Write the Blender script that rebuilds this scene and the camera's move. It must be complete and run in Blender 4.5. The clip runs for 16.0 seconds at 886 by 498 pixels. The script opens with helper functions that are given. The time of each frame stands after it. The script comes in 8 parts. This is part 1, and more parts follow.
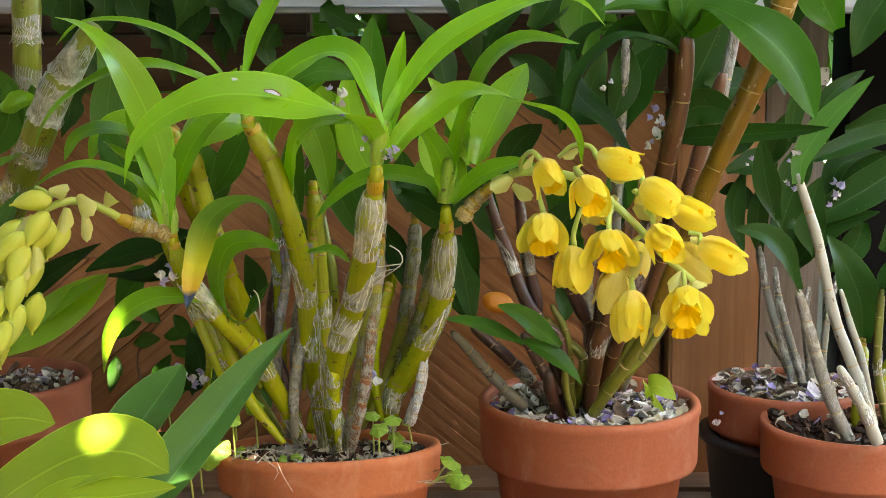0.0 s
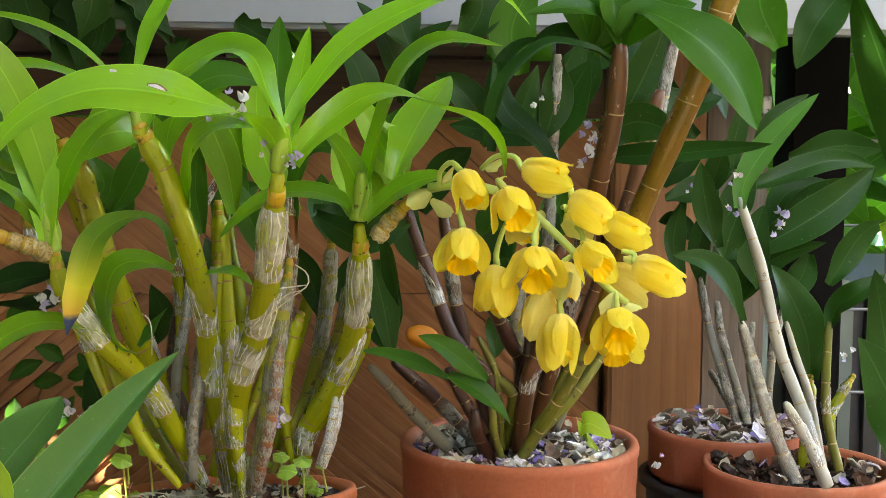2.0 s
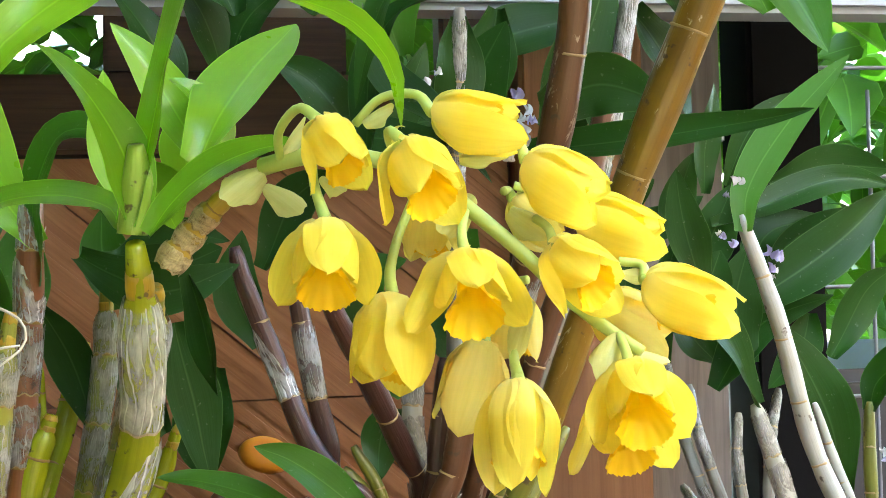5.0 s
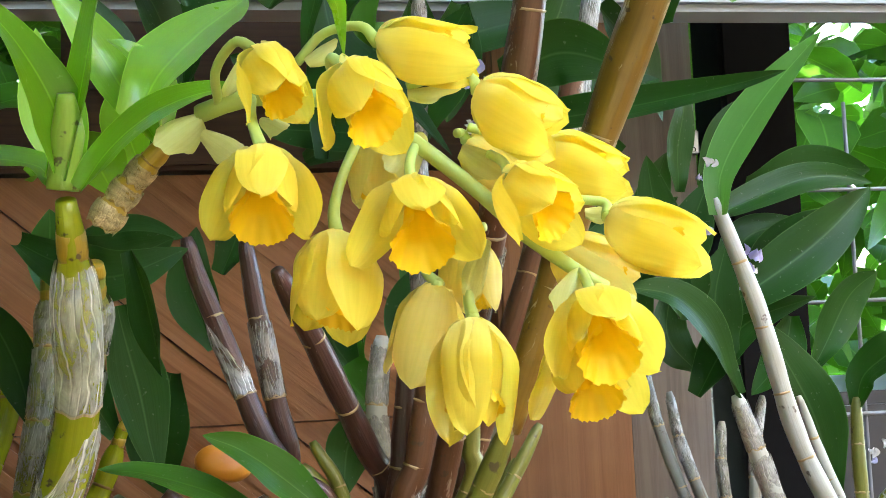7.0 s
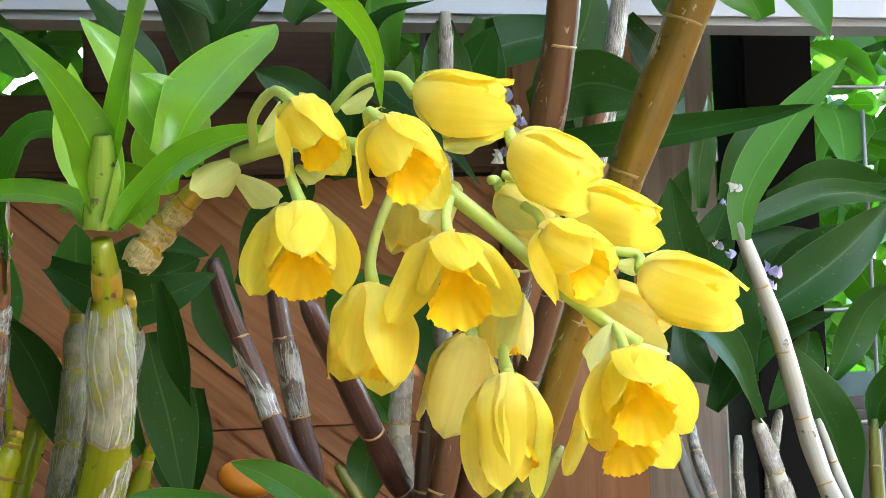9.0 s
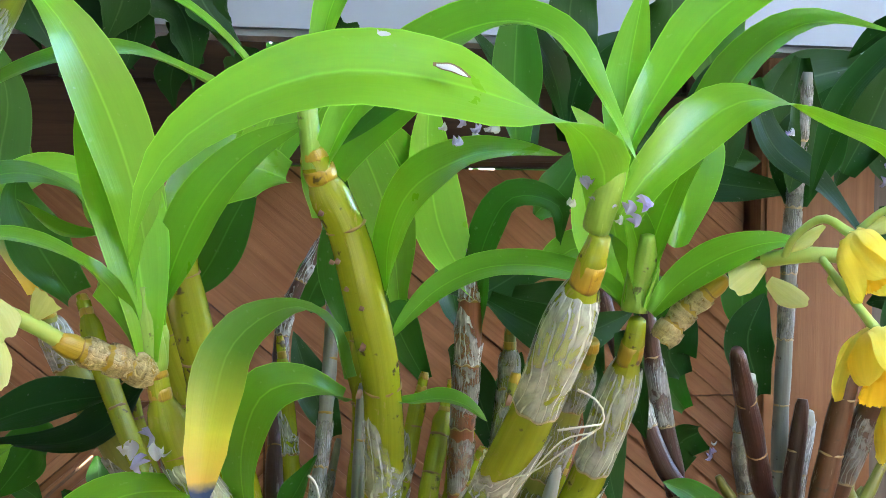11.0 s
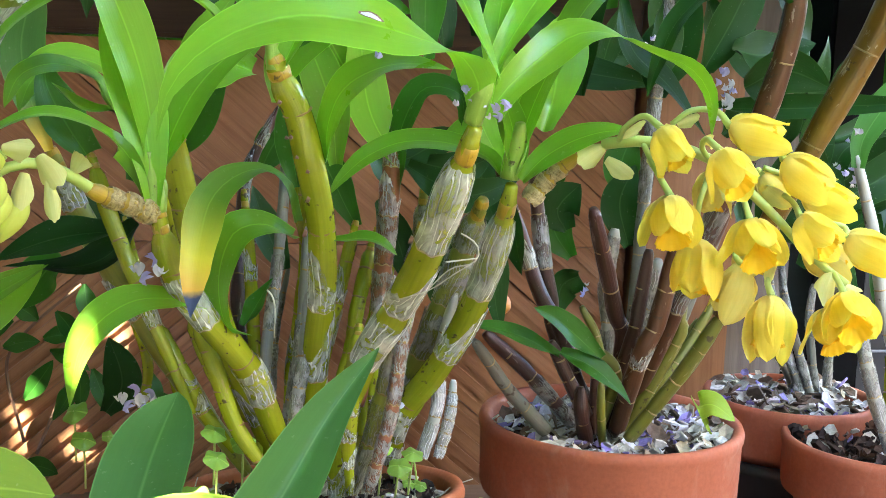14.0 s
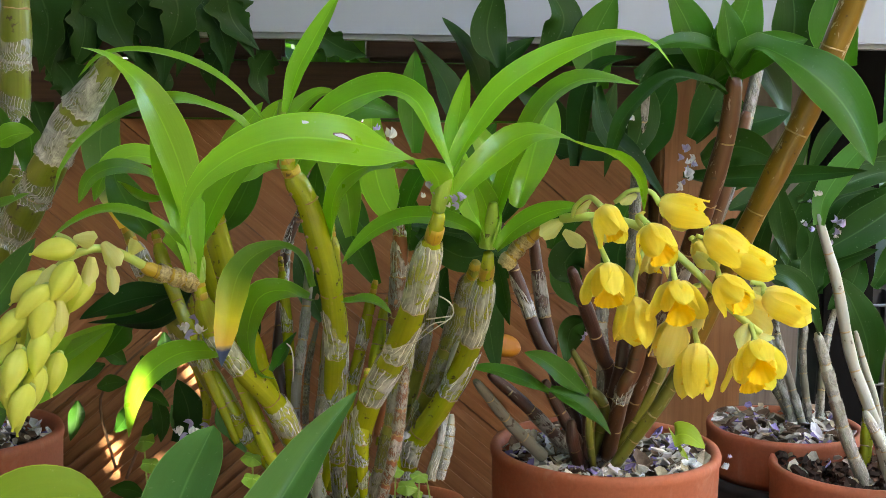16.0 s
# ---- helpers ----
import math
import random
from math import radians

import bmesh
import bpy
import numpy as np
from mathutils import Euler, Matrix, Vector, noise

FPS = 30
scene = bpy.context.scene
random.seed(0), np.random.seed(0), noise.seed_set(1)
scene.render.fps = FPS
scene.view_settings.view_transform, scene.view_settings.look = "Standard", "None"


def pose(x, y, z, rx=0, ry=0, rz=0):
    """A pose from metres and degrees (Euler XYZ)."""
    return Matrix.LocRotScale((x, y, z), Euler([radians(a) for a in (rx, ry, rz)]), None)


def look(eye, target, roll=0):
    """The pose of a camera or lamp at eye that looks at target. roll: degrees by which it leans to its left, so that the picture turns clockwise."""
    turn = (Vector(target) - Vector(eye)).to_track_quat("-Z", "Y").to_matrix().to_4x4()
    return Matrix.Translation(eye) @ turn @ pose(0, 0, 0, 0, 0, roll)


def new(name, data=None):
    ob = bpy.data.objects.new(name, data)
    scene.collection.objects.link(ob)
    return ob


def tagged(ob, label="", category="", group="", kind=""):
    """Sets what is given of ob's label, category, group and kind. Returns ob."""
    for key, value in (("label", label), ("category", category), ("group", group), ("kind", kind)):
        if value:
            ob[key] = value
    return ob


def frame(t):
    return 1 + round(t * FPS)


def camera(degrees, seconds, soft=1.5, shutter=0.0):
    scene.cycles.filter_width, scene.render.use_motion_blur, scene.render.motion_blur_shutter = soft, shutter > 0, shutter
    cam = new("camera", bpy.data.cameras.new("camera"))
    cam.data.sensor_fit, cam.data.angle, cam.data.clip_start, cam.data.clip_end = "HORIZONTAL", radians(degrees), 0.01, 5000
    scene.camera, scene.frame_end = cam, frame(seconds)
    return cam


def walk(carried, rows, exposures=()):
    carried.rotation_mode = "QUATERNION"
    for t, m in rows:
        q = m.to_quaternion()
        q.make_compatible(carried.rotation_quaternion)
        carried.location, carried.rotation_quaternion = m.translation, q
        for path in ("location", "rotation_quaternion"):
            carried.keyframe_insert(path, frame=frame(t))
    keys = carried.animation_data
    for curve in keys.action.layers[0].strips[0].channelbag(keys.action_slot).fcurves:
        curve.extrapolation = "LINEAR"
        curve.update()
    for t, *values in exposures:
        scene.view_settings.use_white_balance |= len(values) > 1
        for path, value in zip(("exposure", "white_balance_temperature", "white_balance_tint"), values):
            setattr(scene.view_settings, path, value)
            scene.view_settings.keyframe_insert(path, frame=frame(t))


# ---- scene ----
cam = camera(39.7, 16.0, soft=0.9)
EXPOSURE = 4.82
METRES, EYE, TILT, LEAN, TURN = 1.0, 0.35, -7.5, 0.0, 0.0
ROWS = [
    (0.0, 0.0, 0.0, 0.0, 0.0, 0.0, -0.0),
    (0.5, 0.0032, 0.015, -0.0016, -0.13, 0.24, 0.11),
    (1.0, 0.0064, 0.0193, -0.0107, -0.23, 0.33, 0.21),
    (1.5, 0.0063, 0.032, -0.0106, -0.43, 0.99, 0.08),
    (2.0, 0.0196, 0.0612, -0.0186, -2.37, 2.65, -0.11),
    (2.5, 0.0235, 0.1275, -0.0184, -5.1, 3.11, -0.15),
    (3.0, 0.0278, 0.2155, -0.0219, -6.14, 3.31, 0.28),
    (3.5, 0.0215, 0.2727, -0.0169, -6.96, 3.48, 0.74),
    (4.0, 0.0237, 0.3083, -0.0174, -7.74, 4.05, 1.17),
    (4.5, 0.0293, 0.3351, -0.0258, -8.49, 6.54, 1.88),
    (7.0, 0.0456, 0.3806, -0.0676, -9.35, 12.19, 3.8),
    (7.5, 0.0505, 0.3851, -0.0645, -9.43, 12.57, 3.8),
    (8.0, 0.0516, 0.386, -0.062, -9.48, 12.98, 3.75),
    (10.5, -0.0656, 0.3375, -0.0079, -8.15, 6.5, 1.48),
    (11.0, -0.1264, 0.323, 0.0065, -8.72, 5.89, 0.54),
    (11.5, -0.1694, 0.3093, 0.0087, -9.83, 4.26, -0.2),
    (12.0, -0.1964, 0.3131, 0.0039, -10.65, 2.82, -1.03),
    (12.5, -0.2027, 0.3121, -0.0015, -11.36, 1.27, -1.68),
    (13.0, -0.1901, 0.2889, -0.0027, -11.79, 0.14, -1.83),
    (13.5, -0.1692, 0.2412, -0.0008, -11.98, -0.51, -1.56),
    (14.0, -0.1391, 0.177, 0.0027, -11.29, -0.81, -0.96),
    (14.5, -0.1174, 0.1215, 0.0031, -8.44, -0.89, -0.49),
    (15.0, -0.1005, 0.0866, 0.0058, -6.83, -0.76, -0.26),
    (15.5, -0.0992, 0.0631, 0.0149, -6.38, -0.35, -0.08),
    (16.0, -0.0952, 0.0463, 0.0204, -6.02, 0.55, -0.02),
]
walk(cam, [(t, pose(0, 0, EYE, TILT, LEAN, TURN) @ pose(METRES * x, METRES * y, METRES * z, 90 + pitch, roll, yaw)) for t, x, y, z, yaw, pitch, roll in ROWS],
     exposures=[(t, EXPOSURE + stops, kelvin, 5) for t, stops, kelvin in ((0, 0.4, 7550), (1.5, 0.42, 7450), (2.5, 0.50, 7300), (3.0, 0.93, 7200), (3.5, 1.02, 7100), (4.5, 1.02, 6650), (7, 0.85, 6400),
                (8, 0.85, 6400), (10.5, 0.95, 6000), (11.5, 0.95, 5650), (12.5, 1.03, 5750), (14.5, 0.90, 5950), (16, 0.42, 6850))])

# ---- world and light ----
world = bpy.data.worlds.new("sky")
scene.world = world
world.use_nodes = True
wn = world.node_tree.nodes
sky = wn.new("ShaderNodeTexSky")
sky.sky_type, sky.sun_disc = "NISHITA", False
sky.sun_elevation, sky.sun_rotation = radians(42), radians(-150)
sky.air_density, sky.dust_density = 1.0, 1.5
world.node_tree.links.new(sky.outputs[0], wn["Background"].inputs[0])
wn["Background"].inputs[1].default_value = 0.15
sun = new("sun", bpy.data.lights.new("sun", "SUN"))
sun.data.energy, sun.data.angle, sun.data.color = 2.7, radians(0.35), (1.0, 0.93, 0.8)
SUN_FROM = Vector((-0.372, -0.644, 0.669)).normalized()
sun.matrix_world = look(SUN_FROM * 5, (0, 0, 0))


# ---- materials ----
def material(name):
    m = bpy.data.materials.new(name)
    m.use_nodes = True
    return m, m.node_tree.nodes, m.node_tree.links, m.node_tree.nodes["Principled BSDF"]


def ramp(nodes, *stops):
    r = nodes.new("ShaderNodeValToRGB")
    while len(r.color_ramp.elements) < len(stops):
        r.color_ramp.elements.new(0.5)
    for e, (p, c) in zip(r.color_ramp.elements, stops):
        e.position, e.color = p, (*c, 1)
    return r


def noise_tex(nodes, links, scale, detail=4, vector=None, rough=0.6, dist=0.0):
    n = nodes.new("ShaderNodeTexNoise")
    n.inputs["Scale"].default_value, n.inputs["Detail"].default_value = scale, detail
    n.inputs["Roughness"].default_value, n.inputs["Distortion"].default_value = rough, dist
    if vector:
        links.new(vector, n.inputs["Vector"])
    return n


def coords(nodes, links, kind="Object", scale=(1, 1, 1)):
    c = nodes.new("ShaderNodeTexCoord")
    m = nodes.new("ShaderNodeMapping")
    m.inputs["Scale"].default_value = scale
    links.new(c.outputs[kind], m.inputs["Vector"])
    return m.outputs[0]


def mix(nodes, links, fac, a, b, mode="MIX"):
    x = nodes.new("ShaderNodeMix")
    x.data_type, x.blend_type = "RGBA", mode
    for sock, v in ((x.inputs[0], fac), (x.inputs[6], a), (x.inputs[7], b)):
        if hasattr(v, "is_linked"):
            links.new(v, sock)
        elif isinstance(v, (int, float)):
            sock.default_value = v
        else:
            sock.default_value = (*v, 1)
    return x.outputs[2]


def bump(nodes, links, bsdf, height, strength=0.3, distance=0.001):
    b = nodes.new("ShaderNodeBump")
    b.inputs["Strength"].default_value, b.inputs["Distance"].default_value = strength, distance
    links.new(height, b.inputs["Height"])
    links.new(b.outputs[0], bsdf.inputs["Normal"])


def leaf_material(name, dark, light, through_col, rough=0.38, amount=0.35, tip=None, base=None, gloss=0.35):
    """Blade with a pale midrib, fine parallel veins, blotches, and light that shines through."""
    m, n, l, p = material(name)
    uv = n.new("ShaderNodeUVMap")
    sep = n.new("ShaderNodeSeparateXYZ")
    l.new(uv.outputs[0], sep.inputs[0])
    spots = noise_tex(n, l, 45, 5, coords(n, l))
    tone = noise_tex(n, l, 9, 2, coords(n, l))
    col = mix(n, l, tone.outputs[0], dark, light)
    rnd = n.new("ShaderNodeObjectInfo")
    vary = ramp(n, (0.0, (0.82, 0.88, 0.8)), (1.0, (1.12, 1.08, 1.1)))
    l.new(rnd.outputs["Random"], vary.inputs[0])
    col = mix(n, l, 1.0, col, vary.outputs[0], "MULTIPLY")
    stripes = noise_tex(n, l, 1, 2, coords(n, l, "UV", (14, 0.6, 1)))
    veins = ramp(n, (0.38, (0.93, 0.95, 0.9)), (0.62, (1.05, 1.04, 1.05)))
    l.new(stripes.outputs[0], veins.inputs[0])
    col = mix(n, l, 0.4, col, veins.outputs[0], "MULTIPLY")
    rib = n.new("ShaderNodeMath")
    rib.operation = "SUBTRACT"
    l.new(sep.outputs[0], rib.inputs[0])
    rib.inputs[1].default_value = 0.5
    rib2 = n.new("ShaderNodeMath")
    rib2.operation = "ABSOLUTE"
    l.new(rib.outputs[0], rib2.inputs[0])
    ribr = ramp(n, (0.0, (0.6, 0.6, 0.6)), (0.028, (0, 0, 0)))
    l.new(rib2.outputs[0], ribr.inputs[0])
    pale = tuple(min(1, c * 1.35 + 0.02) for c in light)
    col = mix(n, l, ribr.outputs[0], col, pale)
    edge = ramp(n, (0.48, (0, 0, 0)), (0.492, (0.75, 0.75, 0.75)))
    l.new(rib2.outputs[0], edge.inputs[0])
    col = mix(n, l, edge.outputs[0], col, pale)
    blot = ramp(n, (0.66, (0, 0, 0)), (0.74, (0.35, 0.35, 0.35)))
    l.new(spots.outputs[0], blot.inputs[0])
    col = mix(n, l, blot.outputs[0], col, tuple(c * 0.7 + 0.03 for c in light))
    dust = noise_tex(n, l, 420, 2, coords(n, l))
    dr = ramp(n, (0.68, (0, 0, 0)), (0.76, (0.5, 0.5, 0.5)))
    l.new(dust.outputs[0], dr.inputs[0])
    col = mix(n, l, dr.outputs[0], col, tuple(min(1, c * 0.8 + 0.1) for c in light))
    wob = n.new("ShaderNodeMath")
    wob.operation = "MULTIPLY_ADD"
    l.new(spots.outputs[0], wob.inputs[0])
    wob.inputs[1].default_value = 0.09
    l.new(sep.outputs[1], wob.inputs[2])
    for stops in (tip, base):
        if stops:
            r = ramp(n, *[(a, (b, b, b)) for a, b, _ in stops])
            l.new(wob.outputs[0], r.inputs[0])
            r2 = ramp(n, *[(a, c) for a, _, c in stops])
            l.new(wob.outputs[0], r2.inputs[0])
            col = mix(n, l, r.outputs[0], col, r2.outputs[0])
    l.new(col, p.inputs["Base Color"])
    p.inputs["Roughness"].default_value = rough
    p.inputs["Specular IOR Level"].default_value = gloss
    rr = n.new("ShaderNodeMapRange")
    rr.inputs["To Min"].default_value, rr.inputs["To Max"].default_value = rough - 0.08, rough + 0.16
    l.new(spots.outputs[0], rr.inputs[0])
    l.new(rr.outputs[0], p.inputs["Roughness"])
    bump(n, l, p, stripes.outputs[0], 0.22, 0.0008)
    t = n.new("ShaderNodeBsdfTranslucent")
    tc = mix(n, l, 1.0, col, through_col, "MULTIPLY")
    l.new(tc, t.inputs[0])
    s = n.new("ShaderNodeMixShader")
    s.inputs[0].default_value = amount
    l.new(p.outputs[0], s.inputs[1])
    l.new(t.outputs[0], s.inputs[2])
    l.new(s.outputs[0], n["Material Output"].inputs[0])
    return m


def cane_material(name, dark, light, blotch, rough=0.4, stripe=0.6):
    m, n, l, p = material(name)
    lines = noise_tex(n, l, 1, 3, coords(n, l, "UV", (26, 5, 1)))
    tone = noise_tex(n, l, 30, 4, coords(n, l))
    col = mix(n, l, tone.outputs[0], dark, light)
    r = ramp(n, (0.35, (0.7, 0.7, 0.7)), (0.65, (1.15, 1.15, 1.15)))
    l.new(lines.outputs[0], r.inputs[0])
    col = mix(n, l, stripe * 0.6, col, r.outputs[0], "MULTIPLY")
    spots = noise_tex(n, l, 1, 5, coords(n, l, "UV", (7, 55, 1)), 0.7, 0.6)
    b = ramp(n, (0.6, (0, 0, 0)), (0.64, (0.8, 0.8, 0.8)))
    l.new(spots.outputs[0], b.inputs[0])
    col = mix(n, l, b.outputs[0], col, blotch)
    pit = noise_tex(n, l, 150, 3, coords(n, l))
    pr = ramp(n, (0.31, (0.85, 0.85, 0.85)), (0.36, (0, 0, 0)))
    l.new(pit.outputs[0], pr.inputs[0])
    col = mix(n, l, pr.outputs[0], col, (0.06, 0.035, 0.02))
    l.new(col, p.inputs["Base Color"])
    p.inputs["Roughness"].default_value = rough
    bump(n, l, p, lines.outputs[0], 0.22 + 0.5 * max(0.0, stripe - 0.6), 0.001)
    return m


def sheath_material(name, pale, dark, cover=0.6, ribs=26, bare=0.0, rim_tone=(0.42, 0.30, 0.10)):
    """Dry papery sheath: a thin skin with white ribs along it, torn windows that bare the cane, a tan lower rim."""
    m, n, l, p = material(name)
    rnd = n.new("ShaderNodeObjectInfo")
    uv = coords(n, l, "UV", (1, 1, 1))
    k = n.new("ShaderNodeVectorMath")
    k.operation = "SCALE"
    k.inputs["Scale"].default_value = 30
    l.new(rnd.outputs["Random"], k.inputs[0])

    def math_node(op, a, b):
        q = n.new("ShaderNodeMath")
        q.operation = op
        for sock, v in zip(q.inputs, (a, b)):
            if isinstance(v, (int, float)):
                sock.default_value = v
            else:
                l.new(v, sock)
        return q.outputs[0]

    def stretched(sx, sy):
        q = n.new("ShaderNodeVectorMath")
        q.operation = "MULTIPLY_ADD"
        q.inputs[1].default_value = (sx, sy, 1)
        l.new(uv, q.inputs[0])
        l.new(k.outputs[0], q.inputs[2])
        return q.outputs[0]

    sep = n.new("ShaderNodeSeparateXYZ")
    l.new(uv, sep.inputs[0])
    sway = noise_tex(n, l, 1, 3, stretched(5, 1.6), 0.5)
    fade = noise_tex(n, l, 1, 3, stretched(9, 2.2), 0.6)
    cloud = noise_tex(n, l, 1, 5, stretched(5, 2.4), 0.65, 0.5)
    torn = noise_tex(n, l, 1, 5, stretched(3.2, 1.8), 0.62, 0.5)
    fib = noise_tex(n, l, 1, 4, stretched(60, 1.5), 0.7, 0.3)
    wave = math_node("SINE", math_node("MULTIPLY", math_node("ADD", sep.outputs[0], math_node("MULTIPLY", sway.outputs[0], 0.22)), 2 * math.pi * ribs), 0)
    rib = ramp(n, (0.55, (0, 0, 0)), (0.97, (1, 1, 1)))
    l.new(wave, rib.inputs[0])
    keep = ramp(n, (0.34, (0.30, 0.30, 0.30)), (0.58, (0.9, 0.9, 0.9)))
    l.new(fade.outputs[0], keep.inputs[0])
    rib_a = math_node("MULTIPLY", rib.outputs[0], keep.outputs[0])
    film = ramp(n, (0.34, (cover * 0.35,) * 3), (0.50, (cover,) * 3), (0.64, (min(1, cover * 1.8),) * 3))
    l.new(cloud.outputs[0], film.inputs[0])
    a = math_node("MAXIMUM", film.outputs[0], rib_a)
    window = ramp(n, (0.26 + bare, (0.04, 0.04, 0.04)), (0.285 + bare, (1, 1, 1)))
    l.new(torn.outputs[0], window.inputs[0])
    a = math_node("MULTIPLY", a, window.outputs[0])
    low = math_node("ADD", sep.outputs[1], math_node("MULTIPLY", sway.outputs[0], 0.04))
    rim = ramp(n, (0.030, (0.9, 0.9, 0.9)), (0.055, (0, 0, 0)))
    l.new(low, rim.inputs[0])
    a = math_node("MAXIMUM", a, rim.outputs[0])
    tone = ramp(n, (0.25, dark), (0.5, pale))
    l.new(fib.outputs[0], tone.inputs[0])
    col = mix(n, l, rib_a, tone.outputs[0], pale)
    col = mix(n, l, rim.outputs[0], col, rim_tone)
    l.new(col, p.inputs["Base Color"])
    p.inputs["Roughness"].default_value = 0.38
    p.inputs["Specular IOR Level"].default_value = 0.5
    bump(n, l, p, math_node("ADD", rib.outputs[0], math_node("MULTIPLY", cloud.outputs[0], 2.0)), 0.8, 0.0010)
    tr = n.new("ShaderNodeBsdfTransparent")
    s = n.new("ShaderNodeMixShader")
    l.new(a, s.inputs[0])
    l.new(tr.outputs[0], s.inputs[1])
    l.new(p.outputs[0], s.inputs[2])
    l.new(s.outputs[0], n["Material Output"].inputs[0])
    return m


def petal_material(name, dark, light, amount=0.35, ribs=10, edge=None):
    m, n, l, p = material(name)
    tone = noise_tex(n, l, 90, 3, coords(n, l))
    lines = noise_tex(n, l, 1, 2, coords(n, l, "UV", (ribs, 0.8, 1)))
    col = mix(n, l, tone.outputs[0], dark, light)
    r = ramp(n, (0.35, (0.95, 0.94, 0.85)), (0.65, (1.03, 1.02, 1.04)))
    l.new(lines.outputs[0], r.inputs[0])
    col = mix(n, l, 0.8, col, r.outputs[0], "MULTIPLY")
    if edge:
        uv = n.new("ShaderNodeUVMap")
        sep = n.new("ShaderNodeSeparateXYZ")
        l.new(uv.outputs[0], sep.inputs[0])
        er = ramp(n, (0.0, (1, 1, 1)), (0.45, (0, 0, 0)))
        l.new(sep.outputs[1], er.inputs[0])
        col = mix(n, l, er.outputs[0], col, edge)
    l.new(col, p.inputs["Base Color"])
    p.inputs["Roughness"].default_value = 0.5
    p.inputs["Specular IOR Level"].default_value = 0.3
    bump(n, l, p, lines.outputs[0], 0.25, 0.0005)
    t = n.new("ShaderNodeBsdfTranslucent")
    l.new(col, t.inputs[0])
    s = n.new("ShaderNodeMixShader")
    s.inputs[0].default_value = amount
    l.new(p.outputs[0], s.inputs[1])
    l.new(t.outputs[0], s.inputs[2])
    l.new(s.outputs[0], n["Material Output"].inputs[0])
    return m


def wood_material(name, dark, light, scale, rough=0.7, axis=(1, 30, 30)):
    """Grain along the piece's own x axis, with knots and a tone of its own for each piece."""
    m, n, l, p = material(name)
    v = coords(n, l, "Object", tuple(a * scale for a in axis))
    rnd = n.new("ShaderNodeObjectInfo")
    shift = n.new("ShaderNodeVectorMath")
    shift.operation = "ADD"
    l.new(v, shift.inputs[0])
    big = n.new("ShaderNodeVectorMath")
    big.operation = "SCALE"
    big.inputs["Scale"].default_value = 40
    l.new(rnd.outputs["Random"], big.inputs[0])
    l.new(big.outputs[0], shift.inputs[1])
    g = noise_tex(n, l, 1, 6, shift.outputs[0], 0.65, 1.2)
    r = ramp(n, (0.3, dark), (0.7, light))
    l.new(g.outputs[0], r.inputs[0])
    vr = ramp(n, (0, (0.78, 0.78, 0.8)), (1, (1.15, 1.12, 1.08)))
    l.new(rnd.outputs["Random"], vr.inputs[0])
    col = mix(n, l, 1.0, r.outputs[0], vr.outputs[0], "MULTIPLY")
    st = noise_tex(n, l, 6, 4, coords(n, l))
    sr = ramp(n, (0.4, (0.75, 0.73, 0.7)), (0.6, (1.05, 1.05, 1.05)))
    l.new(st.outputs[0], sr.inputs[0])
    col = mix(n, l, 0.8, col, sr.outputs[0], "MULTIPLY")
    l.new(col, p.inputs["Base Color"])
    p.inputs["Roughness"].default_value = rough
    bump(n, l, p, g.outputs[0], 0.4, 0.001)
    return m


def clay_material(name, dark, light, marks):
    m, n, l, p = material(name)
    a = noise_tex(n, l, 14, 5, coords(n, l))
    b = noise_tex(n, l, 400, 3, coords(n, l))
    c = noise_tex(n, l, 28, 6, coords(n, l, "Object", (1, 1, 0.5)), 0.7, 0.8)
    col = mix(n, l, a.outputs[0], dark, light)
    r = ramp(n, (0.3, (0.88, 0.88, 0.88)), (0.7, (1.06, 1.06, 1.06)))
    l.new(b.outputs[0], r.inputs[0])
    col = mix(n, l, 1.0, col, r.outputs[0], "MULTIPLY")
    s = ramp(n, (0.56, (0, 0, 0)), (0.74, (0.55, 0.55, 0.55)))
    l.new(c.outputs[0], s.inputs[0])
    col = mix(n, l, s.outputs[0], col, marks)
    l.new(col, p.inputs["Base Color"])
    p.inputs["Roughness"].default_value = 0.75
    bump(n, l, p, b.outputs[0], 0.25, 0.0006)
    return m


def grain_material(name, *cols, rough=0.8, scale=60):
    """Loose matter: each island a colour of its own."""
    m, n, l, p = material(name)
    g = n.new("ShaderNodeNewGeometry")
    r = ramp(n, *[(i / max(1, len(cols) - 1), c) for i, c in enumerate(cols)])
    r.color_ramp.interpolation = "CONSTANT" if len(cols) > 3 else "LINEAR"
    l.new(g.outputs["Random Per Island"], r.inputs[0])
    t = noise_tex(n, l, scale, 4, coords(n, l))
    v = ramp(n, (0.3, (0.7, 0.7, 0.7)), (0.7, (1.15, 1.15, 1.15)))
    l.new(t.outputs[0], v.inputs[0])
    col = mix(n, l, 1.0, r.outputs[0], v.outputs[0], "MULTIPLY")
    l.new(col, p.inputs["Base Color"])
    p.inputs["Roughness"].default_value = rough
    bump(n, l, p, t.outputs[0], 0.4, 0.001)
    return m


def plain_material(name, a, b, rough=0.5, metal=0.0, scale=20):
    m, n, l, p = material(name)
    t = noise_tex(n, l, scale, 5, coords(n, l))
    l.new(mix(n, l, t.outputs[0], a, b), p.inputs["Base Color"])
    p.inputs["Roughness"].default_value, p.inputs["Metallic"].default_value = rough, metal
    bump(n, l, p, t.outputs[0], 0.15, 0.001)
    return m


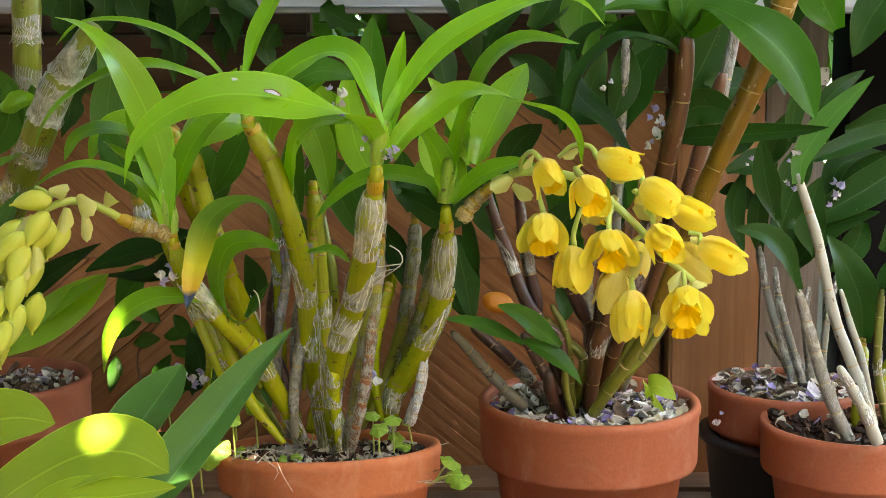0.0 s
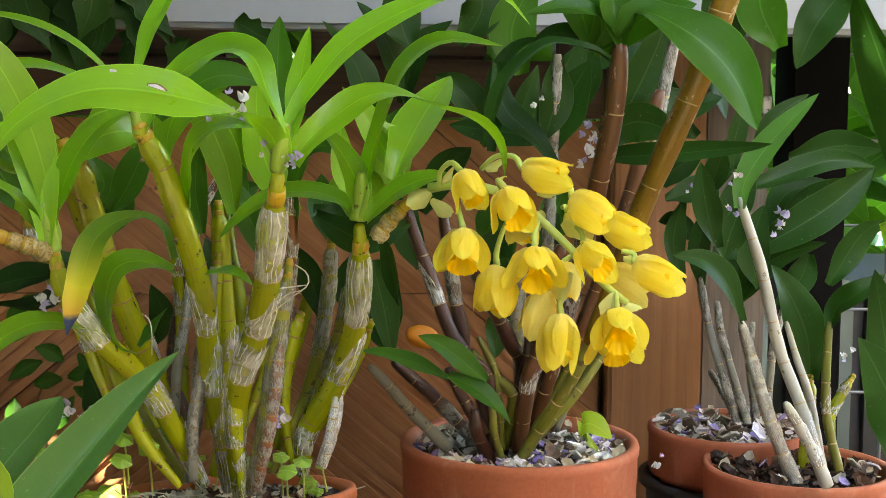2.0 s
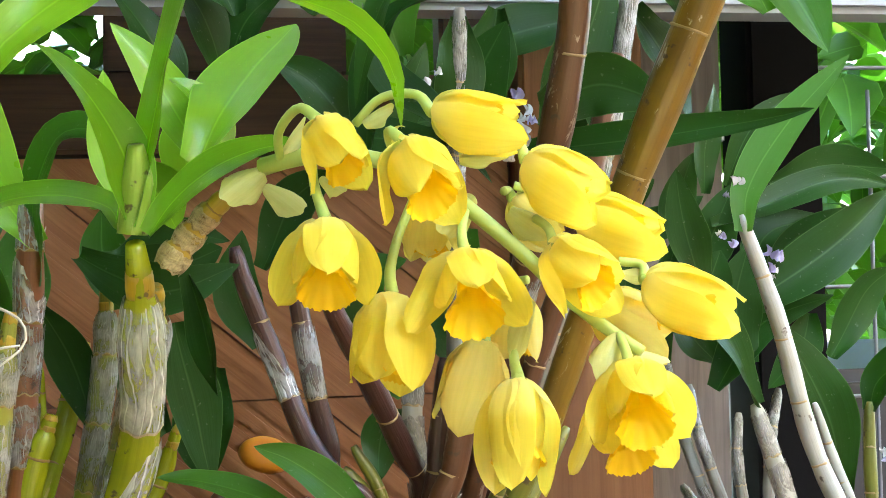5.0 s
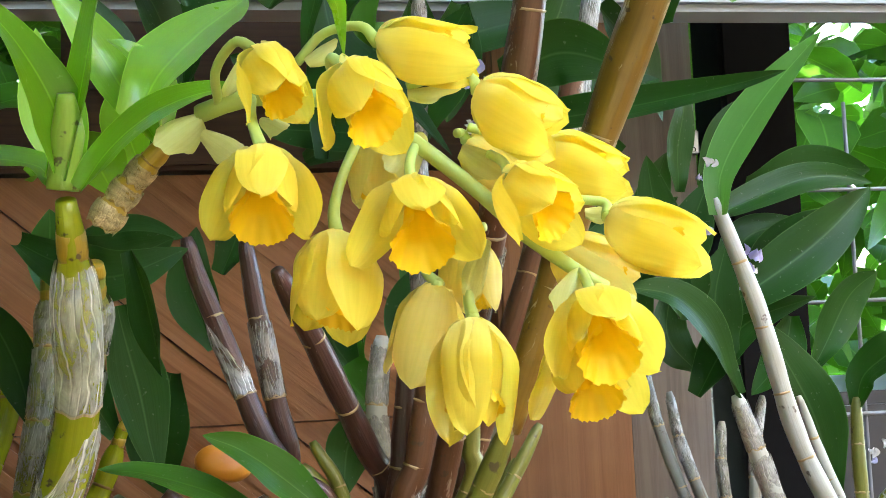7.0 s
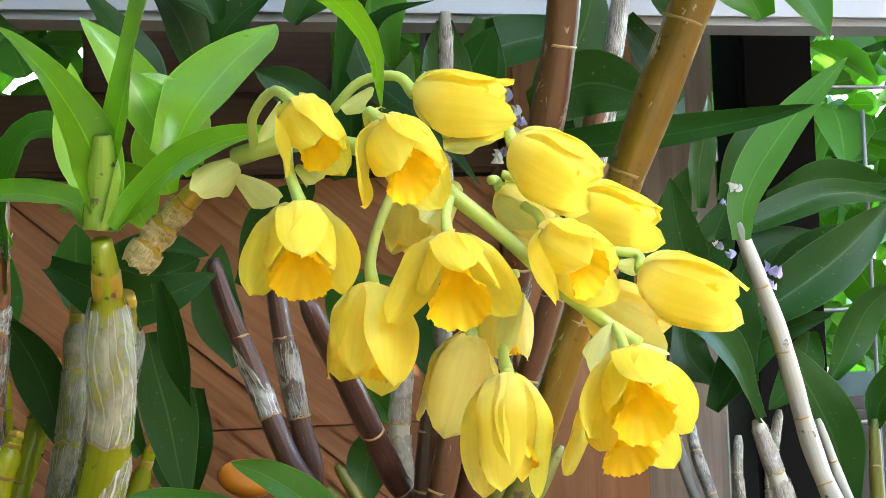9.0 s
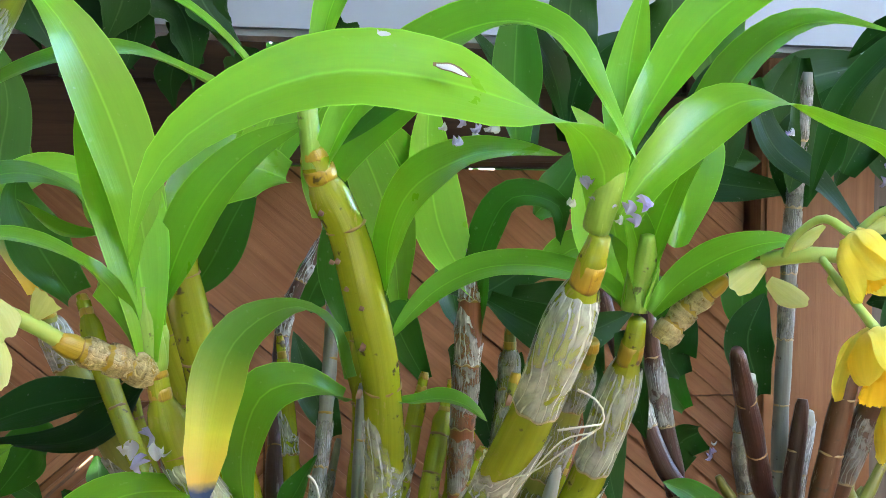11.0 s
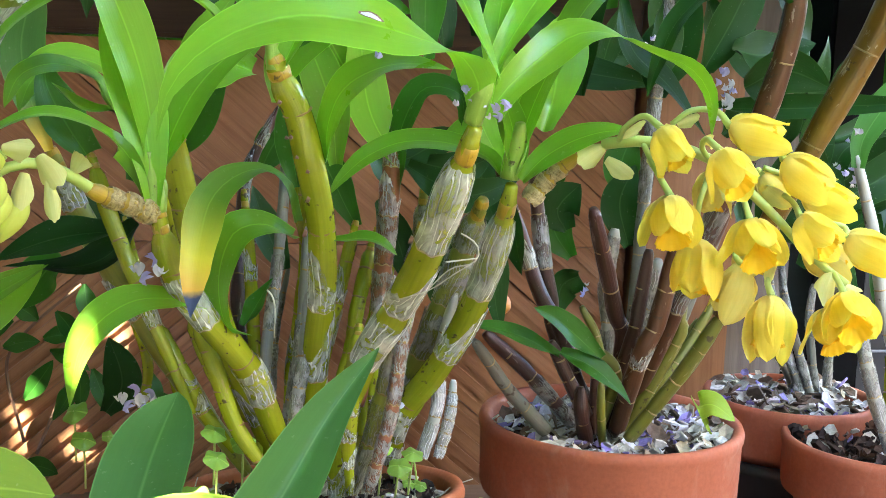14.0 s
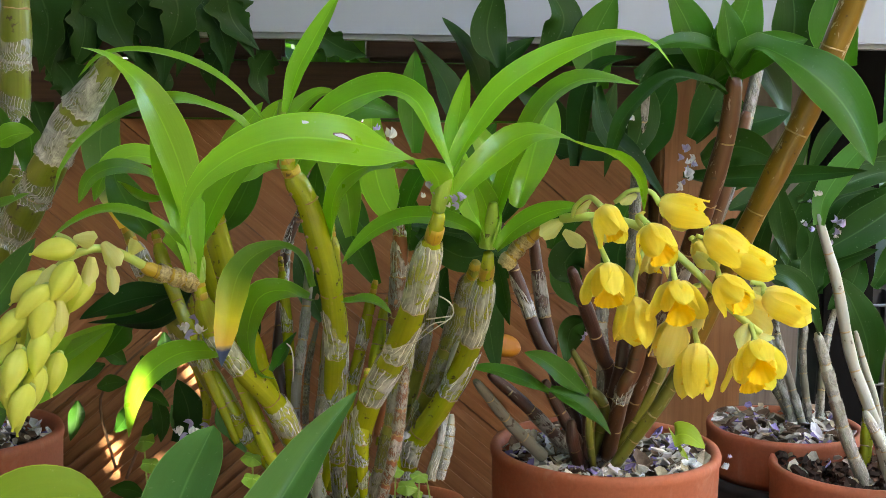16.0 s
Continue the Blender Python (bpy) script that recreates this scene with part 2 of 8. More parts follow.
LEAF = leaf_material("fresh leaf", (0.135, 0.310, 0.011), (0.215, 0.44, 0.020), (1.2, 1.35, 0.5), rough=0.28, gloss=0.6)
LEAF_BRIGHT = leaf_material("young leaf", (0.175, 0.41, 0.014), (0.265, 0.54, 0.026), (1.2, 1.35, 0.5), rough=0.28, gloss=0.6)
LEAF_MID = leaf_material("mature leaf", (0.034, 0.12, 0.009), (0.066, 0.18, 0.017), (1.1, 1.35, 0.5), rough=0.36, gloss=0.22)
# Leaf green darkened further, so the colour itself carries the deep background shade.
LEAF_SHADE = leaf_material("shade-darkened leaf", (0.010, 0.040, 0.006), (0.024, 0.074, 0.011), (1.2, 1.4, 0.5), rough=0.42, amount=0.22, gloss=0.16)
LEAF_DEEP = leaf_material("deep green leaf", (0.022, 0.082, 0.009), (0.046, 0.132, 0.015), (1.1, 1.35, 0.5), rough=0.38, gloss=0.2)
LEAF_BLUE = leaf_material("waxy leaf", (0.062, 0.168, 0.040), (0.118, 0.25, 0.065), (1.1, 1.3, 0.5), rough=0.42, gloss=0.25)
LEAF_LIME = leaf_material("lime leaf", (0.22, 0.33, 0.018), (0.32, 0.45, 0.035), (1.2, 1.2, 0.5), amount=0.4)
LEAF_DYING = leaf_material("yellowing leaf", (0.12, 0.26, 0.02), (0.19, 0.35, 0.035), (1.2, 1.2, 0.5),
    tip=((0.55, 0.0, (0.45, 0.55, 0.03)), (0.80, 0.95, (0.80, 0.70, 0.04)), (0.94, 1.0, (0.82, 0.50, 0.06)), (0.968, 1.0, (0.05, 0.07, 0.14))))
LEAF_FADED = leaf_material("leaf with yellow base", (0.06, 0.17, 0.03), (0.11, 0.25, 0.05), (1.2, 1.2, 0.5),
    base=((0.1, 1.0, (0.85, 0.62, 0.08)), (0.3, 0.0, (0.5, 0.5, 0.04))))
LEAF_BASE = cane_material("folded leaf base", (0.20, 0.34, 0.03), (0.30, 0.46, 0.06), (0.34, 0.48, 0.10), 0.4, 0.25)
LEAF_FAR = leaf_material("outdoor leaf", (0.03, 0.095, 0.008), (0.085, 0.20, 0.02), (1.2, 1.3, 0.4), amount=0.45)
CANE = cane_material("green cane", (0.190, 0.225, 0.005), (0.39, 0.42, 0.011), (0.40, 0.33, 0.06), 0.24)
CANE_DULL = cane_material("old green cane", (0.17, 0.18, 0.012), (0.31, 0.31, 0.03), (0.38, 0.35, 0.16))
CANE_AMBER = cane_material("amber cane", (0.125, 0.070, 0.004), (0.26, 0.152, 0.008), (0.55, 0.48, 0.34), 0.3)
CANE_PURPLE = cane_material("purple cane", (0.034, 0.014, 0.011), (0.10, 0.041, 0.026), (0.24, 0.19, 0.16), 0.32, 1.0)
CANE_RED = cane_material("red-brown cane", (0.070, 0.027, 0.011), (0.145, 0.058, 0.020), (0.34, 0.26, 0.2), 0.38)
CANE_RUST = cane_material("rusty cane", (0.16, 0.05, 0.015), (0.28, 0.10, 0.03), (0.45, 0.35, 0.25), 0.35)
CANE_PALE = cane_material("pale cane", (0.30, 0.30, 0.235), (0.46, 0.455, 0.385), (0.30, 0.31, 0.16), 0.36, 0.12)
CANE_GREY = cane_material("grey cane", (0.14, 0.14, 0.105), (0.25, 0.245, 0.20), (0.12, 0.10, 0.06), 0.55)
CANE_STOUT = cane_material("stout olive cane", (0.10, 0.14, 0.010), (0.21, 0.25, 0.018), (0.30, 0.30, 0.12), 0.36)
CANE_OLIVE = cane_material("olive cane", (0.10, 0.11, 0.012), (0.21, 0.20, 0.02), (0.30, 0.26, 0.12), 0.4)
NODE_YELLOW = cane_material("ochre joint", (0.34, 0.21, 0.010), (0.52, 0.36, 0.02), (0.28, 0.14, 0.02))
RING = plain_material("node ring", (0.13, 0.065, 0.012), (0.40, 0.27, 0.04), 0.6, scale=140)
RING_PALE = plain_material("pale node ring", (0.30, 0.21, 0.09), (0.45, 0.34, 0.16), 0.6, scale=200)
SHEATH = sheath_material("papery sheath", (0.90, 0.91, 0.88), (0.78, 0.79, 0.73), 0.33, 15, 0.10)
SHEATH_THIN = sheath_material("thin sheath", (0.90, 0.91, 0.87), (0.78, 0.79, 0.72), 0.30, 13, 0.13)
SHEATH_GREY = sheath_material("grey sheath", (0.46, 0.45, 0.40), (0.24, 0.22, 0.17), 0.42, 24, 0.12)
SHEATH_TAN = sheath_material("tan scale sheath", (0.62, 0.50, 0.24), (0.40, 0.27, 0.09), 0.70, 20)
SHEATH_WHITE = sheath_material("weathered white sheath", (0.62, 0.63, 0.60), (0.26, 0.26, 0.22), 0.55, 34, 0.10, (0.60, 0.59, 0.52))
SHEATH_BAND = sheath_material("mottled sheath", (0.62, 0.64, 0.58), (0.34, 0.36, 0.26), 0.30, 30, 0.06, (0.60, 0.59, 0.52))
PETAL = petal_material("yellow petal", (0.91, 0.77, 0.055), (0.94, 0.83, 0.12), 0.52, edge=(0.92, 0.85, 0.28))
PETAL_PALE = petal_material("pale petal", (0.89, 0.79, 0.18), (0.92, 0.84, 0.28), 0.55)
LIP = petal_material("orange lip", (0.92, 0.60, 0.006), (0.95, 0.70, 0.012), 0.25, 6)
BUD = petal_material("bud", (0.64, 0.71, 0.075), (0.79, 0.83, 0.20), 0.35, 8)
BRACT = petal_material("bract", (0.70, 0.70, 0.20), (0.80, 0.80, 0.33), 0.4, 22)
STALK = plain_material("flower stalk", (0.38, 0.50, 0.08), (0.50, 0.60, 0.16), 0.45, scale=60)
CLAY = clay_material("terracotta", (0.32, 0.085, 0.036), (0.45, 0.135, 0.060), (0.46, 0.24, 0.16))
CLAY_WARM = clay_material("orange terracotta", (0.42, 0.115, 0.04), (0.56, 0.175, 0.065), (0.60, 0.30, 0.16))
PETAL_LITTER = grain_material("fallen petals", (0.66, 0.62, 0.54), (0.16, 0.10, 0.06), (0.80, 0.78, 0.75), (0.28, 0.22, 0.50), (0.40, 0.34, 0.23),
    (0.60, 0.57, 0.62), (0.12, 0.085, 0.055), (0.46, 0.43, 0.36), (0.27, 0.22, 0.16), scale=300)
BARK = grain_material("bark compost", (0.018, 0.011, 0.008), (0.05, 0.025, 0.016), (0.10, 0.045, 0.025), scale=300)
SOIL = plain_material("dark compost", (0.012, 0.008, 0.006), (0.045, 0.028, 0.02), 0.95, scale=150)
GRIT = grain_material("pale grit", (0.34, 0.31, 0.25), (0.46, 0.42, 0.34), (0.60, 0.57, 0.5), scale=300)
VIOLET = petal_material("violet petals", (0.34, 0.28, 0.62), (0.66, 0.64, 0.82), 0.3, 5)
WHITE_BIT = petal_material("white petals", (0.72, 0.70, 0.74), (0.82, 0.81, 0.84), 0.3, 5)
CEDAR = wood_material("cedar board", (0.25, 0.108, 0.040), (0.40, 0.190, 0.076), 6)
# Darker copy of the cedar, with the shade behind the boards in its colour.
CEDAR_SHADE = wood_material("shaded cedar", (0.05, 0.022, 0.012), (0.10, 0.048, 0.024), 6)
PINE = wood_material("planed post", (0.20, 0.092, 0.038), (0.30, 0.15, 0.064), 4, axis=(30, 30, 1))
GREY_WOOD = wood_material("weathered wood", (0.10, 0.085, 0.072), (0.19, 0.168, 0.146), 4, axis=(30, 30, 1))
BLACK_METAL = plain_material("black metal", (0.002, 0.002, 0.002), (0.005, 0.005, 0.005), 0.9)
BLACK_METAL.node_tree.nodes["Principled BSDF"].inputs["Specular IOR Level"].default_value = 0.1
BLACK_PLASTIC = plain_material("black plastic", (0.012, 0.012, 0.013), (0.03, 0.03, 0.03), 0.5)
WIRE = plain_material("grey wire", (0.10, 0.11, 0.12), (0.22, 0.23, 0.25), 0.45, 0.4)
# White paint lowered to blue-grey: the rail's shade is in the colour.
WHITE_PAINT_SHADED = plain_material("white painted rail", (0.29, 0.33, 0.37), (0.36, 0.40, 0.44), 0.5, scale=8)
STEEL = plain_material("bright bracket", (0.6, 0.64, 0.66), (0.8, 0.83, 0.85), 0.35, 0.3)
TWIG = plain_material("dry twig", (0.12, 0.06, 0.03), (0.26, 0.15, 0.08), 0.8, scale=90)
ROOT = plain_material("pale root", (0.42, 0.38, 0.28), (0.62, 0.58, 0.48), 0.7, scale=90)
CORK = plain_material("orange cork", (0.62, 0.20, 0.008), (0.78, 0.30, 0.015), 0.45, scale=40)
DECK = wood_material("deck board", (0.16, 0.09, 0.05), (0.28, 0.17, 0.10), 4)
CLOVER = leaf_material("clover leaf", (0.20, 0.37, 0.045), (0.32, 0.50, 0.08), (1.2, 1.2, 0.5))


# ---- building helpers ----
def part(name, bm, mat, parent=None, label="", smooth=True):
    me = bpy.data.meshes.new(name)
    bm.to_mesh(me)
    bm.free()
    for f in me.polygons:
        f.use_smooth = smooth
    me.materials.append(mat)
    ob = new(name, me)
    ob.parent = parent
    return tagged(ob, label)


def thing(name, at, label, category, group="", kind=""):
    ob = new(name)
    ob.location = at
    ob["base"] = tuple(at)
    return tagged(ob, label, category, group, kind)


def local(parent, p):
    """World place to the place relative to the thing (things are never turned)."""
    return Vector(p) - Vector(root_of(parent)["base"])


def root_of(ob):
    while ob.parent:
        ob = ob.parent
    return ob


def spline(pts, n):
    """n + 1 places evenly along a smooth curve through the given ones."""
    p = [Vector(q) for q in pts]
    p = [p[0] * 2 - p[1]] + p + [p[-1] * 2 - p[-2]]
    dense = []
    for i in range(1, len(p) - 2):
        for k in range(12):
            t = k / 12
            a, b, c, d = p[i - 1:i + 3]
            dense.append(0.5 * ((2 * b) + (c - a) * t + (2 * a - 5 * b + 4 * c - d) * t * t + (3 * b - a - 3 * c + d) * t ** 3))
    dense.append(p[-2])
    run = [0.0]
    for a, b in zip(dense, dense[1:]):
        run.append(run[-1] + (b - a).length)
    out, j = [], 0
    for k in range(n + 1):
        s = run[-1] * k / n
        while j < len(run) - 2 and run[j + 1] < s:
            j += 1
        f = (s - run[j]) / max(1e-9, run[j + 1] - run[j])
        out.append(dense[j].lerp(dense[j + 1], f))
    return out, run[-1]


def tangents(c):
    return [(c[min(i + 1, len(c) - 1)] - c[max(i - 1, 0)]).normalized() for i in range(len(c))]


def tube(bm, c, radii, sides=10, cap=True, length=1.0, wob=0.0, seed=0):
    """A round body along the places c, with UVs: round it, and metres along it."""
    uv = bm.loops.layers.uv.verify()
    tg = tangents(c)
    ref = Vector((0, -1, 0.01))
    rings = []
    for i, (p, t, r) in enumerate(zip(c, tg, radii)):
        side = t.cross(ref).normalized()
        up = side.cross(t)
        ring = []
        for k in range(sides):
            a = 2 * math.pi * k / sides
            rr = r * (1 + wob * noise.noise(Vector((math.cos(a) * 1.5, math.sin(a) * 1.5 + seed, i * 0.35))))
            ring.append(bm.verts.new(p + (side * math.cos(a) + up * math.sin(a)) * rr))
        rings.append(ring)
    n = len(c) - 1
    for i in range(n):
        for k in range(sides):
            k2 = (k + 1) % sides
            f = bm.faces.new((rings[i][k], rings[i][k2], rings[i + 1][k2], rings[i + 1][k]))
            us = (k / sides, (k + 1) / sides, (k + 1) / sides, k / sides)
            vs = (i / n * length, i / n * length, (i + 1) / n * length, (i + 1) / n * length)
            for lp, u, v in zip(f.loops, us, vs):
                lp[uv].uv = (u, v)
    if cap:
        bm.faces.new(rings[0][::-1])
        bm.faces.new(rings[-1])
    return rings


def grid(bm, rows, flip=False):
    """A sheet through rows of places, with UVs across and along."""
    uv = bm.loops.layers.uv.verify()
    vs = [[bm.verts.new(p) for p in row] for row in rows]
    n, m = len(vs) - 1, len(vs[0]) - 1
    for i in range(n):
        for k in range(m):
            f = bm.faces.new((vs[i][k], vs[i][k + 1], vs[i + 1][k + 1], vs[i + 1][k]))
            for lp, (a, b) in zip(f.loops, ((k, i), (k + 1, i), (k + 1, i + 1), (k, i + 1))):
                lp[uv].uv = (a / m, b / n)
    return vs


def width_at(u, base, peak, blunt):
    """Half-width of a blade along its length, 0 to 1."""
    if u < peak:
        x = u / peak
        return base + (1 - base) * math.sin(x * math.pi / 2) ** 1.2
    x = (u - peak) / (1 - peak)
    return max(0.0, 1 - x ** blunt) ** 0.85


def profile(u, shape):
    """Half-width between given stations (u, width), eased from one to the next."""
    for (a, p), (b, q) in zip(shape, shape[1:]):
        if u <= b:
            f = (u - a) / (b - a)
            f = f * f * (3 - 2 * f) if q else math.sqrt(max(0.0, 1 - (1 - f) ** 2)) * 0.35 + 0.65 * f
            return p + (q - p) * f
    return 0.0


def blade_rows(c, w, hint, base=0.3, peak=0.45, blunt=2.2, fold=0.12, wave=0.045, roll=(0, 0), seed=0, across=8, clasp=0.9, shape=None):
    """Rows across a blade along the places c; hint: the way its upper face looks, one for all or several along its length."""
    tg = tangents(c)
    faces = [Vector(v).normalized() for v in (hint if isinstance(hint[0], tuple) else (hint, hint))]
    rows, n = [], len(c) - 1
    last = None
    for i, (p, t) in enumerate(zip(c, tg)):
        u = i / n
        k = min(int(u * (len(faces) - 1)), len(faces) - 2)
        h = faces[k].lerp(faces[k + 1], u * (len(faces) - 1) - k)
        up = h - t * h.dot(t)
        if up.length < 0.25 and last is not None:
            up = last - t * last.dot(t)
        up.normalize()
        last = up.copy()
        up = Matrix.Rotation(radians(roll[0] + (roll[1] - roll[0]) * u), 3, t) @ up
        side = t.cross(up)
        half = w * 0.5 * (profile(u, shape) if shape else width_at(u, base, peak, blunt)) + 0.0001
        row = []
        for k in range(across + 1):
            s = 2 * k / across - 1
            lift = fold * half * (abs(s) ** 1.3) + wave * half * math.sin(u * 9 + s * 2 + seed) * abs(s)
            lift += clasp * half * s * s * max(0.0, 1 - u / 0.22) ** 1.5
            lift += 0.03 * half * noise.noise(Vector((s * 2, u * 7, seed)))
            row.append(p + side * (s * half) + up * lift)
        rows.append(row)
    return rows


def leaf(plant, pts, w, hint=(0, -0.6, 0.8), mat=None, name="leaf", label="", **kw):
    c, length = spline([local(plant, p) for p in pts], 22)
    bm = bmesh.new()
    seed = kw.setdefault("seed", len(bpy.data.objects) * 0.37)
    kw.setdefault("blunt", 1.65)
    if mat in (LEAF_SHADE, LEAF_DEEP, LEAF_MID):
        kw.setdefault("roll", (18 * math.sin(seed * 5), 34 * math.sin(seed * 3)))
        kw.setdefault("wave", 0.09)
        w *= 0.92
        c = [q + Vector((math.cos(seed * 4), 0.6 * math.sin(seed * 4), 0.3)) * (0.10 * length * math.sin(math.pi * i / 22) * math.sin(seed * 7)) for i, q in enumerate(c)]
    grid(bm, blade_rows(c, w, hint, **kw))
    ob = part(name, bm, mat or LEAF, plant, label)
    return ob


def sheath(cane_ob, c, radii, u0, u1, mat, grow=1.12, seed=0, torn=False):
    """A papery sleeve round a stretch of a cane, ragged at its upper end; a torn one keeps a low band and a tongue on one side."""
    n = len(c) - 1
    i0, i1 = int(u0 * n), max(int(u0 * n) + 3, int(u1 * n))
    seg, rad = c[i0:i1 + 1], radii[i0:i1 + 1]
    tg = tangents(seg)
    length = sum((b - a).length for a, b in zip(seg, seg[1:]))
    bm = bmesh.new()
    rows = []
    lean = 0.5 if math.sin(seed * 9) > -0.3 else 2.5
    for j in range(13):
        v = j / 12
        row = []
        for k in range(37):
            a = 2 * math.pi * (k % 36) / 36
            ca, sa = math.cos(a), math.sin(a)
            jag = 0.6 * noise.noise(Vector((ca * 2.2, sa * 2.2, seed))) + 0.4 * noise.noise(Vector((ca * 7, sa * 7, seed)))
            top = 0.34 + 0.58 * max(0.0, math.cos(a - lean)) ** 1.5 + 0.22 * jag if torn else 0.95 + min(0.2, 0.0035 / length) * jag
            x = min(max(v * max(0.08, top), 0.0), 0.9999) * (len(seg) - 1)
            q = int(x)
            f = x - q
            p, t, r = seg[q].lerp(seg[q + 1], f), tg[q], rad[q] + (rad[q + 1] - rad[q]) * f
            side = t.cross(Vector((0, -1, 0.01))).normalized()
            up = side.cross(t)
            g = 1 + (grow - 1) * (0.45 + 0.55 * v) + 0.05 * (1 - v) ** 8 + 0.06 * v ** 6
            g += 0.04 * noise.noise(Vector((ca * 3, sa * 3, v * 3 + seed))) * v
            scallop = 0.0006 * math.sin(a * 7 + seed) * (1 - v) ** 3
            row.append(p + (side * ca + up * sa) * (r * g) + t * scallop)
        rows.append(row)
    grid(bm, rows)
    return part("sheath", bm, mat, cane_ob, "dry papery leaf sheath")


def cane(plant, pts, r0, r1, mat=None, nodes=6, sleeves=(), ring=None, swell=0.10, label="", sides=14, sleeve_mat=None, loose=1.12, belly=0.0, joints=None, crown=None):
    """A jointed stem through the places pts, base first; radii at base and top; sleeves: stretches with a sheath; joints: where along it the rings lie."""
    n = nodes * 8
    c, length = spline([local(plant, p) for p in pts], n * 5 if joints else n)
    if joints:
        at = [0] + list(joints) + [1]
        c = [c[round(n * 5 * (at[i // 8] + (at[min(i // 8 + 1, nodes)] - at[i // 8]) * (i % 8) / 8))] for i in range(n + 1)]
    radii = []
    seed = len(bpy.data.objects) * 0.61
    green = mat is None or mat in (CANE, CANE_DULL)
    neck = n - (crown or (7 if n > 60 else 3))
    for i in range(n + 1):
        u = i / n
        r = r0 + (r1 - r0) * u
        f = (i % 8) / 8
        r *= (1 + swell * (math.sin(f * math.pi) - 0.4) * (1 - 0.4 * u)) * (1 + belly * math.sin(u * math.pi))
        if green:
            r *= 0.66 + 0.34 * min(1.0, u / 0.35)
            r *= 1 - (0.25 if crown and crown > 2 else 0.40) * min(1.0, max(0.0, (i - neck + 1.5) / 1.5))
        else:
            r *= 1 - 0.28 * max(0.0, (u - 0.75) / 0.25) ** 1.5
        r *= 0.75 if i == n else 1
        radii.append(r)
    bm = bmesh.new()
    tube(bm, c, radii, sides, True, length, 0.05, seed)
    ob = part("cane", bm, mat or CANE, plant, label)
    for k in range(1, nodes):
        i = min(k * 8, n)
        t = tangents(c)[i]
        bm = bmesh.new()
        q = [c[i] + t * d for d in (-0.0006, -0.0002, 0.0002, 0.0005)]
        tube(bm, q, [radii[i] * 0.99, radii[i] * 1.035, radii[i] * 1.03, radii[i] * 0.99], sides, True, 0.002, 0.16, seed + k)
        part("node_ring", bm, ring or RING, ob)
    if green:
        for i in range(neck, n, 3 if n > 60 else 2):
            bm = bmesh.new()
            q = [c[i].lerp(c[i + 1], f) for f in (-0.1, 0.2, 0.7, 1.0)]
            rad = [radii[i] + (min(radii[i + 1], radii[i]) - radii[i]) * f for f in (0, 0.2, 0.7, 1.0)]
            tube(bm, q, [r * g for r, g in zip(rad, (1.0, 1.045, 1.03, 1.0))], sides, True, 0.006, 0.1, seed + i)
            part("crown_node", bm, NODE_YELLOW, ob, "ochre top joint")
    for j, s in enumerate(sleeves):
        k0 = round(s[0] * nodes)
        k1 = max(k0 + 1, round(s[1] * nodes))
        for k in range(k0, min(k1, nodes)):
            if s[-1] is SHEATH_BAND:
                sheath(ob, c, radii, s[0], s[1], SHEATH_BAND, loose, seed + j)
                break
            a, b = (k + 0.06) / nodes, min((k + 0.98 + 0.10 * math.sin(seed * 7 + k)) / nodes, neck / n if green else 0.985)
            if b - a > 0.02:
                sheath(ob, c, radii, a, b, s[2] if len(s) > 2 else (sleeve_mat or SHEATH), loose, seed + j + 3 * k, len(s) > 2 and s[2] is SHEATH_THIN)
    return ob


def leaf_base(plant, pts, r0, r1):
    """The pale folded bases of the crown's leaves, wrapped round one another above the top joint."""
    c, length = spline([local(plant, p) for p in pts], 12)
    bm = bmesh.new()
    tube(bm, c, [(r0 + (r1 - r0) * i / 12) * (1 - 0.55 * max(0.0, i / 12 - 0.6) / 0.4) for i in range(13)], 16, True, length, 0.10, len(pts))
    return part("leaf_base", bm, LEAF_BASE, plant, "pale green folded leaf bases")


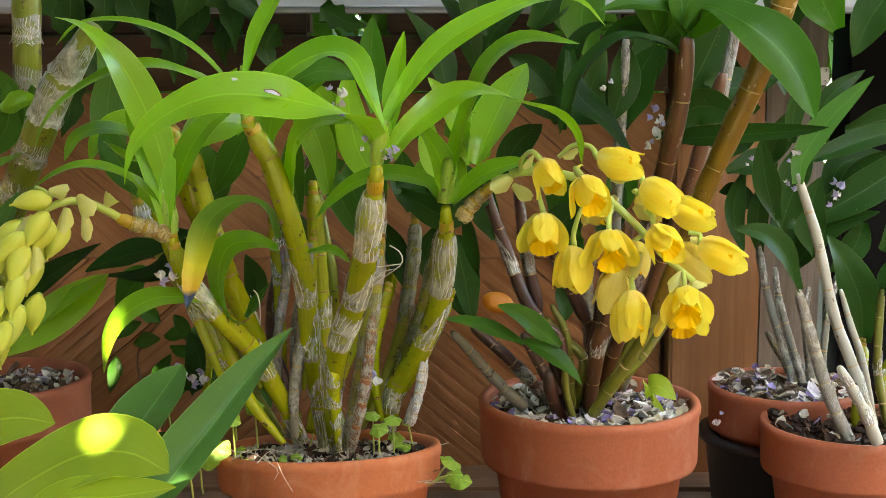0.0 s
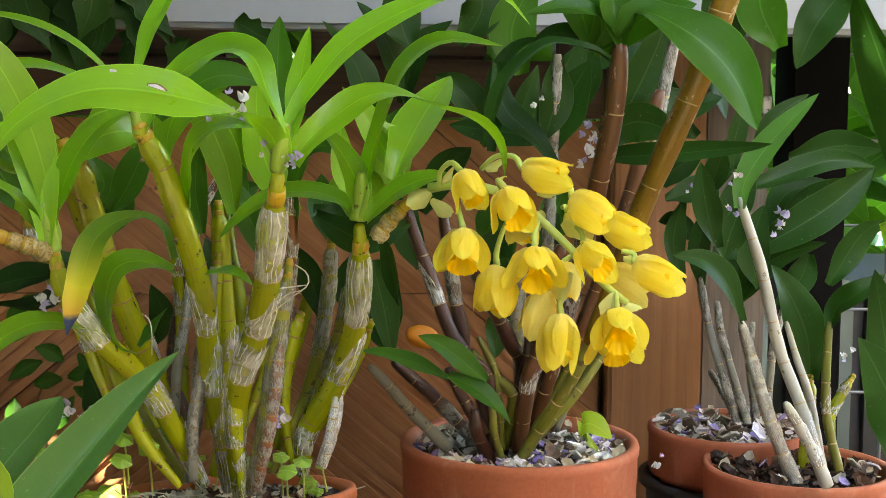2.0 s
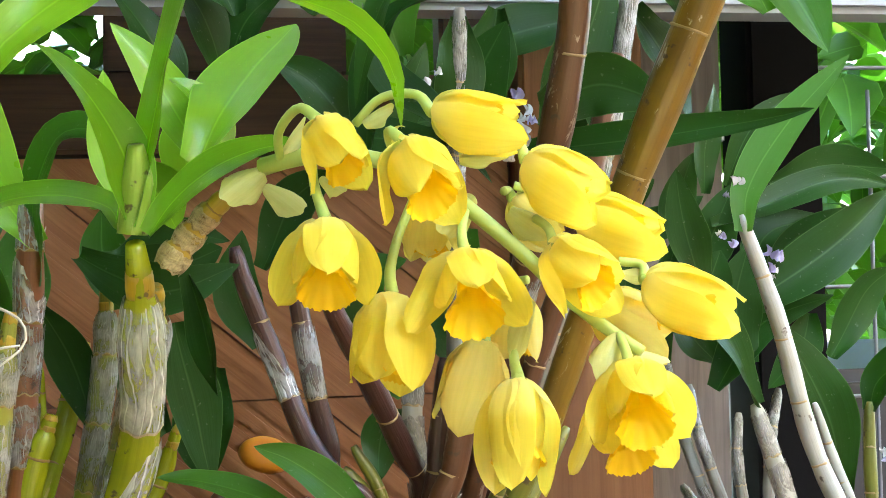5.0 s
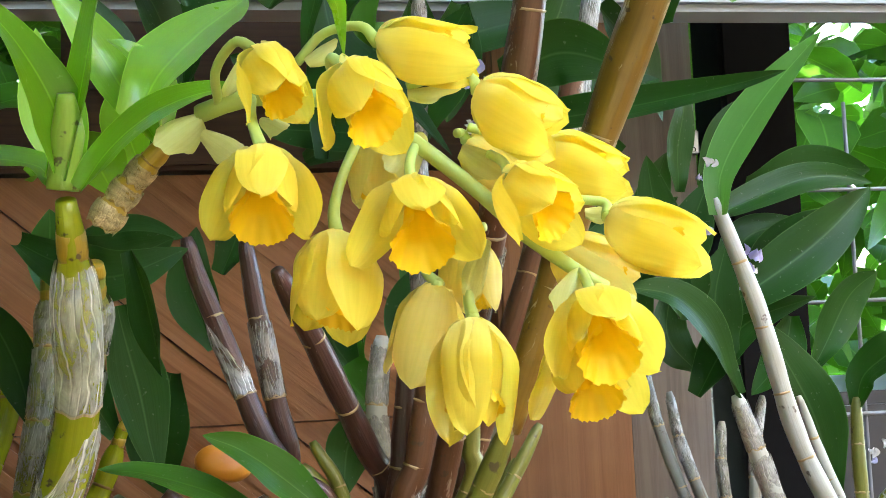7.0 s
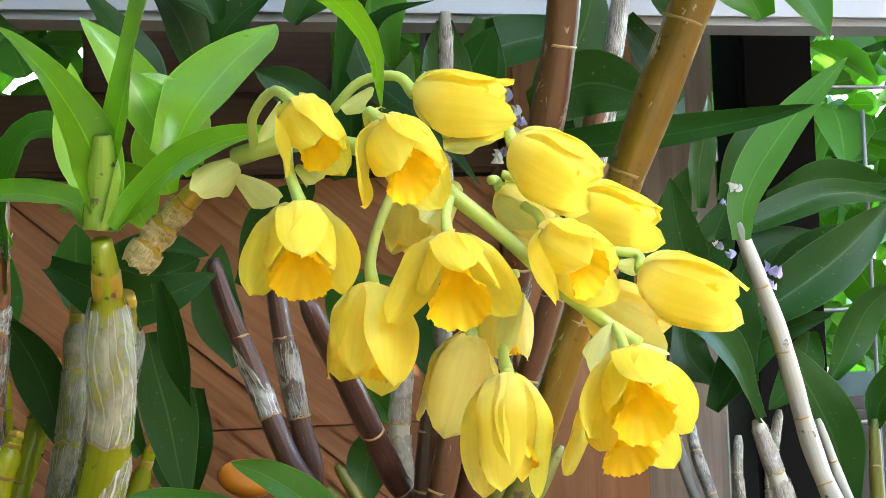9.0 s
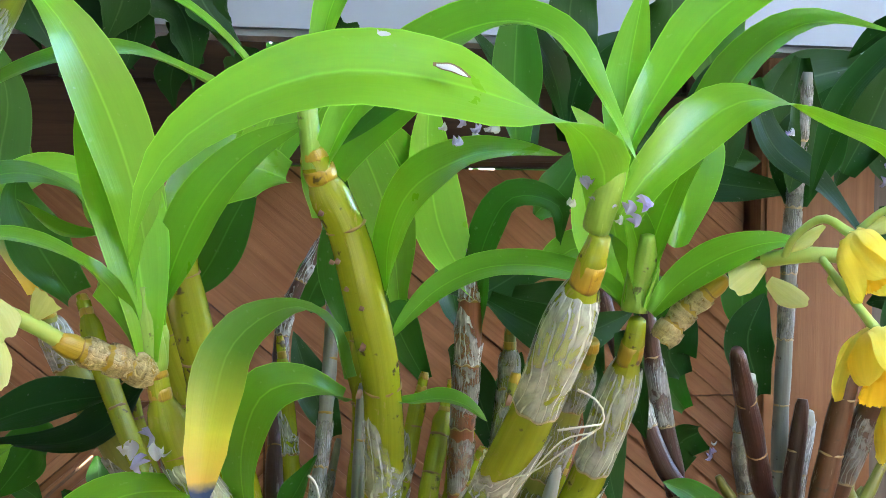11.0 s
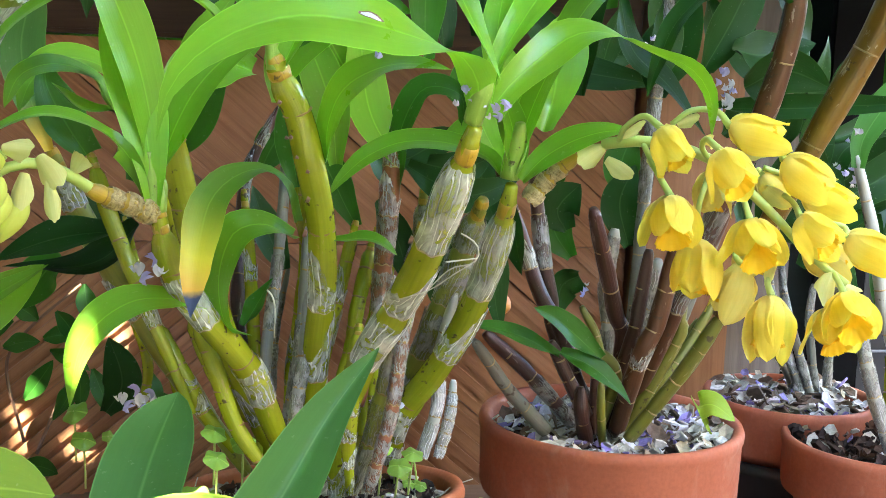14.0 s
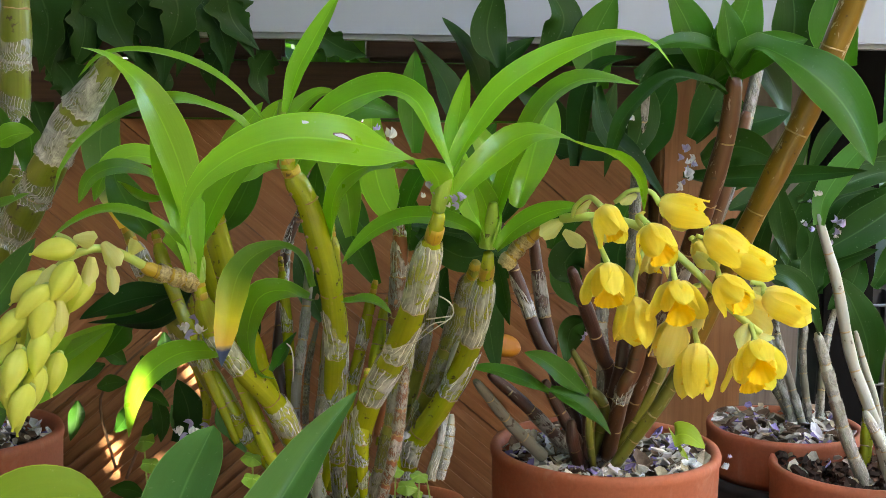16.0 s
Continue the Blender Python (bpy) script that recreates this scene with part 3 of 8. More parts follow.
def stout_cane(plant, pts, r0, r1, nodes, collars, worn):
    """A thick olive cane ; the joints named in collars wear ribbed sheaths with a frayed pale lower edge, bleached where worn."""
    n = nodes * 8
    c, length = spline([local(plant, p) for p in pts], n)
    radii = [(r0 + (r1 - r0) * i / n) * (0.94 + 0.10 * math.sin((i % 8) / 8 * math.pi)) * (1 - 0.35 * max(0.0, (i / n - 0.9) / 0.1)) for i in range(n + 1)]
    bm = bmesh.new()
    tube(bm, c, radii, 20, True, length, 0.04, nodes)
    ob = part("cane", bm, CANE_STOUT, plant)
    tg = tangents(c)
    for k in range(1, nodes):
        i = k * 8
        bm = bmesh.new()
        tube(bm, [c[i] + tg[i] * d for d in (-0.0008, -0.0002, 0.0003, 0.0008)], [radii[i] * g for g in (0.99, 1.05, 1.04, 0.99)], 20, True, 0.002, 0.12, k)
        part("node_ring", bm, RING_PALE, ob)
        if k not in collars:
            continue
        cover = 0.74 if k in worn else 0.42
        bm = bmesh.new()
        rows = []
        for j in range(9):
            u = j / 8
            x = min(n - 0.001, i - 1.2 + 8 * cover * u + (1.0 if u == 1 else 0))
            q = int(x)
            p, t, r = c[q].lerp(c[q + 1], x - q), tg[q], radii[q] + (radii[q + 1] - radii[q]) * (x - q)
            side = t.cross(Vector((0, -1, 0.01))).normalized()
            up = side.cross(t)
            row = []
            for m in range(41):
                a = 2 * math.pi * (m % 40) / 40
                fray = 0.0030 * noise.noise(Vector((math.cos(a) * 2.2, math.sin(a) * 2.2, k * 3.1))) * (1 - u) + 0.0012 * (m % 2) * (1 if j == 0 else 0)
                fray += 0.0045 * noise.noise(Vector((math.cos(a) * 1.3, math.sin(a) * 1.3, k * 5.7))) * u ** 2
                g = 1.03 + 0.17 * (1 - u) ** 2 + 0.035 * noise.noise(Vector((math.cos(a) * 5, math.sin(a) * 5, u * 1.5 + k)))
                row.append(p + (side * math.cos(a) + up * math.sin(a)) * (r * g) + t * fray)
            rows.append(row)
        grid(bm, rows)
        part("sheath", bm, SHEATH_WHITE if k in worn else SHEATH_BAND, ob, "grey ribbed sheath collar with a frayed pale edge")
    return ob


def stalk(plant, pts, r0, r1, mat=None, name="stalk", sides=8, n=16):
    c, length = spline([local(plant, p) for p in pts], n)
    bm = bmesh.new()
    tube(bm, c, [r0 + (r1 - r0) * i / n for i in range(n + 1)], sides, True, length)
    return part(name, bm, mat or STALK, plant)


def frame_of(axis, down=(0, 0, -1)):
    """Turn that lays z along axis and -y as near as may be to down."""
    z = Vector(axis).normalized()
    d = Vector(down)
    y = -(d - z * d.dot(z))
    y = y.normalized() if y.length > 1e-3 else Vector((0, 1, 0))
    x = y.cross(z)
    return Matrix((x, y, z)).transposed()


def tepal_rows(theta, length, start, end, half, turn, at, inset=1.0, seed=0.0, curl=0.0, cup=1.3, point=0.52):
    """A petal or sepal of a bell: its mid line leaves the stalk at the angle start from the flower's axis and bends to end."""
    rows, r, z, n = [], 0.0012, 0.0, 16
    ea, eb = Vector((math.cos(theta), math.sin(theta), 0)), Vector((-math.sin(theta), math.cos(theta), 0))
    for i in range(n + 1):
        u = i / n
        phi = end + (start - end) * max(0.0, 1 - u / 0.58) ** 1.5 + curl * max(0.0, u - 0.7) / 0.3
        if i:
            r, z = r + length / n * math.sin(phi), z + length / n * math.cos(phi)
        w = half * max(0.0, math.sin(math.pi * min(1.0, 0.10 + 0.90 * u) ** 1.05)) ** point + 0.00003
        bend = max(r * cup, 0.0075)
        out = ea * math.cos(phi) - Vector((0, 0, math.sin(phi)))
        row = []
        for k in range(11):
            s = 2 * k / 10 - 1
            a = s * w / bend
            dent = 0.0005 * math.exp(-(s * 5) ** 2) * math.sin(u * math.pi)
            ripple = 0.0007 * noise.noise(Vector((s * 1.6, u * 2.5, seed))) + 0.0007 * abs(s) ** 3 * math.sin(u * 8 + seed + s)
            row.append(at + turn @ (ea * (r * inset) + Vector((0, 0, z)) + eb * (bend * math.sin(a)) - out * (bend * (1 - math.cos(a)) * 0.85 + dent - ripple)))
        rows.append(row)
    return rows


def flower(plant, stem, axis, size=1.0, opening=0.5, down=(0, 0, -1), pale=False, tilt=0):
    """A nodding yellow flower: stem gives the stalk from the spike to the flower's base."""
    c, length = spline([local(plant, p) for p in stem], 14)
    turn = frame_of(axis, down) @ Matrix.Rotation(radians(tilt), 3, "Z")
    at = c[-1]
    seed = len(bpy.data.objects) * 0.73
    rng = random.Random(len(bpy.data.objects))
    bm = bmesh.new()
    tube(bm, c, [0.0013 + 0.0005 * (i / 14) ** 4 for i in range(15)], 8, True, length)
    tube(bm, [at + turn @ Vector((0, 0, z)) for z in (-0.001, 0.001, 0.003, 0.004)], [0.0015, 0.0019, 0.0015, 0.0005], 8, True, 0.01)
    body = part("flower", bm, STALK, plant, "nodding yellow orchid flower on a green stalk")
    k = size * 0.98
    outer = PETAL_PALE if pale else PETAL
    for a, name, half, inset, ln, wide in ((90, "sepal", 0.0068, 1.02, 0.0262, 0.85), (214, "sepal", 0.0088, 1.10, 0.0280, 1.45), (326, "sepal", 0.0088, 1.10, 0.0280, 1.45),
                                           (28, "petal", 0.0094, 0.90, 0.0252, 0.9), (152, "petal", 0.0094, 0.90, 0.0252, 0.9)):
        bm = bmesh.new()
        o = opening * wide * rng.uniform(0.85, 1.15)
        grid(bm, tepal_rows(radians(a + rng.uniform(-7, 7)), ln * k * (1.22 - 0.46 * opening) * rng.uniform(0.95, 1.05), radians((72 if a > 200 else 60) + 28 * min(1.0, opening * 1.5)), radians(-10 + 27 * o), half * k * (1.0 - 0.10 * opening) * rng.uniform(0.95, 1.06),
                            turn, at, inset, seed + a, radians(rng.uniform(-22, 6))))
        part(name, bm, outer, body)
    # lip: a rolled funnel with a fringed rim
    bm = bmesh.new()
    rows = []
    flare = 0.0016 + 0.0020 * opening
    k *= 1.0 - 0.17 * opening
    for i in range(17):
        u = i / 16
        row = []
        for j in range(65):
            s = 2 * j / 64 - 1
            a = radians(-90 + s * 160)
            rim = max(0, u - 0.7) / 0.3
            r = (0.0022 + 0.0032 * u ** 0.9 + flare * rim * (1 - 0.45 * s * s)) * k
            r += rim * k * (0.0004 * math.sin(j * 1.1 + seed) + 0.0008 * noise.noise(Vector((j * 0.16, u * 3, seed))))
            z = (0.003 + 0.0200 * u) * k * (1 - 0.17 * s * s)
            z += (0.00055 * (j % 2) + 0.0006 * noise.noise(Vector((j * 0.5, 3, seed)))) * k * (1 if i == 16 else 0)
            row.append(at + turn @ Vector((r * math.cos(a), r * math.sin(a) - 0.0012 * k * u, z)))
        rows.append(row)
    grid(bm, rows)
    part("lip", bm, LIP, body, "orange-yellow frilled lip")
    return body


def bud(plant, stem, axis, length=0.024, width=0.013):
    """A closed pointed bud with three seams on its stalk."""
    c, ln = spline([local(plant, p) for p in stem], 8)
    at = c[-1]
    turn = frame_of(axis)
    bm = bmesh.new()
    tube(bm, c, [0.0012] * 9, 7, True, ln)
    st = part("bud", bm, STALK, plant, "closed lime-yellow flower bud")
    bm = bmesh.new()
    rows = []
    seed = len(bpy.data.objects) * 0.7
    for i in range(15):
        u = i / 14
        r = width / 2 * (math.sin(min(1, u * 1.06) ** 0.75 * math.pi) ** 0.72 if 0 < u < 0.94 else (0.12 if u else 0.18))
        row = []
        for j in range(25):
            a = 2 * math.pi * j / 24
            rr = r * (1 - 0.10 * abs(math.cos(1.5 * a + seed)) ** 8)
            bend = 0.08 * length * math.sin(u * 2)
            row.append(at + turn @ Vector((rr * math.cos(a), rr * math.sin(a) + bend, length * u)))
        rows.append(row)
    grid(bm, rows)
    part("bud_body", bm, BUD, st)
    return st


def bract(plant, base, axis, length, width, mat=None, hint=(0, -1, 0.2), cup=0.6):
    """A thin bract folded round the stalk, pleated along its length, with an uneven end."""
    a = Vector(axis).normalized()
    b = Vector(base)
    c, _ = spline([local(plant, b + a * length * f + Vector((0, 0, -0.12 * length * f * f))) for f in (0, 0.5, 1)], 10)
    tg = tangents(c)
    seed = len(bpy.data.objects) * 0.7
    bm = bmesh.new()
    rows = []
    for i, (p, t) in enumerate(zip(c, tg)):
        u = i / 10
        up = Vector(hint) - t * t.dot(Vector(hint))
        up.normalize()
        side = t.cross(up)
        half = width * 0.62 * (0.42 + 0.58 * math.sin(math.pi * min(0.62, u * 0.8 + 0.05)))
        row = []
        for k in range(25):
            q = 2 * k / 24 - 1
            end = length * u ** 3 * (-0.42 * abs(q) ** 1.8 + 0.10 * noise.noise(Vector((q * 3, seed, 0))))
            wrap = q * (1.9 - 0.7 * u)
            pleat = 0.00025 * math.cos(q * 34) * math.sin(math.pi * min(1, u + 0.15))
            row.append(p + side * (half * math.sin(wrap) * (0.75 + 0.25 * u)) + up * (half * (math.cos(wrap) - 1) * 1.1 + pleat) + t * end)
        rows.append(row)
    grid(bm, rows)
    return part("bract", bm, mat or BRACT, plant)


def lathe(bm, profile, sides=64, wob=0.0):
    rings = []
    for r, z in profile:
        rings.append([bm.verts.new((r * math.cos(2 * math.pi * k / sides) * (1 + wob * noise.noise(Vector((math.cos(2 * math.pi * k / sides), math.sin(2 * math.pi * k / sides), z * 20)))),
                                    r * math.sin(2 * math.pi * k / sides), z)) for k in range(sides)])
    for a, b in zip(rings, rings[1:]):
        for k in range(sides):
            bm.faces.new((a[k], a[(k + 1) % sides], b[(k + 1) % sides], b[k]))
    return rings


def pot(x, y, rim_z, r, label, mat, band=0.036, z0=0.0, fill=0.016, lean=(0, 0)):
    """A thick clay flowerpot with a raised band below its rim; the compost in it is a part."""
    h = rim_z - z0
    rb = r * 0.70
    ri = lambda z: rb + (r * 0.93 - rb) * (z / h)
    bm = bmesh.new()
    prof = [(0.012, 0.0), (rb - 0.003, 0.0), (rb, 0.003), (ri(h - band - 0.004), h - band - 0.004), (r * 0.965, h - band), (r * 0.978, h - band + 0.003),
            (r * 0.985, h - 0.009), (r * 0.998, h - 0.006), (r, h - 0.003), (r * 0.985, h), (r * 0.935, h), (r * 0.905, h - 0.003), (r * 0.885, h - 0.02), (rb * 0.9, 0.008), (0.012, 0.008)]
    lathe(bm, prof, 72, 0.006)
    body = part("plant_pot", bm, mat)
    turn = Euler([radians(a) for a in (*lean, 0)])
    body.location = Vector((x, y, rim_z)) - turn.to_matrix() @ Vector((0, 0, h))
    body.rotation_euler = turn
    body["base"] = (x, y, z0)
    tagged(body, label, "plant pot", "clay pots")
    bm = bmesh.new()
    rows = []
    for i in range(15):
        rr = r * 0.895 * i / 14
        rows.append([Vector((rr * math.cos(a), rr * math.sin(a), h - fill + 0.006 * noise.noise(Vector((rr * math.cos(a) * 60, rr * math.sin(a) * 60, x)))))
                     for a in [2 * math.pi * k / 40 for k in range(41)]])
    grid(bm, rows)
    part("compost", bm, SOIL, body, "dark bark compost")
    return body


def chips(name, x, y, z, r, count, size, mat, label, category, seed, flat=0.35, mound=0.006, inner=0.0, lean=(0, 0)):
    """Loose flakes heaped on a round bed."""
    rng = random.Random(seed)
    bm = bmesh.new()
    for _ in range(count):
        a, d = rng.uniform(0, 2 * math.pi), r * math.sqrt(rng.uniform(inner, 1))
        s = size * rng.uniform(0.5, 1.4)
        m = Matrix.Translation((d * math.cos(a), d * math.sin(a), mound * rng.random() + 0.001)) @ \
            Euler([rng.uniform(-0.9, 0.9), rng.uniform(-0.9, 0.9), rng.uniform(0, 6)]).to_matrix().to_4x4()
        n = 6
        top, bot = [], []
        for k in range(n):
            t = 2 * math.pi * k / n
            q = s * rng.uniform(0.55, 1.0)
            lift = s * flat * 0.6 * rng.uniform(0, 1)
            top.append(bm.verts.new(m @ Vector((q * math.cos(t), q * 0.75 * math.sin(t), lift + s * flat * 0.3))))
            bot.append(bm.verts.new(m @ Vector((q * 0.9 * math.cos(t), q * 0.7 * math.sin(t), lift - s * flat * 0.2))))
        mid = bm.verts.new(m @ Vector((0, 0, 0)))
        for k in range(n):
            bm.faces.new((top[k], top[(k + 1) % n], mid))
            bm.faces.new((bot[(k + 1) % n], bot[k], top[k]))
            bm.faces.new((bot[(k + 1) % n], top[k], top[(k + 1) % n]))
        bm.faces.new(bot[::-1])
    ob = part(name, bm, mat, None, "", False)
    ob.location = (x, y, z)
    ob.rotation_euler = [radians(a) for a in (*lean, 0)]
    ob["base"] = (x, y, z)
    return tagged(ob, label, category, "", "stuff")


def box_mesh(bm, a, b, bevel=0.0):
    r = bmesh.ops.create_cube(bm, size=1)
    for v in r["verts"]:
        v.co = Vector([(p + q) / 2 + c * (q - p) for p, q, c in zip(a, b, v.co)])
    if bevel:
        bmesh.ops.bevel(bm, geom=[e for e in bm.edges if e.verts[0] in r["verts"]], offset=bevel, segments=2, affect="EDGES")


def solid(name, a, b, mat, label="", category="", kind="", bevel=0.003, parent=None):
    """A bevelled block between two corners, with its own origin in its middle."""
    mid = [(p + q) / 2 for p, q in zip(a, b)]
    bm = bmesh.new()
    box_mesh(bm, [p - m for p, m in zip(a, mid)], [q - m for q, m in zip(b, mid)], bevel)
    ob = part(name, bm, mat, parent, "", False)
    ob.location = mid
    return tagged(ob, label, category, "", kind)


# ---- the setting ----
bm = bmesh.new()
bmesh.ops.create_grid(bm, x_segments=40, y_segments=40, size=60)
for v in bm.verts:
    v.co.z = -0.06 + 0.02 * noise.noise(v.co * 0.3)
GROUND = plain_material("garden soil", (0.05, 0.045, 0.02), (0.10, 0.10, 0.04), 0.95, scale=3)
tagged(part("ground", bm, GROUND), "dark garden soil with moss", "ground", kind="structure")

bench = thing("floor", (0, 0.6, -0.03), "brown timber deck the pots stand on", "deck", kind="structure")
for i in range(13):
    y = 0.02 + i * 0.093
    solid("plank", (-1.4, y - 0.6, -0.028), (1.4, y - 0.6 + 0.088, 0.03), DECK, bevel=0.004, parent=bench)

FENCE_Y = 1.12
fence = thing("fence", (0, FENCE_Y, 0), "cedar fence panel of ridged boards laid aslant", "fence", kind="structure")


def clip_poly(poly, x0, x1, z0, z1):
    for axis, lim, sign in ((0, x0, 1), (0, x1, -1), (1, z0, 1), (1, z1, -1)):
        out = []
        for a, b in zip(poly, poly[1:] + poly[:1]):
            ia, ib = (a[axis] - lim) * sign >= 0, (b[axis] - lim) * sign >= 0
            if ia:
                out.append(a)
            if ia != ib:
                f = (lim - a[axis]) / (b[axis] - a[axis])
                out.append((a[0] + f * (b[0] - a[0]), a[1] + f * (b[1] - a[1])))
        poly = out
        if len(poly) < 3:
            return []
    return poly


def ridged_boards(x0, x1, z0, z1, slope, wide=0.092, ridges=9, seed=0, groove=0.0045):
    """Boards with fine ridges along them, laid aslant and cut to a rectangle of the panel."""
    rng = random.Random(seed)
    d = (math.cos(radians(slope)), math.sin(radians(slope)))
    nrm = (-d[1], d[0])
    span = [x * nrm[0] + z * nrm[1] for x in (x0, x1) for z in (z0, z1)]
    k = math.floor(min(span) / wide)
    while k * wide < max(span):
        sink = rng.uniform(0, 0.002)
        bm = bmesh.new()
        step = (wide - 0.001) / ridges
        for j in range(ridges):
            lo = k * wide + 0.0005 + j * step
            for a, b, y in ((lo, lo + step * 0.62, -0.012), (lo + step * 0.62, lo + step, -0.012 + groove)):
                poly = [(t * d[0] + s * nrm[0], t * d[1] + s * nrm[1]) for t, s in ((-4, a), (4, a), (4, b), (-4, b))]
                poly = clip_poly(poly, x0, x1, z0, z1)
                if not poly:
                    continue
                f = [bm.verts.new((p[0], y + sink, p[1])) for p in poly]
                g = [bm.verts.new((p[0], 0.004, p[1])) for p in poly]
                bm.faces.new(f)
                for i in range(len(f)):
                    bm.faces.new((f[i], g[i], g[(i + 1) % len(f)], f[(i + 1) % len(f)]))
        if bm.faces:
            bmesh.ops.remove_doubles(bm, verts=bm.verts, dist=0.00005)
            turn = Matrix.Rotation(radians(slope), 4, "Y")
            ob = part("board", bm, CEDAR, fence, "", False)
            ob.data.transform(turn)
            ob.matrix_basis = turn.inverted()
        else:
            bm.free()
        k += 1


ridged_boards(-1.3, -0.12, 0.0, 0.195, 40, seed=1)
ridged_boards(-1.3, 0.20, 0.196, 0.345, -40, wide=0.098, ridges=8, seed=4, groove=0.0012)
ridged_boards(-0.119, 0.20, 0.0, 0.195, -40, wide=0.098, ridges=8, seed=5, groove=0.002)
# Rail, backing and top boards wear the cedar with shade painted in.
solid("rail", (-1.3, -0.02, 0.347), (0.20, 0.02, 0.395), CEDAR_SHADE, bevel=0.003, parent=fence)
solid("backing", (-1.3, 0.005, -0.05), (0.26, 0.012, 0.345), CEDAR_SHADE, bevel=0.001, parent=fence)
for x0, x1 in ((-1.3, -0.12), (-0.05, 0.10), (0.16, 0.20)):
    solid("top_board", (x0, 0.0, 0.397), (x1, 0.03, 0.50), CEDAR_SHADE, bevel=0.003, parent=fence)
tagged(solid("fence_post", (0.205, FENCE_Y - 0.03, -0.05), (0.285, FENCE_Y + 0.04, 0.50), PINE), "planed brown timber fence post", "post", kind="structure")
tagged(solid("fence_board", (0.288, FENCE_Y - 0.01, -0.05), (0.345, FENCE_Y + 0.03, 0.50), GREY_WOOD), "weathered grey upright timber board", "board", kind="structure")
tagged(solid("black_post", (0.36, FENCE_Y - 0.02, -0.05), (0.41, FENCE_Y + 0.03, 0.50), BLACK_METAL), "matt black square metal post", "post", kind="structure")
tagged(solid("white_rail", (-1.5, 0.975, 0.4085), (0.48, 1.005, 0.56), WHITE_PAINT_SHADED, bevel=0.004), "white painted rail above the fence, greyed for shade", "rail", kind="structure")

mesh_panel = thing("wire_mesh", (0.41, FENCE_Y, 0), "grey wire mesh panel beside the black post", "mesh", kind="structure")
for i in range(8):
    x = 0.05 + i * 0.075
    bm = bmesh.new()
    tube(bm, [Vector((x, 0.012, z * 0.04 - 0.05)) for z in range(12)], [0.0016] * 12, 6)
    part("wire", bm, WIRE, mesh_panel)
for i in range(6):
    z = 0.03 + i * 0.075
    bm = bmesh.new()
    tube(bm, [Vector((-0.03 + k * 0.06, 0.010, z)) for k in range(12)], [0.0014] * 12, 6)
    part("wire", bm, WIRE, mesh_panel)
solid("planter_box", (0.47, 1.22, -0.05), (1.2, 1.6, 0.19), BLACK_PLASTIC, "black plastic planter beyond the mesh", "planter", bevel=0.01)

bracket = thing("bracket", (0.341, FENCE_Y - 0.012, 0.36), "small bright metal bracket screwed to a post", "bracket")
solid("plate", (-0.0045, -0.001, -0.008), (0.0045, 0.001, 0.008), STEEL, bevel=0.001, parent=bracket)
for z in (-0.005, 0.005):
    bm = bmesh.new()
    lathe(bm, [(0.0001, -0.0006), (0.0012, -0.0005), (0.0015, 0.0003)], 16)
    s = part("screw", bm, BLACK_METAL, bracket)
    s.matrix_basis = pose(0, -0.0015, z, 90, 0, 0)


def leaf_mass(name, box, count, size, mat, seed, label, category, hole=None):
    """Many small pointed leaves in a volume."""
    rng = random.Random(seed)
    bm = bmesh.new()
    uv = bm.loops.layers.uv.verify()
    for _ in range(count):
        p = Vector([rng.uniform(a, b) for a, b in box])
        s = size * rng.uniform(0.5, 1.3)
        m = Matrix.Translation(p) @ Euler([rng.uniform(-1.2, 1.2), rng.uniform(-1.2, 1.2), rng.uniform(0, 6.3)]).to_matrix().to_4x4()
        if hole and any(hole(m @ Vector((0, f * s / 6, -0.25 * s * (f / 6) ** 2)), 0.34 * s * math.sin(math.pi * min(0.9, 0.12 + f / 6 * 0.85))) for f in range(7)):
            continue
        left, mid, right = [], [], []
        for i in range(5):
            u = i / 4
            w = s * 0.34 * math.sin(math.pi * (0.06 + 0.92 * u) ** 0.8)
            z = -0.25 * s * u * u
            left.append(bm.verts.new(m @ Vector((-w, s * u, z + w * 0.3))))
            mid.append(bm.verts.new(m @ Vector((0, s * u, z))))
            right.append(bm.verts.new(m @ Vector((w, s * u, z + w * 0.3))))
        for i in range(4):
            for a, b, u0, u1 in ((left, mid, 0, 0.5), (mid, right, 0.5, 1)):
                f = bm.faces.new((a[i], b[i], b[i + 1], a[i + 1]))
                for lp, q in zip(f.loops, ((u0, i / 4), (u1, i / 4), (u1, (i + 1) / 4), (u0, (i + 1) / 4))):
                    lp[uv].uv = q
    return tagged(part(name, bm, mat), label, category, "", "stuff" if category else "")


leaf_mass("hedge", ((0.3, 2.4), (1.75, 3.0), (-0.05, 2.0)), 5500, 0.11, LEAF_FAR, 5, "sunlit green hedge leaves beyond the fence", "hedge")
leaf_mass("hedge", ((-2.2, 0.3), (1.7, 2.6), (0.25, 2.0)), 3500, 0.11, LEAF_FAR, 6, "sunlit green hedge leaves behind the rail", "hedge")


leaf_mass("hedge", ((-0.9, 0.5), (1.45, 1.7), (0.28, 0.75)), 1500, 0.06, LEAF_FAR, 16, "bright green hedge leaves under the rail", "hedge")

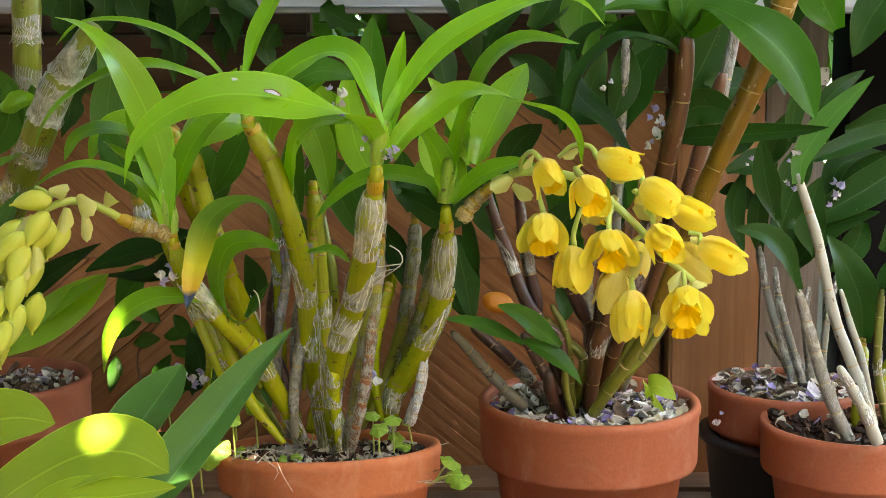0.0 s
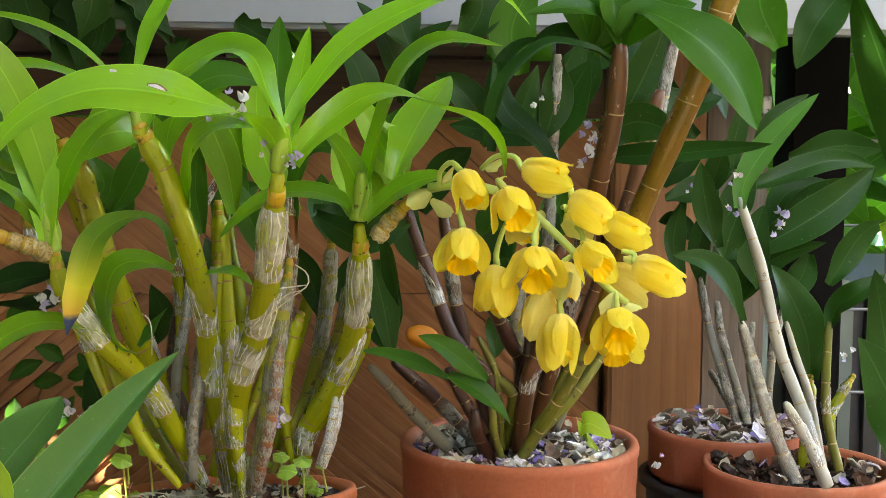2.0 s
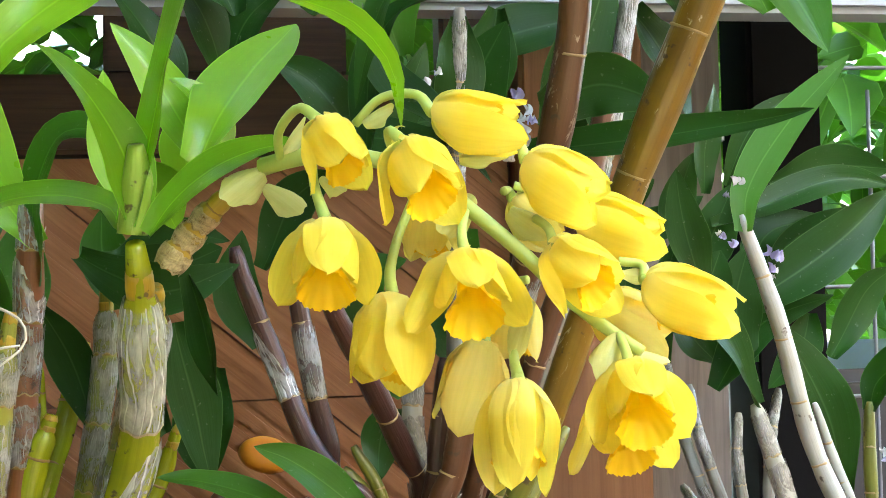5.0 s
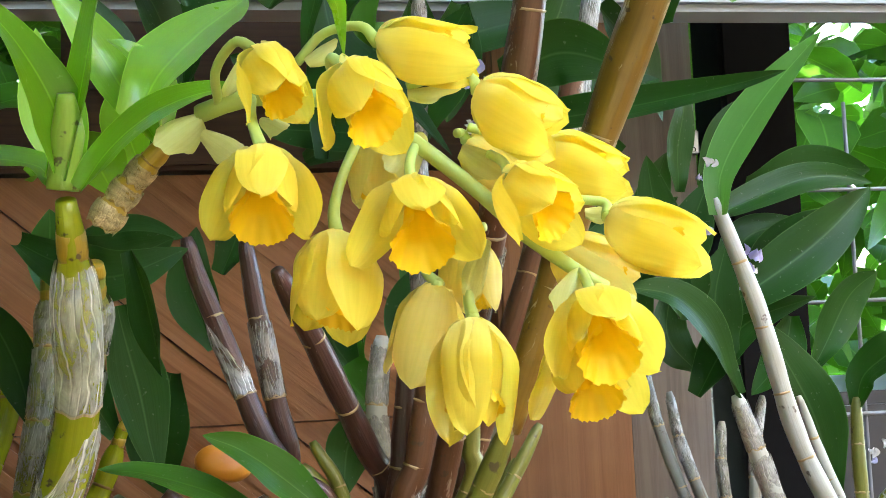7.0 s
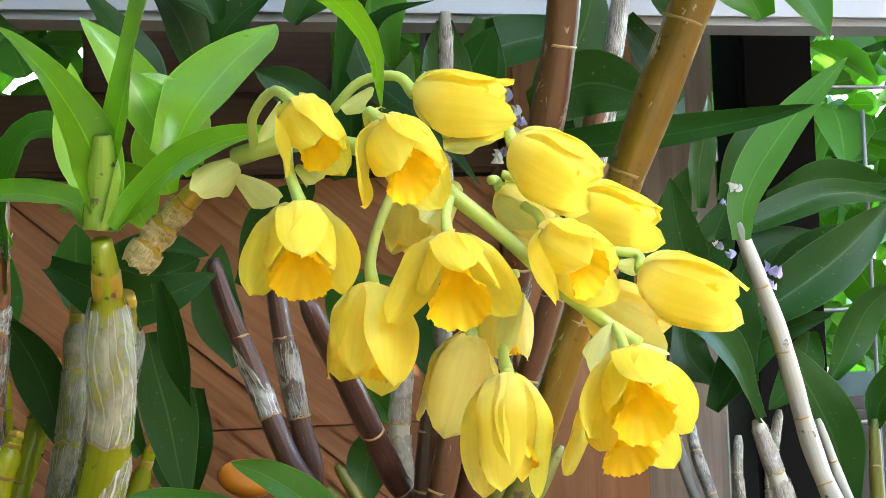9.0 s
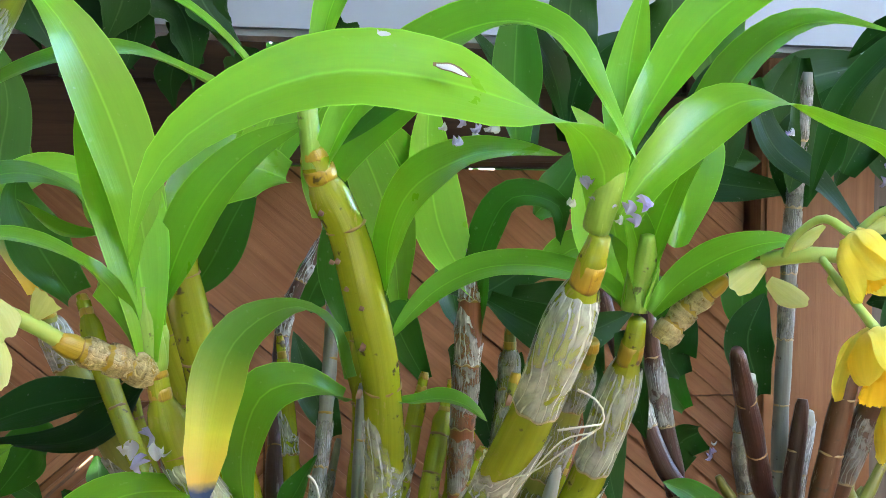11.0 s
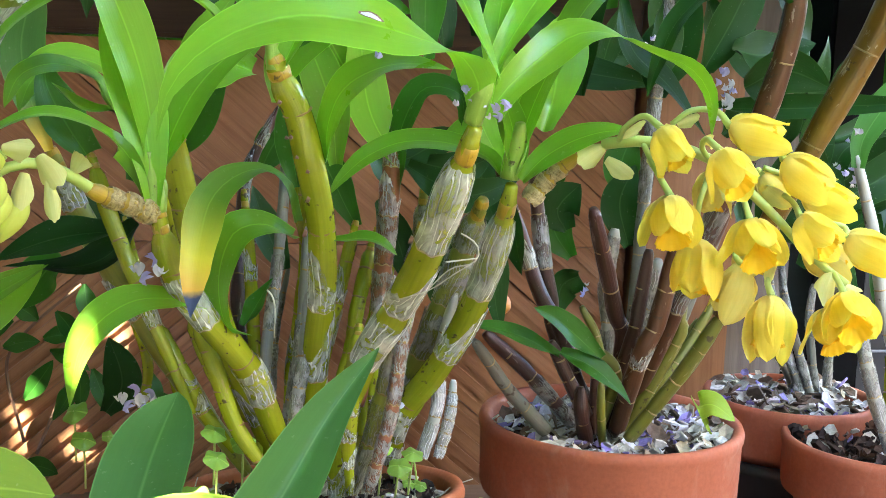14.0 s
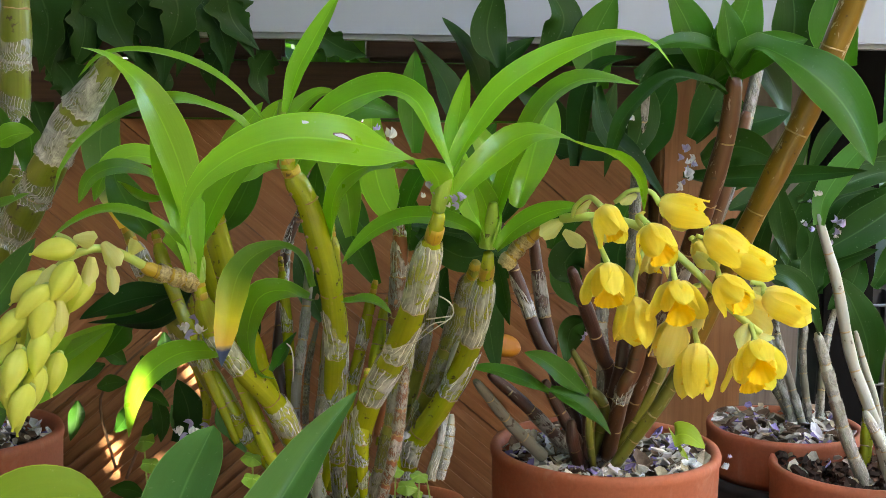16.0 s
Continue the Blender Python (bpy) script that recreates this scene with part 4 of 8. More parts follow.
# Places picked to be sunlit, each with the radius of its gap.
SUN_TARGETS = [(Vector(v), r) for v, r in (
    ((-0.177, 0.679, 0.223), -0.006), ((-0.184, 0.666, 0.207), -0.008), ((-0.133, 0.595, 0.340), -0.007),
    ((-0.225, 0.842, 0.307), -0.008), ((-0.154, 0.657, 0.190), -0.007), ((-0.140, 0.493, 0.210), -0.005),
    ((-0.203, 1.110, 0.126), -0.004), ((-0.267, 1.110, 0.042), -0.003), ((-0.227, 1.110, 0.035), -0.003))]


def in_sun_gap(p, reach):
    """Gaps cut in the added crown overhead, where sun is wanted."""
    for q, r in SUN_TARGETS:
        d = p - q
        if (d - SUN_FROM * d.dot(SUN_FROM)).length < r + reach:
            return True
    return False


def shade_tree_wood():
    """Trunk and limbs of an added, unseen tree that carry the crown over the deck."""
    rng = random.Random(4)
    bm = bmesh.new()
    tube(bm, spline([(-1.75, -1.1, -0.06), (-1.7, -1.05, 0.6), (-1.62, -0.95, 1.2), (-1.5, -0.85, 1.75)], 12)[0], [0.10 - 0.004 * i for i in range(13)], 14, True, 1.9, 0.15, 2)
    for k in range(9):
        end = (rng.uniform(-1.3, 0.35), rng.uniform(-1.35, -0.95), rng.uniform(1.5, 1.75))
        start = (-1.6, -0.92, 1.3 + 0.04 * k)
        mid = [(a + b) / 2 + rng.uniform(-0.08, 0.08) for a, b in zip(start, end)]
        tube(bm, spline([start, mid, end], 10)[0], [0.032 - 0.0027 * i for i in range(11)], 8, True, 1.5, 0.1, k)
    ob = part("tree", bm, BARK_TREE)
    return tagged(ob, "unseen tree added overhead to shade the pots", "tree")


BARK_TREE = wood_material("tree bark", (0.05, 0.035, 0.025), (0.12, 0.09, 0.065), 4, axis=(20, 20, 4))
tree = shade_tree_wood()
# Out-of-view leaves added to block the sun except through the picked gaps.
crown = leaf_mass("crown", ((-1.6, 0.45), (-1.35, 0.4), (1.42, 1.78)), 25000, 0.058, LEAF_SHADE, 8, "", "", in_sun_gap)
crown.parent = tree
# Second unseen crown, added to darken the back of the scene.
back_shade_crown = leaf_mass("crown", ((-1.6, 1.8), (0.5, 1.6), (1.3, 1.7)), 9000, 0.10, LEAF_SHADE, 9, "", "")
back_shade_crown.parent = tree
# Out-of-view walls added on three sides to cut low sky light.
BLOCKER_WALL = plain_material("light-blocking wall", (0.15, 0.13, 0.11), (0.20, 0.18, 0.15), 0.85, scale=5)
solid("wall_south", (-5, -3.2, -0.06), (5, -3.0, 2.5), BLOCKER_WALL, "unseen brown wall added behind the deck to block sky light", "wall", "structure", 0.01)
BLOCKER_WOOD = wood_material("light-blocking wood", (0.06, 0.04, 0.025), (0.12, 0.08, 0.05), 3)
solid("wall_west", (-2.3, -3.0, -0.06), (-2.2, 3.0, 2.3), BLOCKER_WOOD, "unseen dark screen added beside the deck to block sky light", "fence", "structure", 0.01)
# Set close in to shade the pots on the right.
solid("wall_east", (1.25, -3.0, -0.06), (1.35, 1.0, 2.3), BLOCKER_WOOD, "unseen dark screen added beside the deck to block sky light", "fence", "structure", 0.01)

# ---- pots ----
pot(-0.075, 0.783, 0.117, 0.074, "orange terracotta pot with mossy rim and dry roots", CLAY_WARM, band=0.024, z0=0.009, lean=(-8, -1.5))
pot(0.104, 0.853, 0.131, 0.0785, "terracotta pot with a broad plain rim band", CLAY, band=0.044)
pot(0.272, 0.955, 0.116, 0.060, "terracotta pot with petal litter, set in a black cover pot", CLAY, z0=0.02)
pot(0.297, 0.872, 0.108, 0.064, "terracotta pot with dark bark and fallen petals", CLAY)
pot(-0.342, 0.920, 0.130, 0.070, "terracotta pot shaded by leaves", CLAY)
pot(-0.275, 0.555, 0.105, 0.066, "terracotta pot under broad leaves", CLAY)

cover = thing("cover_pot", (0.272, 0.955, 0.0), "black plastic cover pot round a clay pot", "cover pot")
bm = bmesh.new()
lathe(bm, [(0.01, 0.0), (0.052, 0.0), (0.061, 0.07), (0.066, 0.072), (0.066, 0.078), (0.058, 0.078), (0.05, 0.01), (0.01, 0.008)], 48)
part("wall", bm, BLACK_PLASTIC, cover)
chips("petal_litter", 0.104, 0.853, 0.117, 0.069, 640, 0.0066, PETAL_LITTER, "pale and violet fallen petals with bark", "petal litter", 3, 0.3, 0.010)
chips("bark_chips", 0.104, 0.853, 0.115, 0.069, 160, 0.0060, BARK, "dark bark chips", "bark", 4, 0.7)
chips("petal_litter", 0.272, 0.955, 0.102, 0.052, 400, 0.0072, PETAL_LITTER, "pale and violet fallen petals", "petal litter", 5, 0.3, 0.016)
chips("bark_chips", 0.297, 0.872, 0.093, 0.055, 330, 0.0066, BARK, "dark bark chips", "bark", 6, 0.7, 0.012)
chips("petal_litter", 0.297, 0.872, 0.100, 0.055, 70, 0.0055, PETAL_LITTER, "few white and violet fallen petals", "petal litter", 7, 0.3, 0.008)
chips("grit", -0.075, 0.783, 0.103, 0.062, 480, 0.0042, GRIT, "pale grit and dried moss", "grit", 8, 0.6, 0.008, lean=(-8, -1.5))
chips("bark_chips", -0.075, 0.783, 0.102, 0.062, 420, 0.0052, BARK, "dark bark chips", "bark", 9, 0.7, 0.008, lean=(-8, -1.5))
chips("petal_litter", -0.342, 0.920, 0.116, 0.060, 300, 0.0060, PETAL_LITTER, "grey and violet fallen petals", "petal litter", 10, 0.3, 0.008)

# ---- the large flowering orchid ----
orchid = thing("orchid", (-0.070, 0.775, 0.101), "large dendrobium with thick olive canes, papery sheaths and yellow flowers", "orchid", "orchids")
cane(orchid, [(-0.0790, 0.7900, 0.1150), (-0.0810, 0.7680, 0.1611), (-0.0829, 0.7520, 0.1911), (-0.0825, 0.7370, 0.2179), (-0.0837, 0.7220, 0.2433), (-0.0870, 0.7090, 0.2672), (-0.0924, 0.7020, 0.2880), (-0.0981, 0.6970, 0.3088), (-0.1055, 0.6930, 0.3232), (-0.1099, 0.6900, 0.3341)], 0.0056, 0.0059, CANE, 6, ((0.0, 0.16, SHEATH), (0.16, 0.33, SHEATH_THIN), (0.34, 0.5, SHEATH_THIN), (0.5, 0.66, SHEATH_THIN), ), belly=0.1, loose=1.07, joints=(0.145, 0.304, 0.482, 0.665, 0.893), crown=3)
cane(orchid, [(-0.0690, 0.7680, 0.1180), (-0.0695, 0.7520, 0.1588), (-0.0637, 0.7280, 0.1934), (-0.0513, 0.7050, 0.2255), (-0.0431, 0.6780, 0.2576), (-0.0395, 0.6600, 0.2803), (-0.0359, 0.6480, 0.2987), (-0.0345, 0.6410, 0.3093)], 0.0066, 0.0068, CANE, 5, ((0.02, 0.2, SHEATH_THIN), (0.2, 0.4, SHEATH_THIN), (0.4, 0.6, SHEATH), (0.6, 0.8, SHEATH_THIN), (0.8, 0.99, SHEATH), ), belly=0.05, loose=1.12, joints=(0.154, 0.385, 0.544, 0.729), crown=2)
cane(orchid, [(-0.0356, 0.8050, 0.1200), (-0.0328, 0.7990, 0.1481), (-0.0182, 0.7880, 0.1739), (-0.0072, 0.7760, 0.1984), (-0.0009, 0.7620, 0.2241), (0.0012, 0.7420, 0.2496), (0.0020, 0.7280, 0.2683), (0.0016, 0.7200, 0.2797)], 0.006, 0.0066, CANE, 5, ((0.0, 0.2), (0.2, 0.4, SHEATH), (0.6, 0.8, SHEATH_THIN), (0.8, 0.99, SHEATH), ), belly=0.08, loose=1.12, joints=(0.08, 0.206, 0.389, 0.62), crown=2)
cane(orchid, [(-0.0409, 0.8350, 0.1183), (-0.0287, 0.8220, 0.1532), (-0.0164, 0.8120, 0.1874), (-0.0076, 0.8050, 0.2165), (-0.0007, 0.7950, 0.2453), (0.0029, 0.7800, 0.2670)], 0.0058, 0.0062, CANE_DULL, 5, ((0.1, 0.45, SHEATH_THIN), (0.5, 0.95, SHEATH_GREY), ), belly=0.1, loose=1.2)
cane(orchid, [(-0.0900, 0.7650, 0.1250), (-0.1069, 0.7420, 0.1716), (-0.1134, 0.7320, 0.1882), (-0.1229, 0.7220, 0.2028), (-0.1350, 0.7110, 0.2187), (-0.1474, 0.7040, 0.2375), (-0.1533, 0.7000, 0.2552), (-0.1557, 0.6970, 0.2691)], 0.0058, 0.0056, CANE, 6, ((0.0, 0.16), (0.33, 0.5), (0.66, 0.82, SHEATH), ), belly=0.1, loose=1.1)
leaf(orchid, [(-0.0331, 0.6420, 0.3140), (-0.0365, 0.6320, 0.3270), (-0.0471, 0.6200, 0.3366), (-0.0669, 0.6080, 0.3420), (-0.0884, 0.6000, 0.3463), (-0.1080, 0.5960, 0.3466), (-0.1242, 0.5940, 0.3418), (-0.1363, 0.5920, 0.3349), (-0.1445, 0.5900, 0.3274), (-0.1502, 0.5880, 0.3176), (-0.1529, 0.5880, 0.3038)], 0.03, ((0.2, 0.95, 0.2), (0.1, 0.7, 0.6), (0, -0.05, 1), (0, -0.5, 0.8), (0, -0.68, 0.7), (0, -0.72, 0.68), (0, -0.72, 0.68), (-0.05, -0.72, 0.66), (-0.1, -0.75, 0.6), (-0.25, -0.75, 0.5), (-0.4, -0.8, 0.3)), LEAF_BRIGHT, shape=((0, 0.3), (0.1, 0.5), (0.17, 0.42), (0.27, 0.52), (0.4, 0.95), (0.5, 1), (0.6, 0.9), (0.68, 0.75), (0.77, 0.54), (0.87, 0.3), (1, 0)), fold=0.10, label='broad glossy leaf with a torn hole')
leaf(orchid, [(-0.0281, 0.6450, 0.3146), (-0.0215, 0.6450, 0.3247), (-0.0076, 0.6480, 0.3371), (0.0069, 0.6520, 0.3467), (0.0223, 0.6550, 0.3482), (0.0420, 0.6600, 0.3418), (0.0618, 0.6650, 0.3359), (0.0730, 0.6680, 0.3243), (0.0757, 0.6700, 0.3074)], 0.0185, ((0.2, -0.9, 0.3), (0.15, -0.8, 0.6), (0, -0.2, 1), (0.2, 0.3, 0.9), (0.8, 0.5, 0.3)), LEAF, peak=0.4, base=0.45, fold=0.18, blunt=1.6)
leaf(orchid, [(-0.0287, 0.6380, 0.3312), (-0.0199, 0.6400, 0.3475), (-0.0030, 0.6450, 0.3695), (0.0235, 0.6500, 0.3864), (0.0528, 0.6550, 0.3966), (0.0729, 0.6600, 0.3950), (0.0863, 0.6620, 0.3823)], 0.0195, ((-0.5, -0.8, 0.3), (-0.45, -0.75, 0.5), (0, -0.4, 0.9), (0.4, -0.5, 0.7)), LEAF_BRIGHT, peak=0.4, fold=0.18, blunt=1.6)
leaf(orchid, [(-0.1054, 0.6900, 0.3305), (-0.0973, 0.6850, 0.3468), (-0.0811, 0.6750, 0.3614), (-0.0606, 0.6600, 0.3687), (-0.0463, 0.6450, 0.3640), (-0.0383, 0.6320, 0.3475), (-0.0291, 0.6250, 0.3279)], 0.0215, ((-0.2, -0.8, 0.5), (0, -0.8, 0.6), (0.4, -0.75, 0.6), (0.75, -0.6, 0.2)), LEAF_BRIGHT, peak=0.45, fold=0.25, blunt=1.5)
leaf(orchid, [(-0.0857, 0.7030, 0.2908), (-0.0855, 0.6950, 0.3078), (-0.0805, 0.6800, 0.3222), (-0.0680, 0.6650, 0.3309), (-0.0565, 0.6500, 0.3326), (-0.0447, 0.6420, 0.3309)], 0.018, ((-0.7, -0.7, 0.1), (-0.4, -0.75, 0.5), (0.1, -0.65, 0.75)), LEAF, fold=0.15, base=0.3, blunt=1.5)
leaf(orchid, [(-0.0030, 0.7220, 0.2840), (-0.0077, 0.7350, 0.2919), (-0.0244, 0.7500, 0.2967), (-0.0431, 0.7600, 0.2958), (-0.0592, 0.7630, 0.2886), (-0.0715, 0.7600, 0.2781), (-0.0789, 0.7550, 0.2693)], 0.0165, ((0, -0.5, 0.85), (-0.1, -0.6, 0.8), (-0.3, -0.7, 0.6)), LEAF, fold=0.2, blunt=1.5)
leaf(orchid, [(-0.0977, 0.7120, 0.2621), (-0.1017, 0.7120, 0.2780), (-0.1118, 0.7080, 0.2855), (-0.1248, 0.7000, 0.2821), (-0.1339, 0.6950, 0.2730), (-0.1380, 0.6900, 0.2590), (-0.1403, 0.6800, 0.2443), (-0.1417, 0.6680, 0.2281)], 0.0168, ((0.5, -0.4, 0.7), (0.1, -0.35, 0.95), (-0.2, -0.9, 0.5), (0, -1, 0.15), (0, -1, 0.1)), LEAF_DYING, shape=((0, 0.3), (0.25, 0.5), (0.45, 0.9), (0.6, 1), (0.8, 0.75), (0.93, 0.42), (1, 0)), fold=0.22, label='leaf with a yellow and blue-black dead tip')
leaf(orchid, [(-0.0979, 0.7150, 0.2545), (-0.1111, 0.7050, 0.2619), (-0.1235, 0.7000, 0.2590), (-0.1293, 0.7000, 0.2457), (-0.1299, 0.7050, 0.2306), (-0.1259, 0.7100, 0.2161), (-0.1148, 0.7150, 0.2107)], 0.0185, ((0, -0.5, 0.85), (-0.2, -0.75, 0.6), (-0.7, -0.7, 0.2), (-0.6, -0.5, -0.5)), LEAF, peak=0.4, fold=0.2)
leaf(orchid, [(-0.0805, 0.7140, 0.2535), (-0.0680, 0.7060, 0.2562), (-0.0602, 0.7020, 0.2548), (-0.0535, 0.7000, 0.2497)], 0.0095, (0, -0.4, 0.9), LEAF, fold=0.3)
leaf(orchid, [(-0.1367, 0.7060, 0.2246), (-0.1491, 0.7000, 0.2298), (-0.1647, 0.6900, 0.2308), (-0.1775, 0.6800, 0.2242), (-0.1853, 0.6720, 0.2122), (-0.1878, 0.6650, 0.1927)], 0.0205, ((0, -0.5, 0.85), (-0.2, -0.6, 0.75), (-0.6, -0.7, 0.4), (-0.8, -0.6, 0.1)), LEAF, peak=0.45, fold=0.12, blunt=2)
leaf(orchid, [(-0.1580, 0.6990, 0.2699), (-0.1618, 0.6970, 0.2808), (-0.1711, 0.6900, 0.2953), (-0.1840, 0.6800, 0.3044), (-0.1991, 0.6720, 0.3076), (-0.2131, 0.6650, 0.3021), (-0.2245, 0.6600, 0.2927)], 0.0115, ((-0.6, -0.6, 0.5), (-0.2, -0.5, 0.85), (-0.3, -0.4, 0.85)), LEAF, fold=0.25, blunt=1.6)
leaf(orchid, [(-0.1570, 0.6990, 0.2806), (-0.1592, 0.6980, 0.3075), (-0.1666, 0.6920, 0.3371), (-0.1791, 0.6820, 0.3657), (-0.1947, 0.6720, 0.3825), (-0.2076, 0.6650, 0.3872)], 0.0225, ((0.3, -0.95, 0.1), (0.5, -0.8, 0.2), (0.3, -0.7, 0.6), (0, -0.3, 0.9)), LEAF, peak=0.5, fold=0.15, blunt=1.7)
leaf(orchid, [(-0.1550, 0.7000, 0.2824), (-0.1499, 0.6970, 0.3004), (-0.1398, 0.6920, 0.3200), (-0.1267, 0.6900, 0.3335), (-0.1101, 0.6900, 0.3422)], 0.019, ((-0.6, -0.8, 0.1), (-0.45, -0.8, 0.35), (-0.2, -0.7, 0.6)), LEAF, fold=0.18, blunt=1.6)
leaf(orchid, [(-0.1271, 0.7200, 0.3424), (-0.1402, 0.7150, 0.3545), (-0.1637, 0.7000, 0.3625), (-0.1882, 0.6900, 0.3571), (-0.2091, 0.6800, 0.3428), (-0.2200, 0.6750, 0.3275), (-0.2233, 0.6720, 0.3150)], 0.015, ((0, -0.5, 0.85), (-0.2, -0.5, 0.85), (-0.5, -0.5, 0.7), (-0.7, -0.6, 0.3)), LEAF, peak=0.35, fold=0.2, blunt=1.6)
leaf(orchid, [(-0.1219, 0.7050, 0.3519), (-0.1391, 0.7000, 0.3707), (-0.1601, 0.6950, 0.3824), (-0.1821, 0.6900, 0.3870), (-0.2009, 0.6850, 0.3842), (-0.2118, 0.6800, 0.3728)], 0.009, (0.1, -0.4, 0.9), LEAF, fold=0.3)
leaf(orchid, [(-0.1089, 0.6900, 0.3567), (-0.1040, 0.6900, 0.3769), (-0.0953, 0.6900, 0.3943), (-0.0810, 0.6900, 0.4202)], 0.012, (-0.5, -0.8, 0.1), LEAF_BRIGHT, fold=0.35)
leaf(orchid, [(-0.2737, 0.7350, 0.1874), (-0.2499, 0.7450, 0.2037), (-0.2276, 0.7520, 0.2194), (-0.2080, 0.7550, 0.2351)], 0.0255, ((0.3, -0.8, 0.5), (0.3, -0.85, 0.4)), LEAF, peak=0.45, fold=0.12, blunt=2.2, label='broad olive leaf behind the buds')
leaf(orchid, [(0.0013, 0.7200, 0.2884), (-0.0003, 0.7150, 0.3047), (-0.0082, 0.7080, 0.3203), (-0.0171, 0.7000, 0.3308), (-0.0223, 0.6950, 0.3347)], 0.0165, ((0.3, -0.9, 0.2), (0.5, -0.75, 0.35), (0.4, -0.6, 0.6)), LEAF, fold=0.25, base=0.5, peak=0.3, blunt=1.7)
leaf(orchid, [(0.0017, 0.7200, 0.2853), (0.0077, 0.7150, 0.3146), (0.0161, 0.7000, 0.3425), (0.0269, 0.6900, 0.3643), (0.0457, 0.6850, 0.3763), (0.0754, 0.6860, 0.3739)], 0.0205, ((-0.6, -0.75, 0.1), (-0.5, -0.6, 0.6), (-0.3, -0.45, 0.85), (-0.2, -0.5, 0.8)), LEAF, peak=0.6, fold=0.25, base=0.35, blunt=1.7)
leaf(orchid, [(0.0058, 0.7180, 0.2823), (0.0144, 0.7140, 0.2932), (0.0271, 0.7080, 0.3021), (0.0420, 0.7040, 0.3069), (0.0547, 0.7000, 0.3061)], 0.015, ((0, -0.8, 0.6), (-0.1, -0.7, 0.7), (0, -0.6, 0.8)), LEAF, fold=0.2, blunt=1.5)
leaf_base(orchid, [(-0.0347, 0.6440, 0.3114), (-0.0340, 0.6400, 0.3183), (-0.0322, 0.6380, 0.3258), (-0.0298, 0.6380, 0.3331)], 0.0038, 0.0042)
leaf_base(orchid, [(0.0008, 0.7210, 0.2828), (0.0017, 0.7200, 0.2915), (0.0028, 0.7170, 0.3006), (0.0029, 0.7140, 0.3087)], 0.0046, 0.0052)
leaf_base(orchid, [(-0.1557, 0.6980, 0.2668), (-0.1573, 0.6980, 0.2755), (-0.1586, 0.6980, 0.2845), (-0.1597, 0.6970, 0.2925)], 0.004, 0.0046)
leaf_base(orchid, [(-0.1096, 0.6900, 0.3279), (-0.1104, 0.6900, 0.3380), (-0.1114, 0.6920, 0.3483), (-0.1121, 0.6940, 0.3620)], 0.003, 0.0034)
leaf_base(orchid, [(-0.1546, 0.7000, 0.2681), (-0.1545, 0.7000, 0.2754), (-0.1543, 0.6990, 0.2828)], 0.0026, 0.003)
stalk(orchid, [(0.0392, 0.7050, 0.3009), (0.0515, 0.6960, 0.3032), (0.0659, 0.6890, 0.3020), (0.0799, 0.6830, 0.2976), (0.0932, 0.6760, 0.2873), (0.1097, 0.6680, 0.2714), (0.1180, 0.6630, 0.2613), (0.1297, 0.6560, 0.2509), (0.1347, 0.6520, 0.2469)], 0.0027, 0.0017, STALK, "flower_spike")
flower(orchid, [(0.0444, 0.7000, 0.3020), (0.0438, 0.6900, 0.3092), (0.0491, 0.6820, 0.3148), (0.0543, 0.6740, 0.3102)], (0.379, -0.502, -0.777), 0.84, 0.4)
flower(orchid, [(0.0798, 0.6820, 0.2977), (0.0738, 0.6750, 0.3027), (0.0719, 0.6660, 0.3065), (0.0752, 0.6580, 0.3021)], (0.282, -0.589, -0.757), 0.98, 0.62)
flower(orchid, [(0.0651, 0.6900, 0.3113), (0.0721, 0.6850, 0.3179), (0.0809, 0.6780, 0.3179), (0.0844, 0.6720, 0.3122)], (0.965, -0.215, -0.153), 0.96, 0.24)
flower(orchid, [(0.0529, 0.6900, 0.3018), (0.0524, 0.6720, 0.2924), (0.0544, 0.6580, 0.2823)], (-0.067, -0.480, -0.875), 1.06, 0.8)
flower(orchid, [(0.0931, 0.6740, 0.2854), (0.0899, 0.6620, 0.2790), (0.0894, 0.6550, 0.2732)], (-0.005, -0.628, -0.778), 1.08, 0.92)
flower(orchid, [(0.0796, 0.6800, 0.2889), (0.0746, 0.6750, 0.2785), (0.0717, 0.6700, 0.2695), (0.0719, 0.6680, 0.2638)], (-0.178, -0.173, -0.969), 1.1, 0.46, tilt=36)
flower(orchid, [(0.0967, 0.6840, 0.2588), (0.0955, 0.6800, 0.2543), (0.0980, 0.6760, 0.2504)], (-0.319, 0.201, -0.926), 0.98, 0.28, pale=True)
flower(orchid, [(0.1091, 0.6680, 0.2586), (0.1036, 0.6640, 0.2475), (0.1031, 0.6580, 0.2409)], (-0.084, -0.213, -0.973), 1.04, 0.22)
flower(orchid, [(0.1297, 0.6550, 0.2512), (0.1290, 0.6480, 0.2478), (0.1281, 0.6420, 0.2443)], (-0.016, -0.723, -0.691), 1.02, 0.82)
flower(orchid, [(0.1310, 0.6600, 0.2490), (0.1281, 0.6570, 0.2409), (0.1284, 0.6540, 0.2361)], (0.044, -0.498, -0.866), 0.98, 0.78)
flower(orchid, [(0.1353, 0.6720, 0.2708), (0.1413, 0.6700, 0.2695), (0.1406, 0.6660, 0.2656)], (0.834, -0.401, -0.379), 1.0, 0.24)
flower(orchid, [(0.1233, 0.6820, 0.2652), (0.1290, 0.6840, 0.2630), (0.1314, 0.6850, 0.2605)], (0.877, -0.045, -0.479), 1.0, 0.3, pale=True)
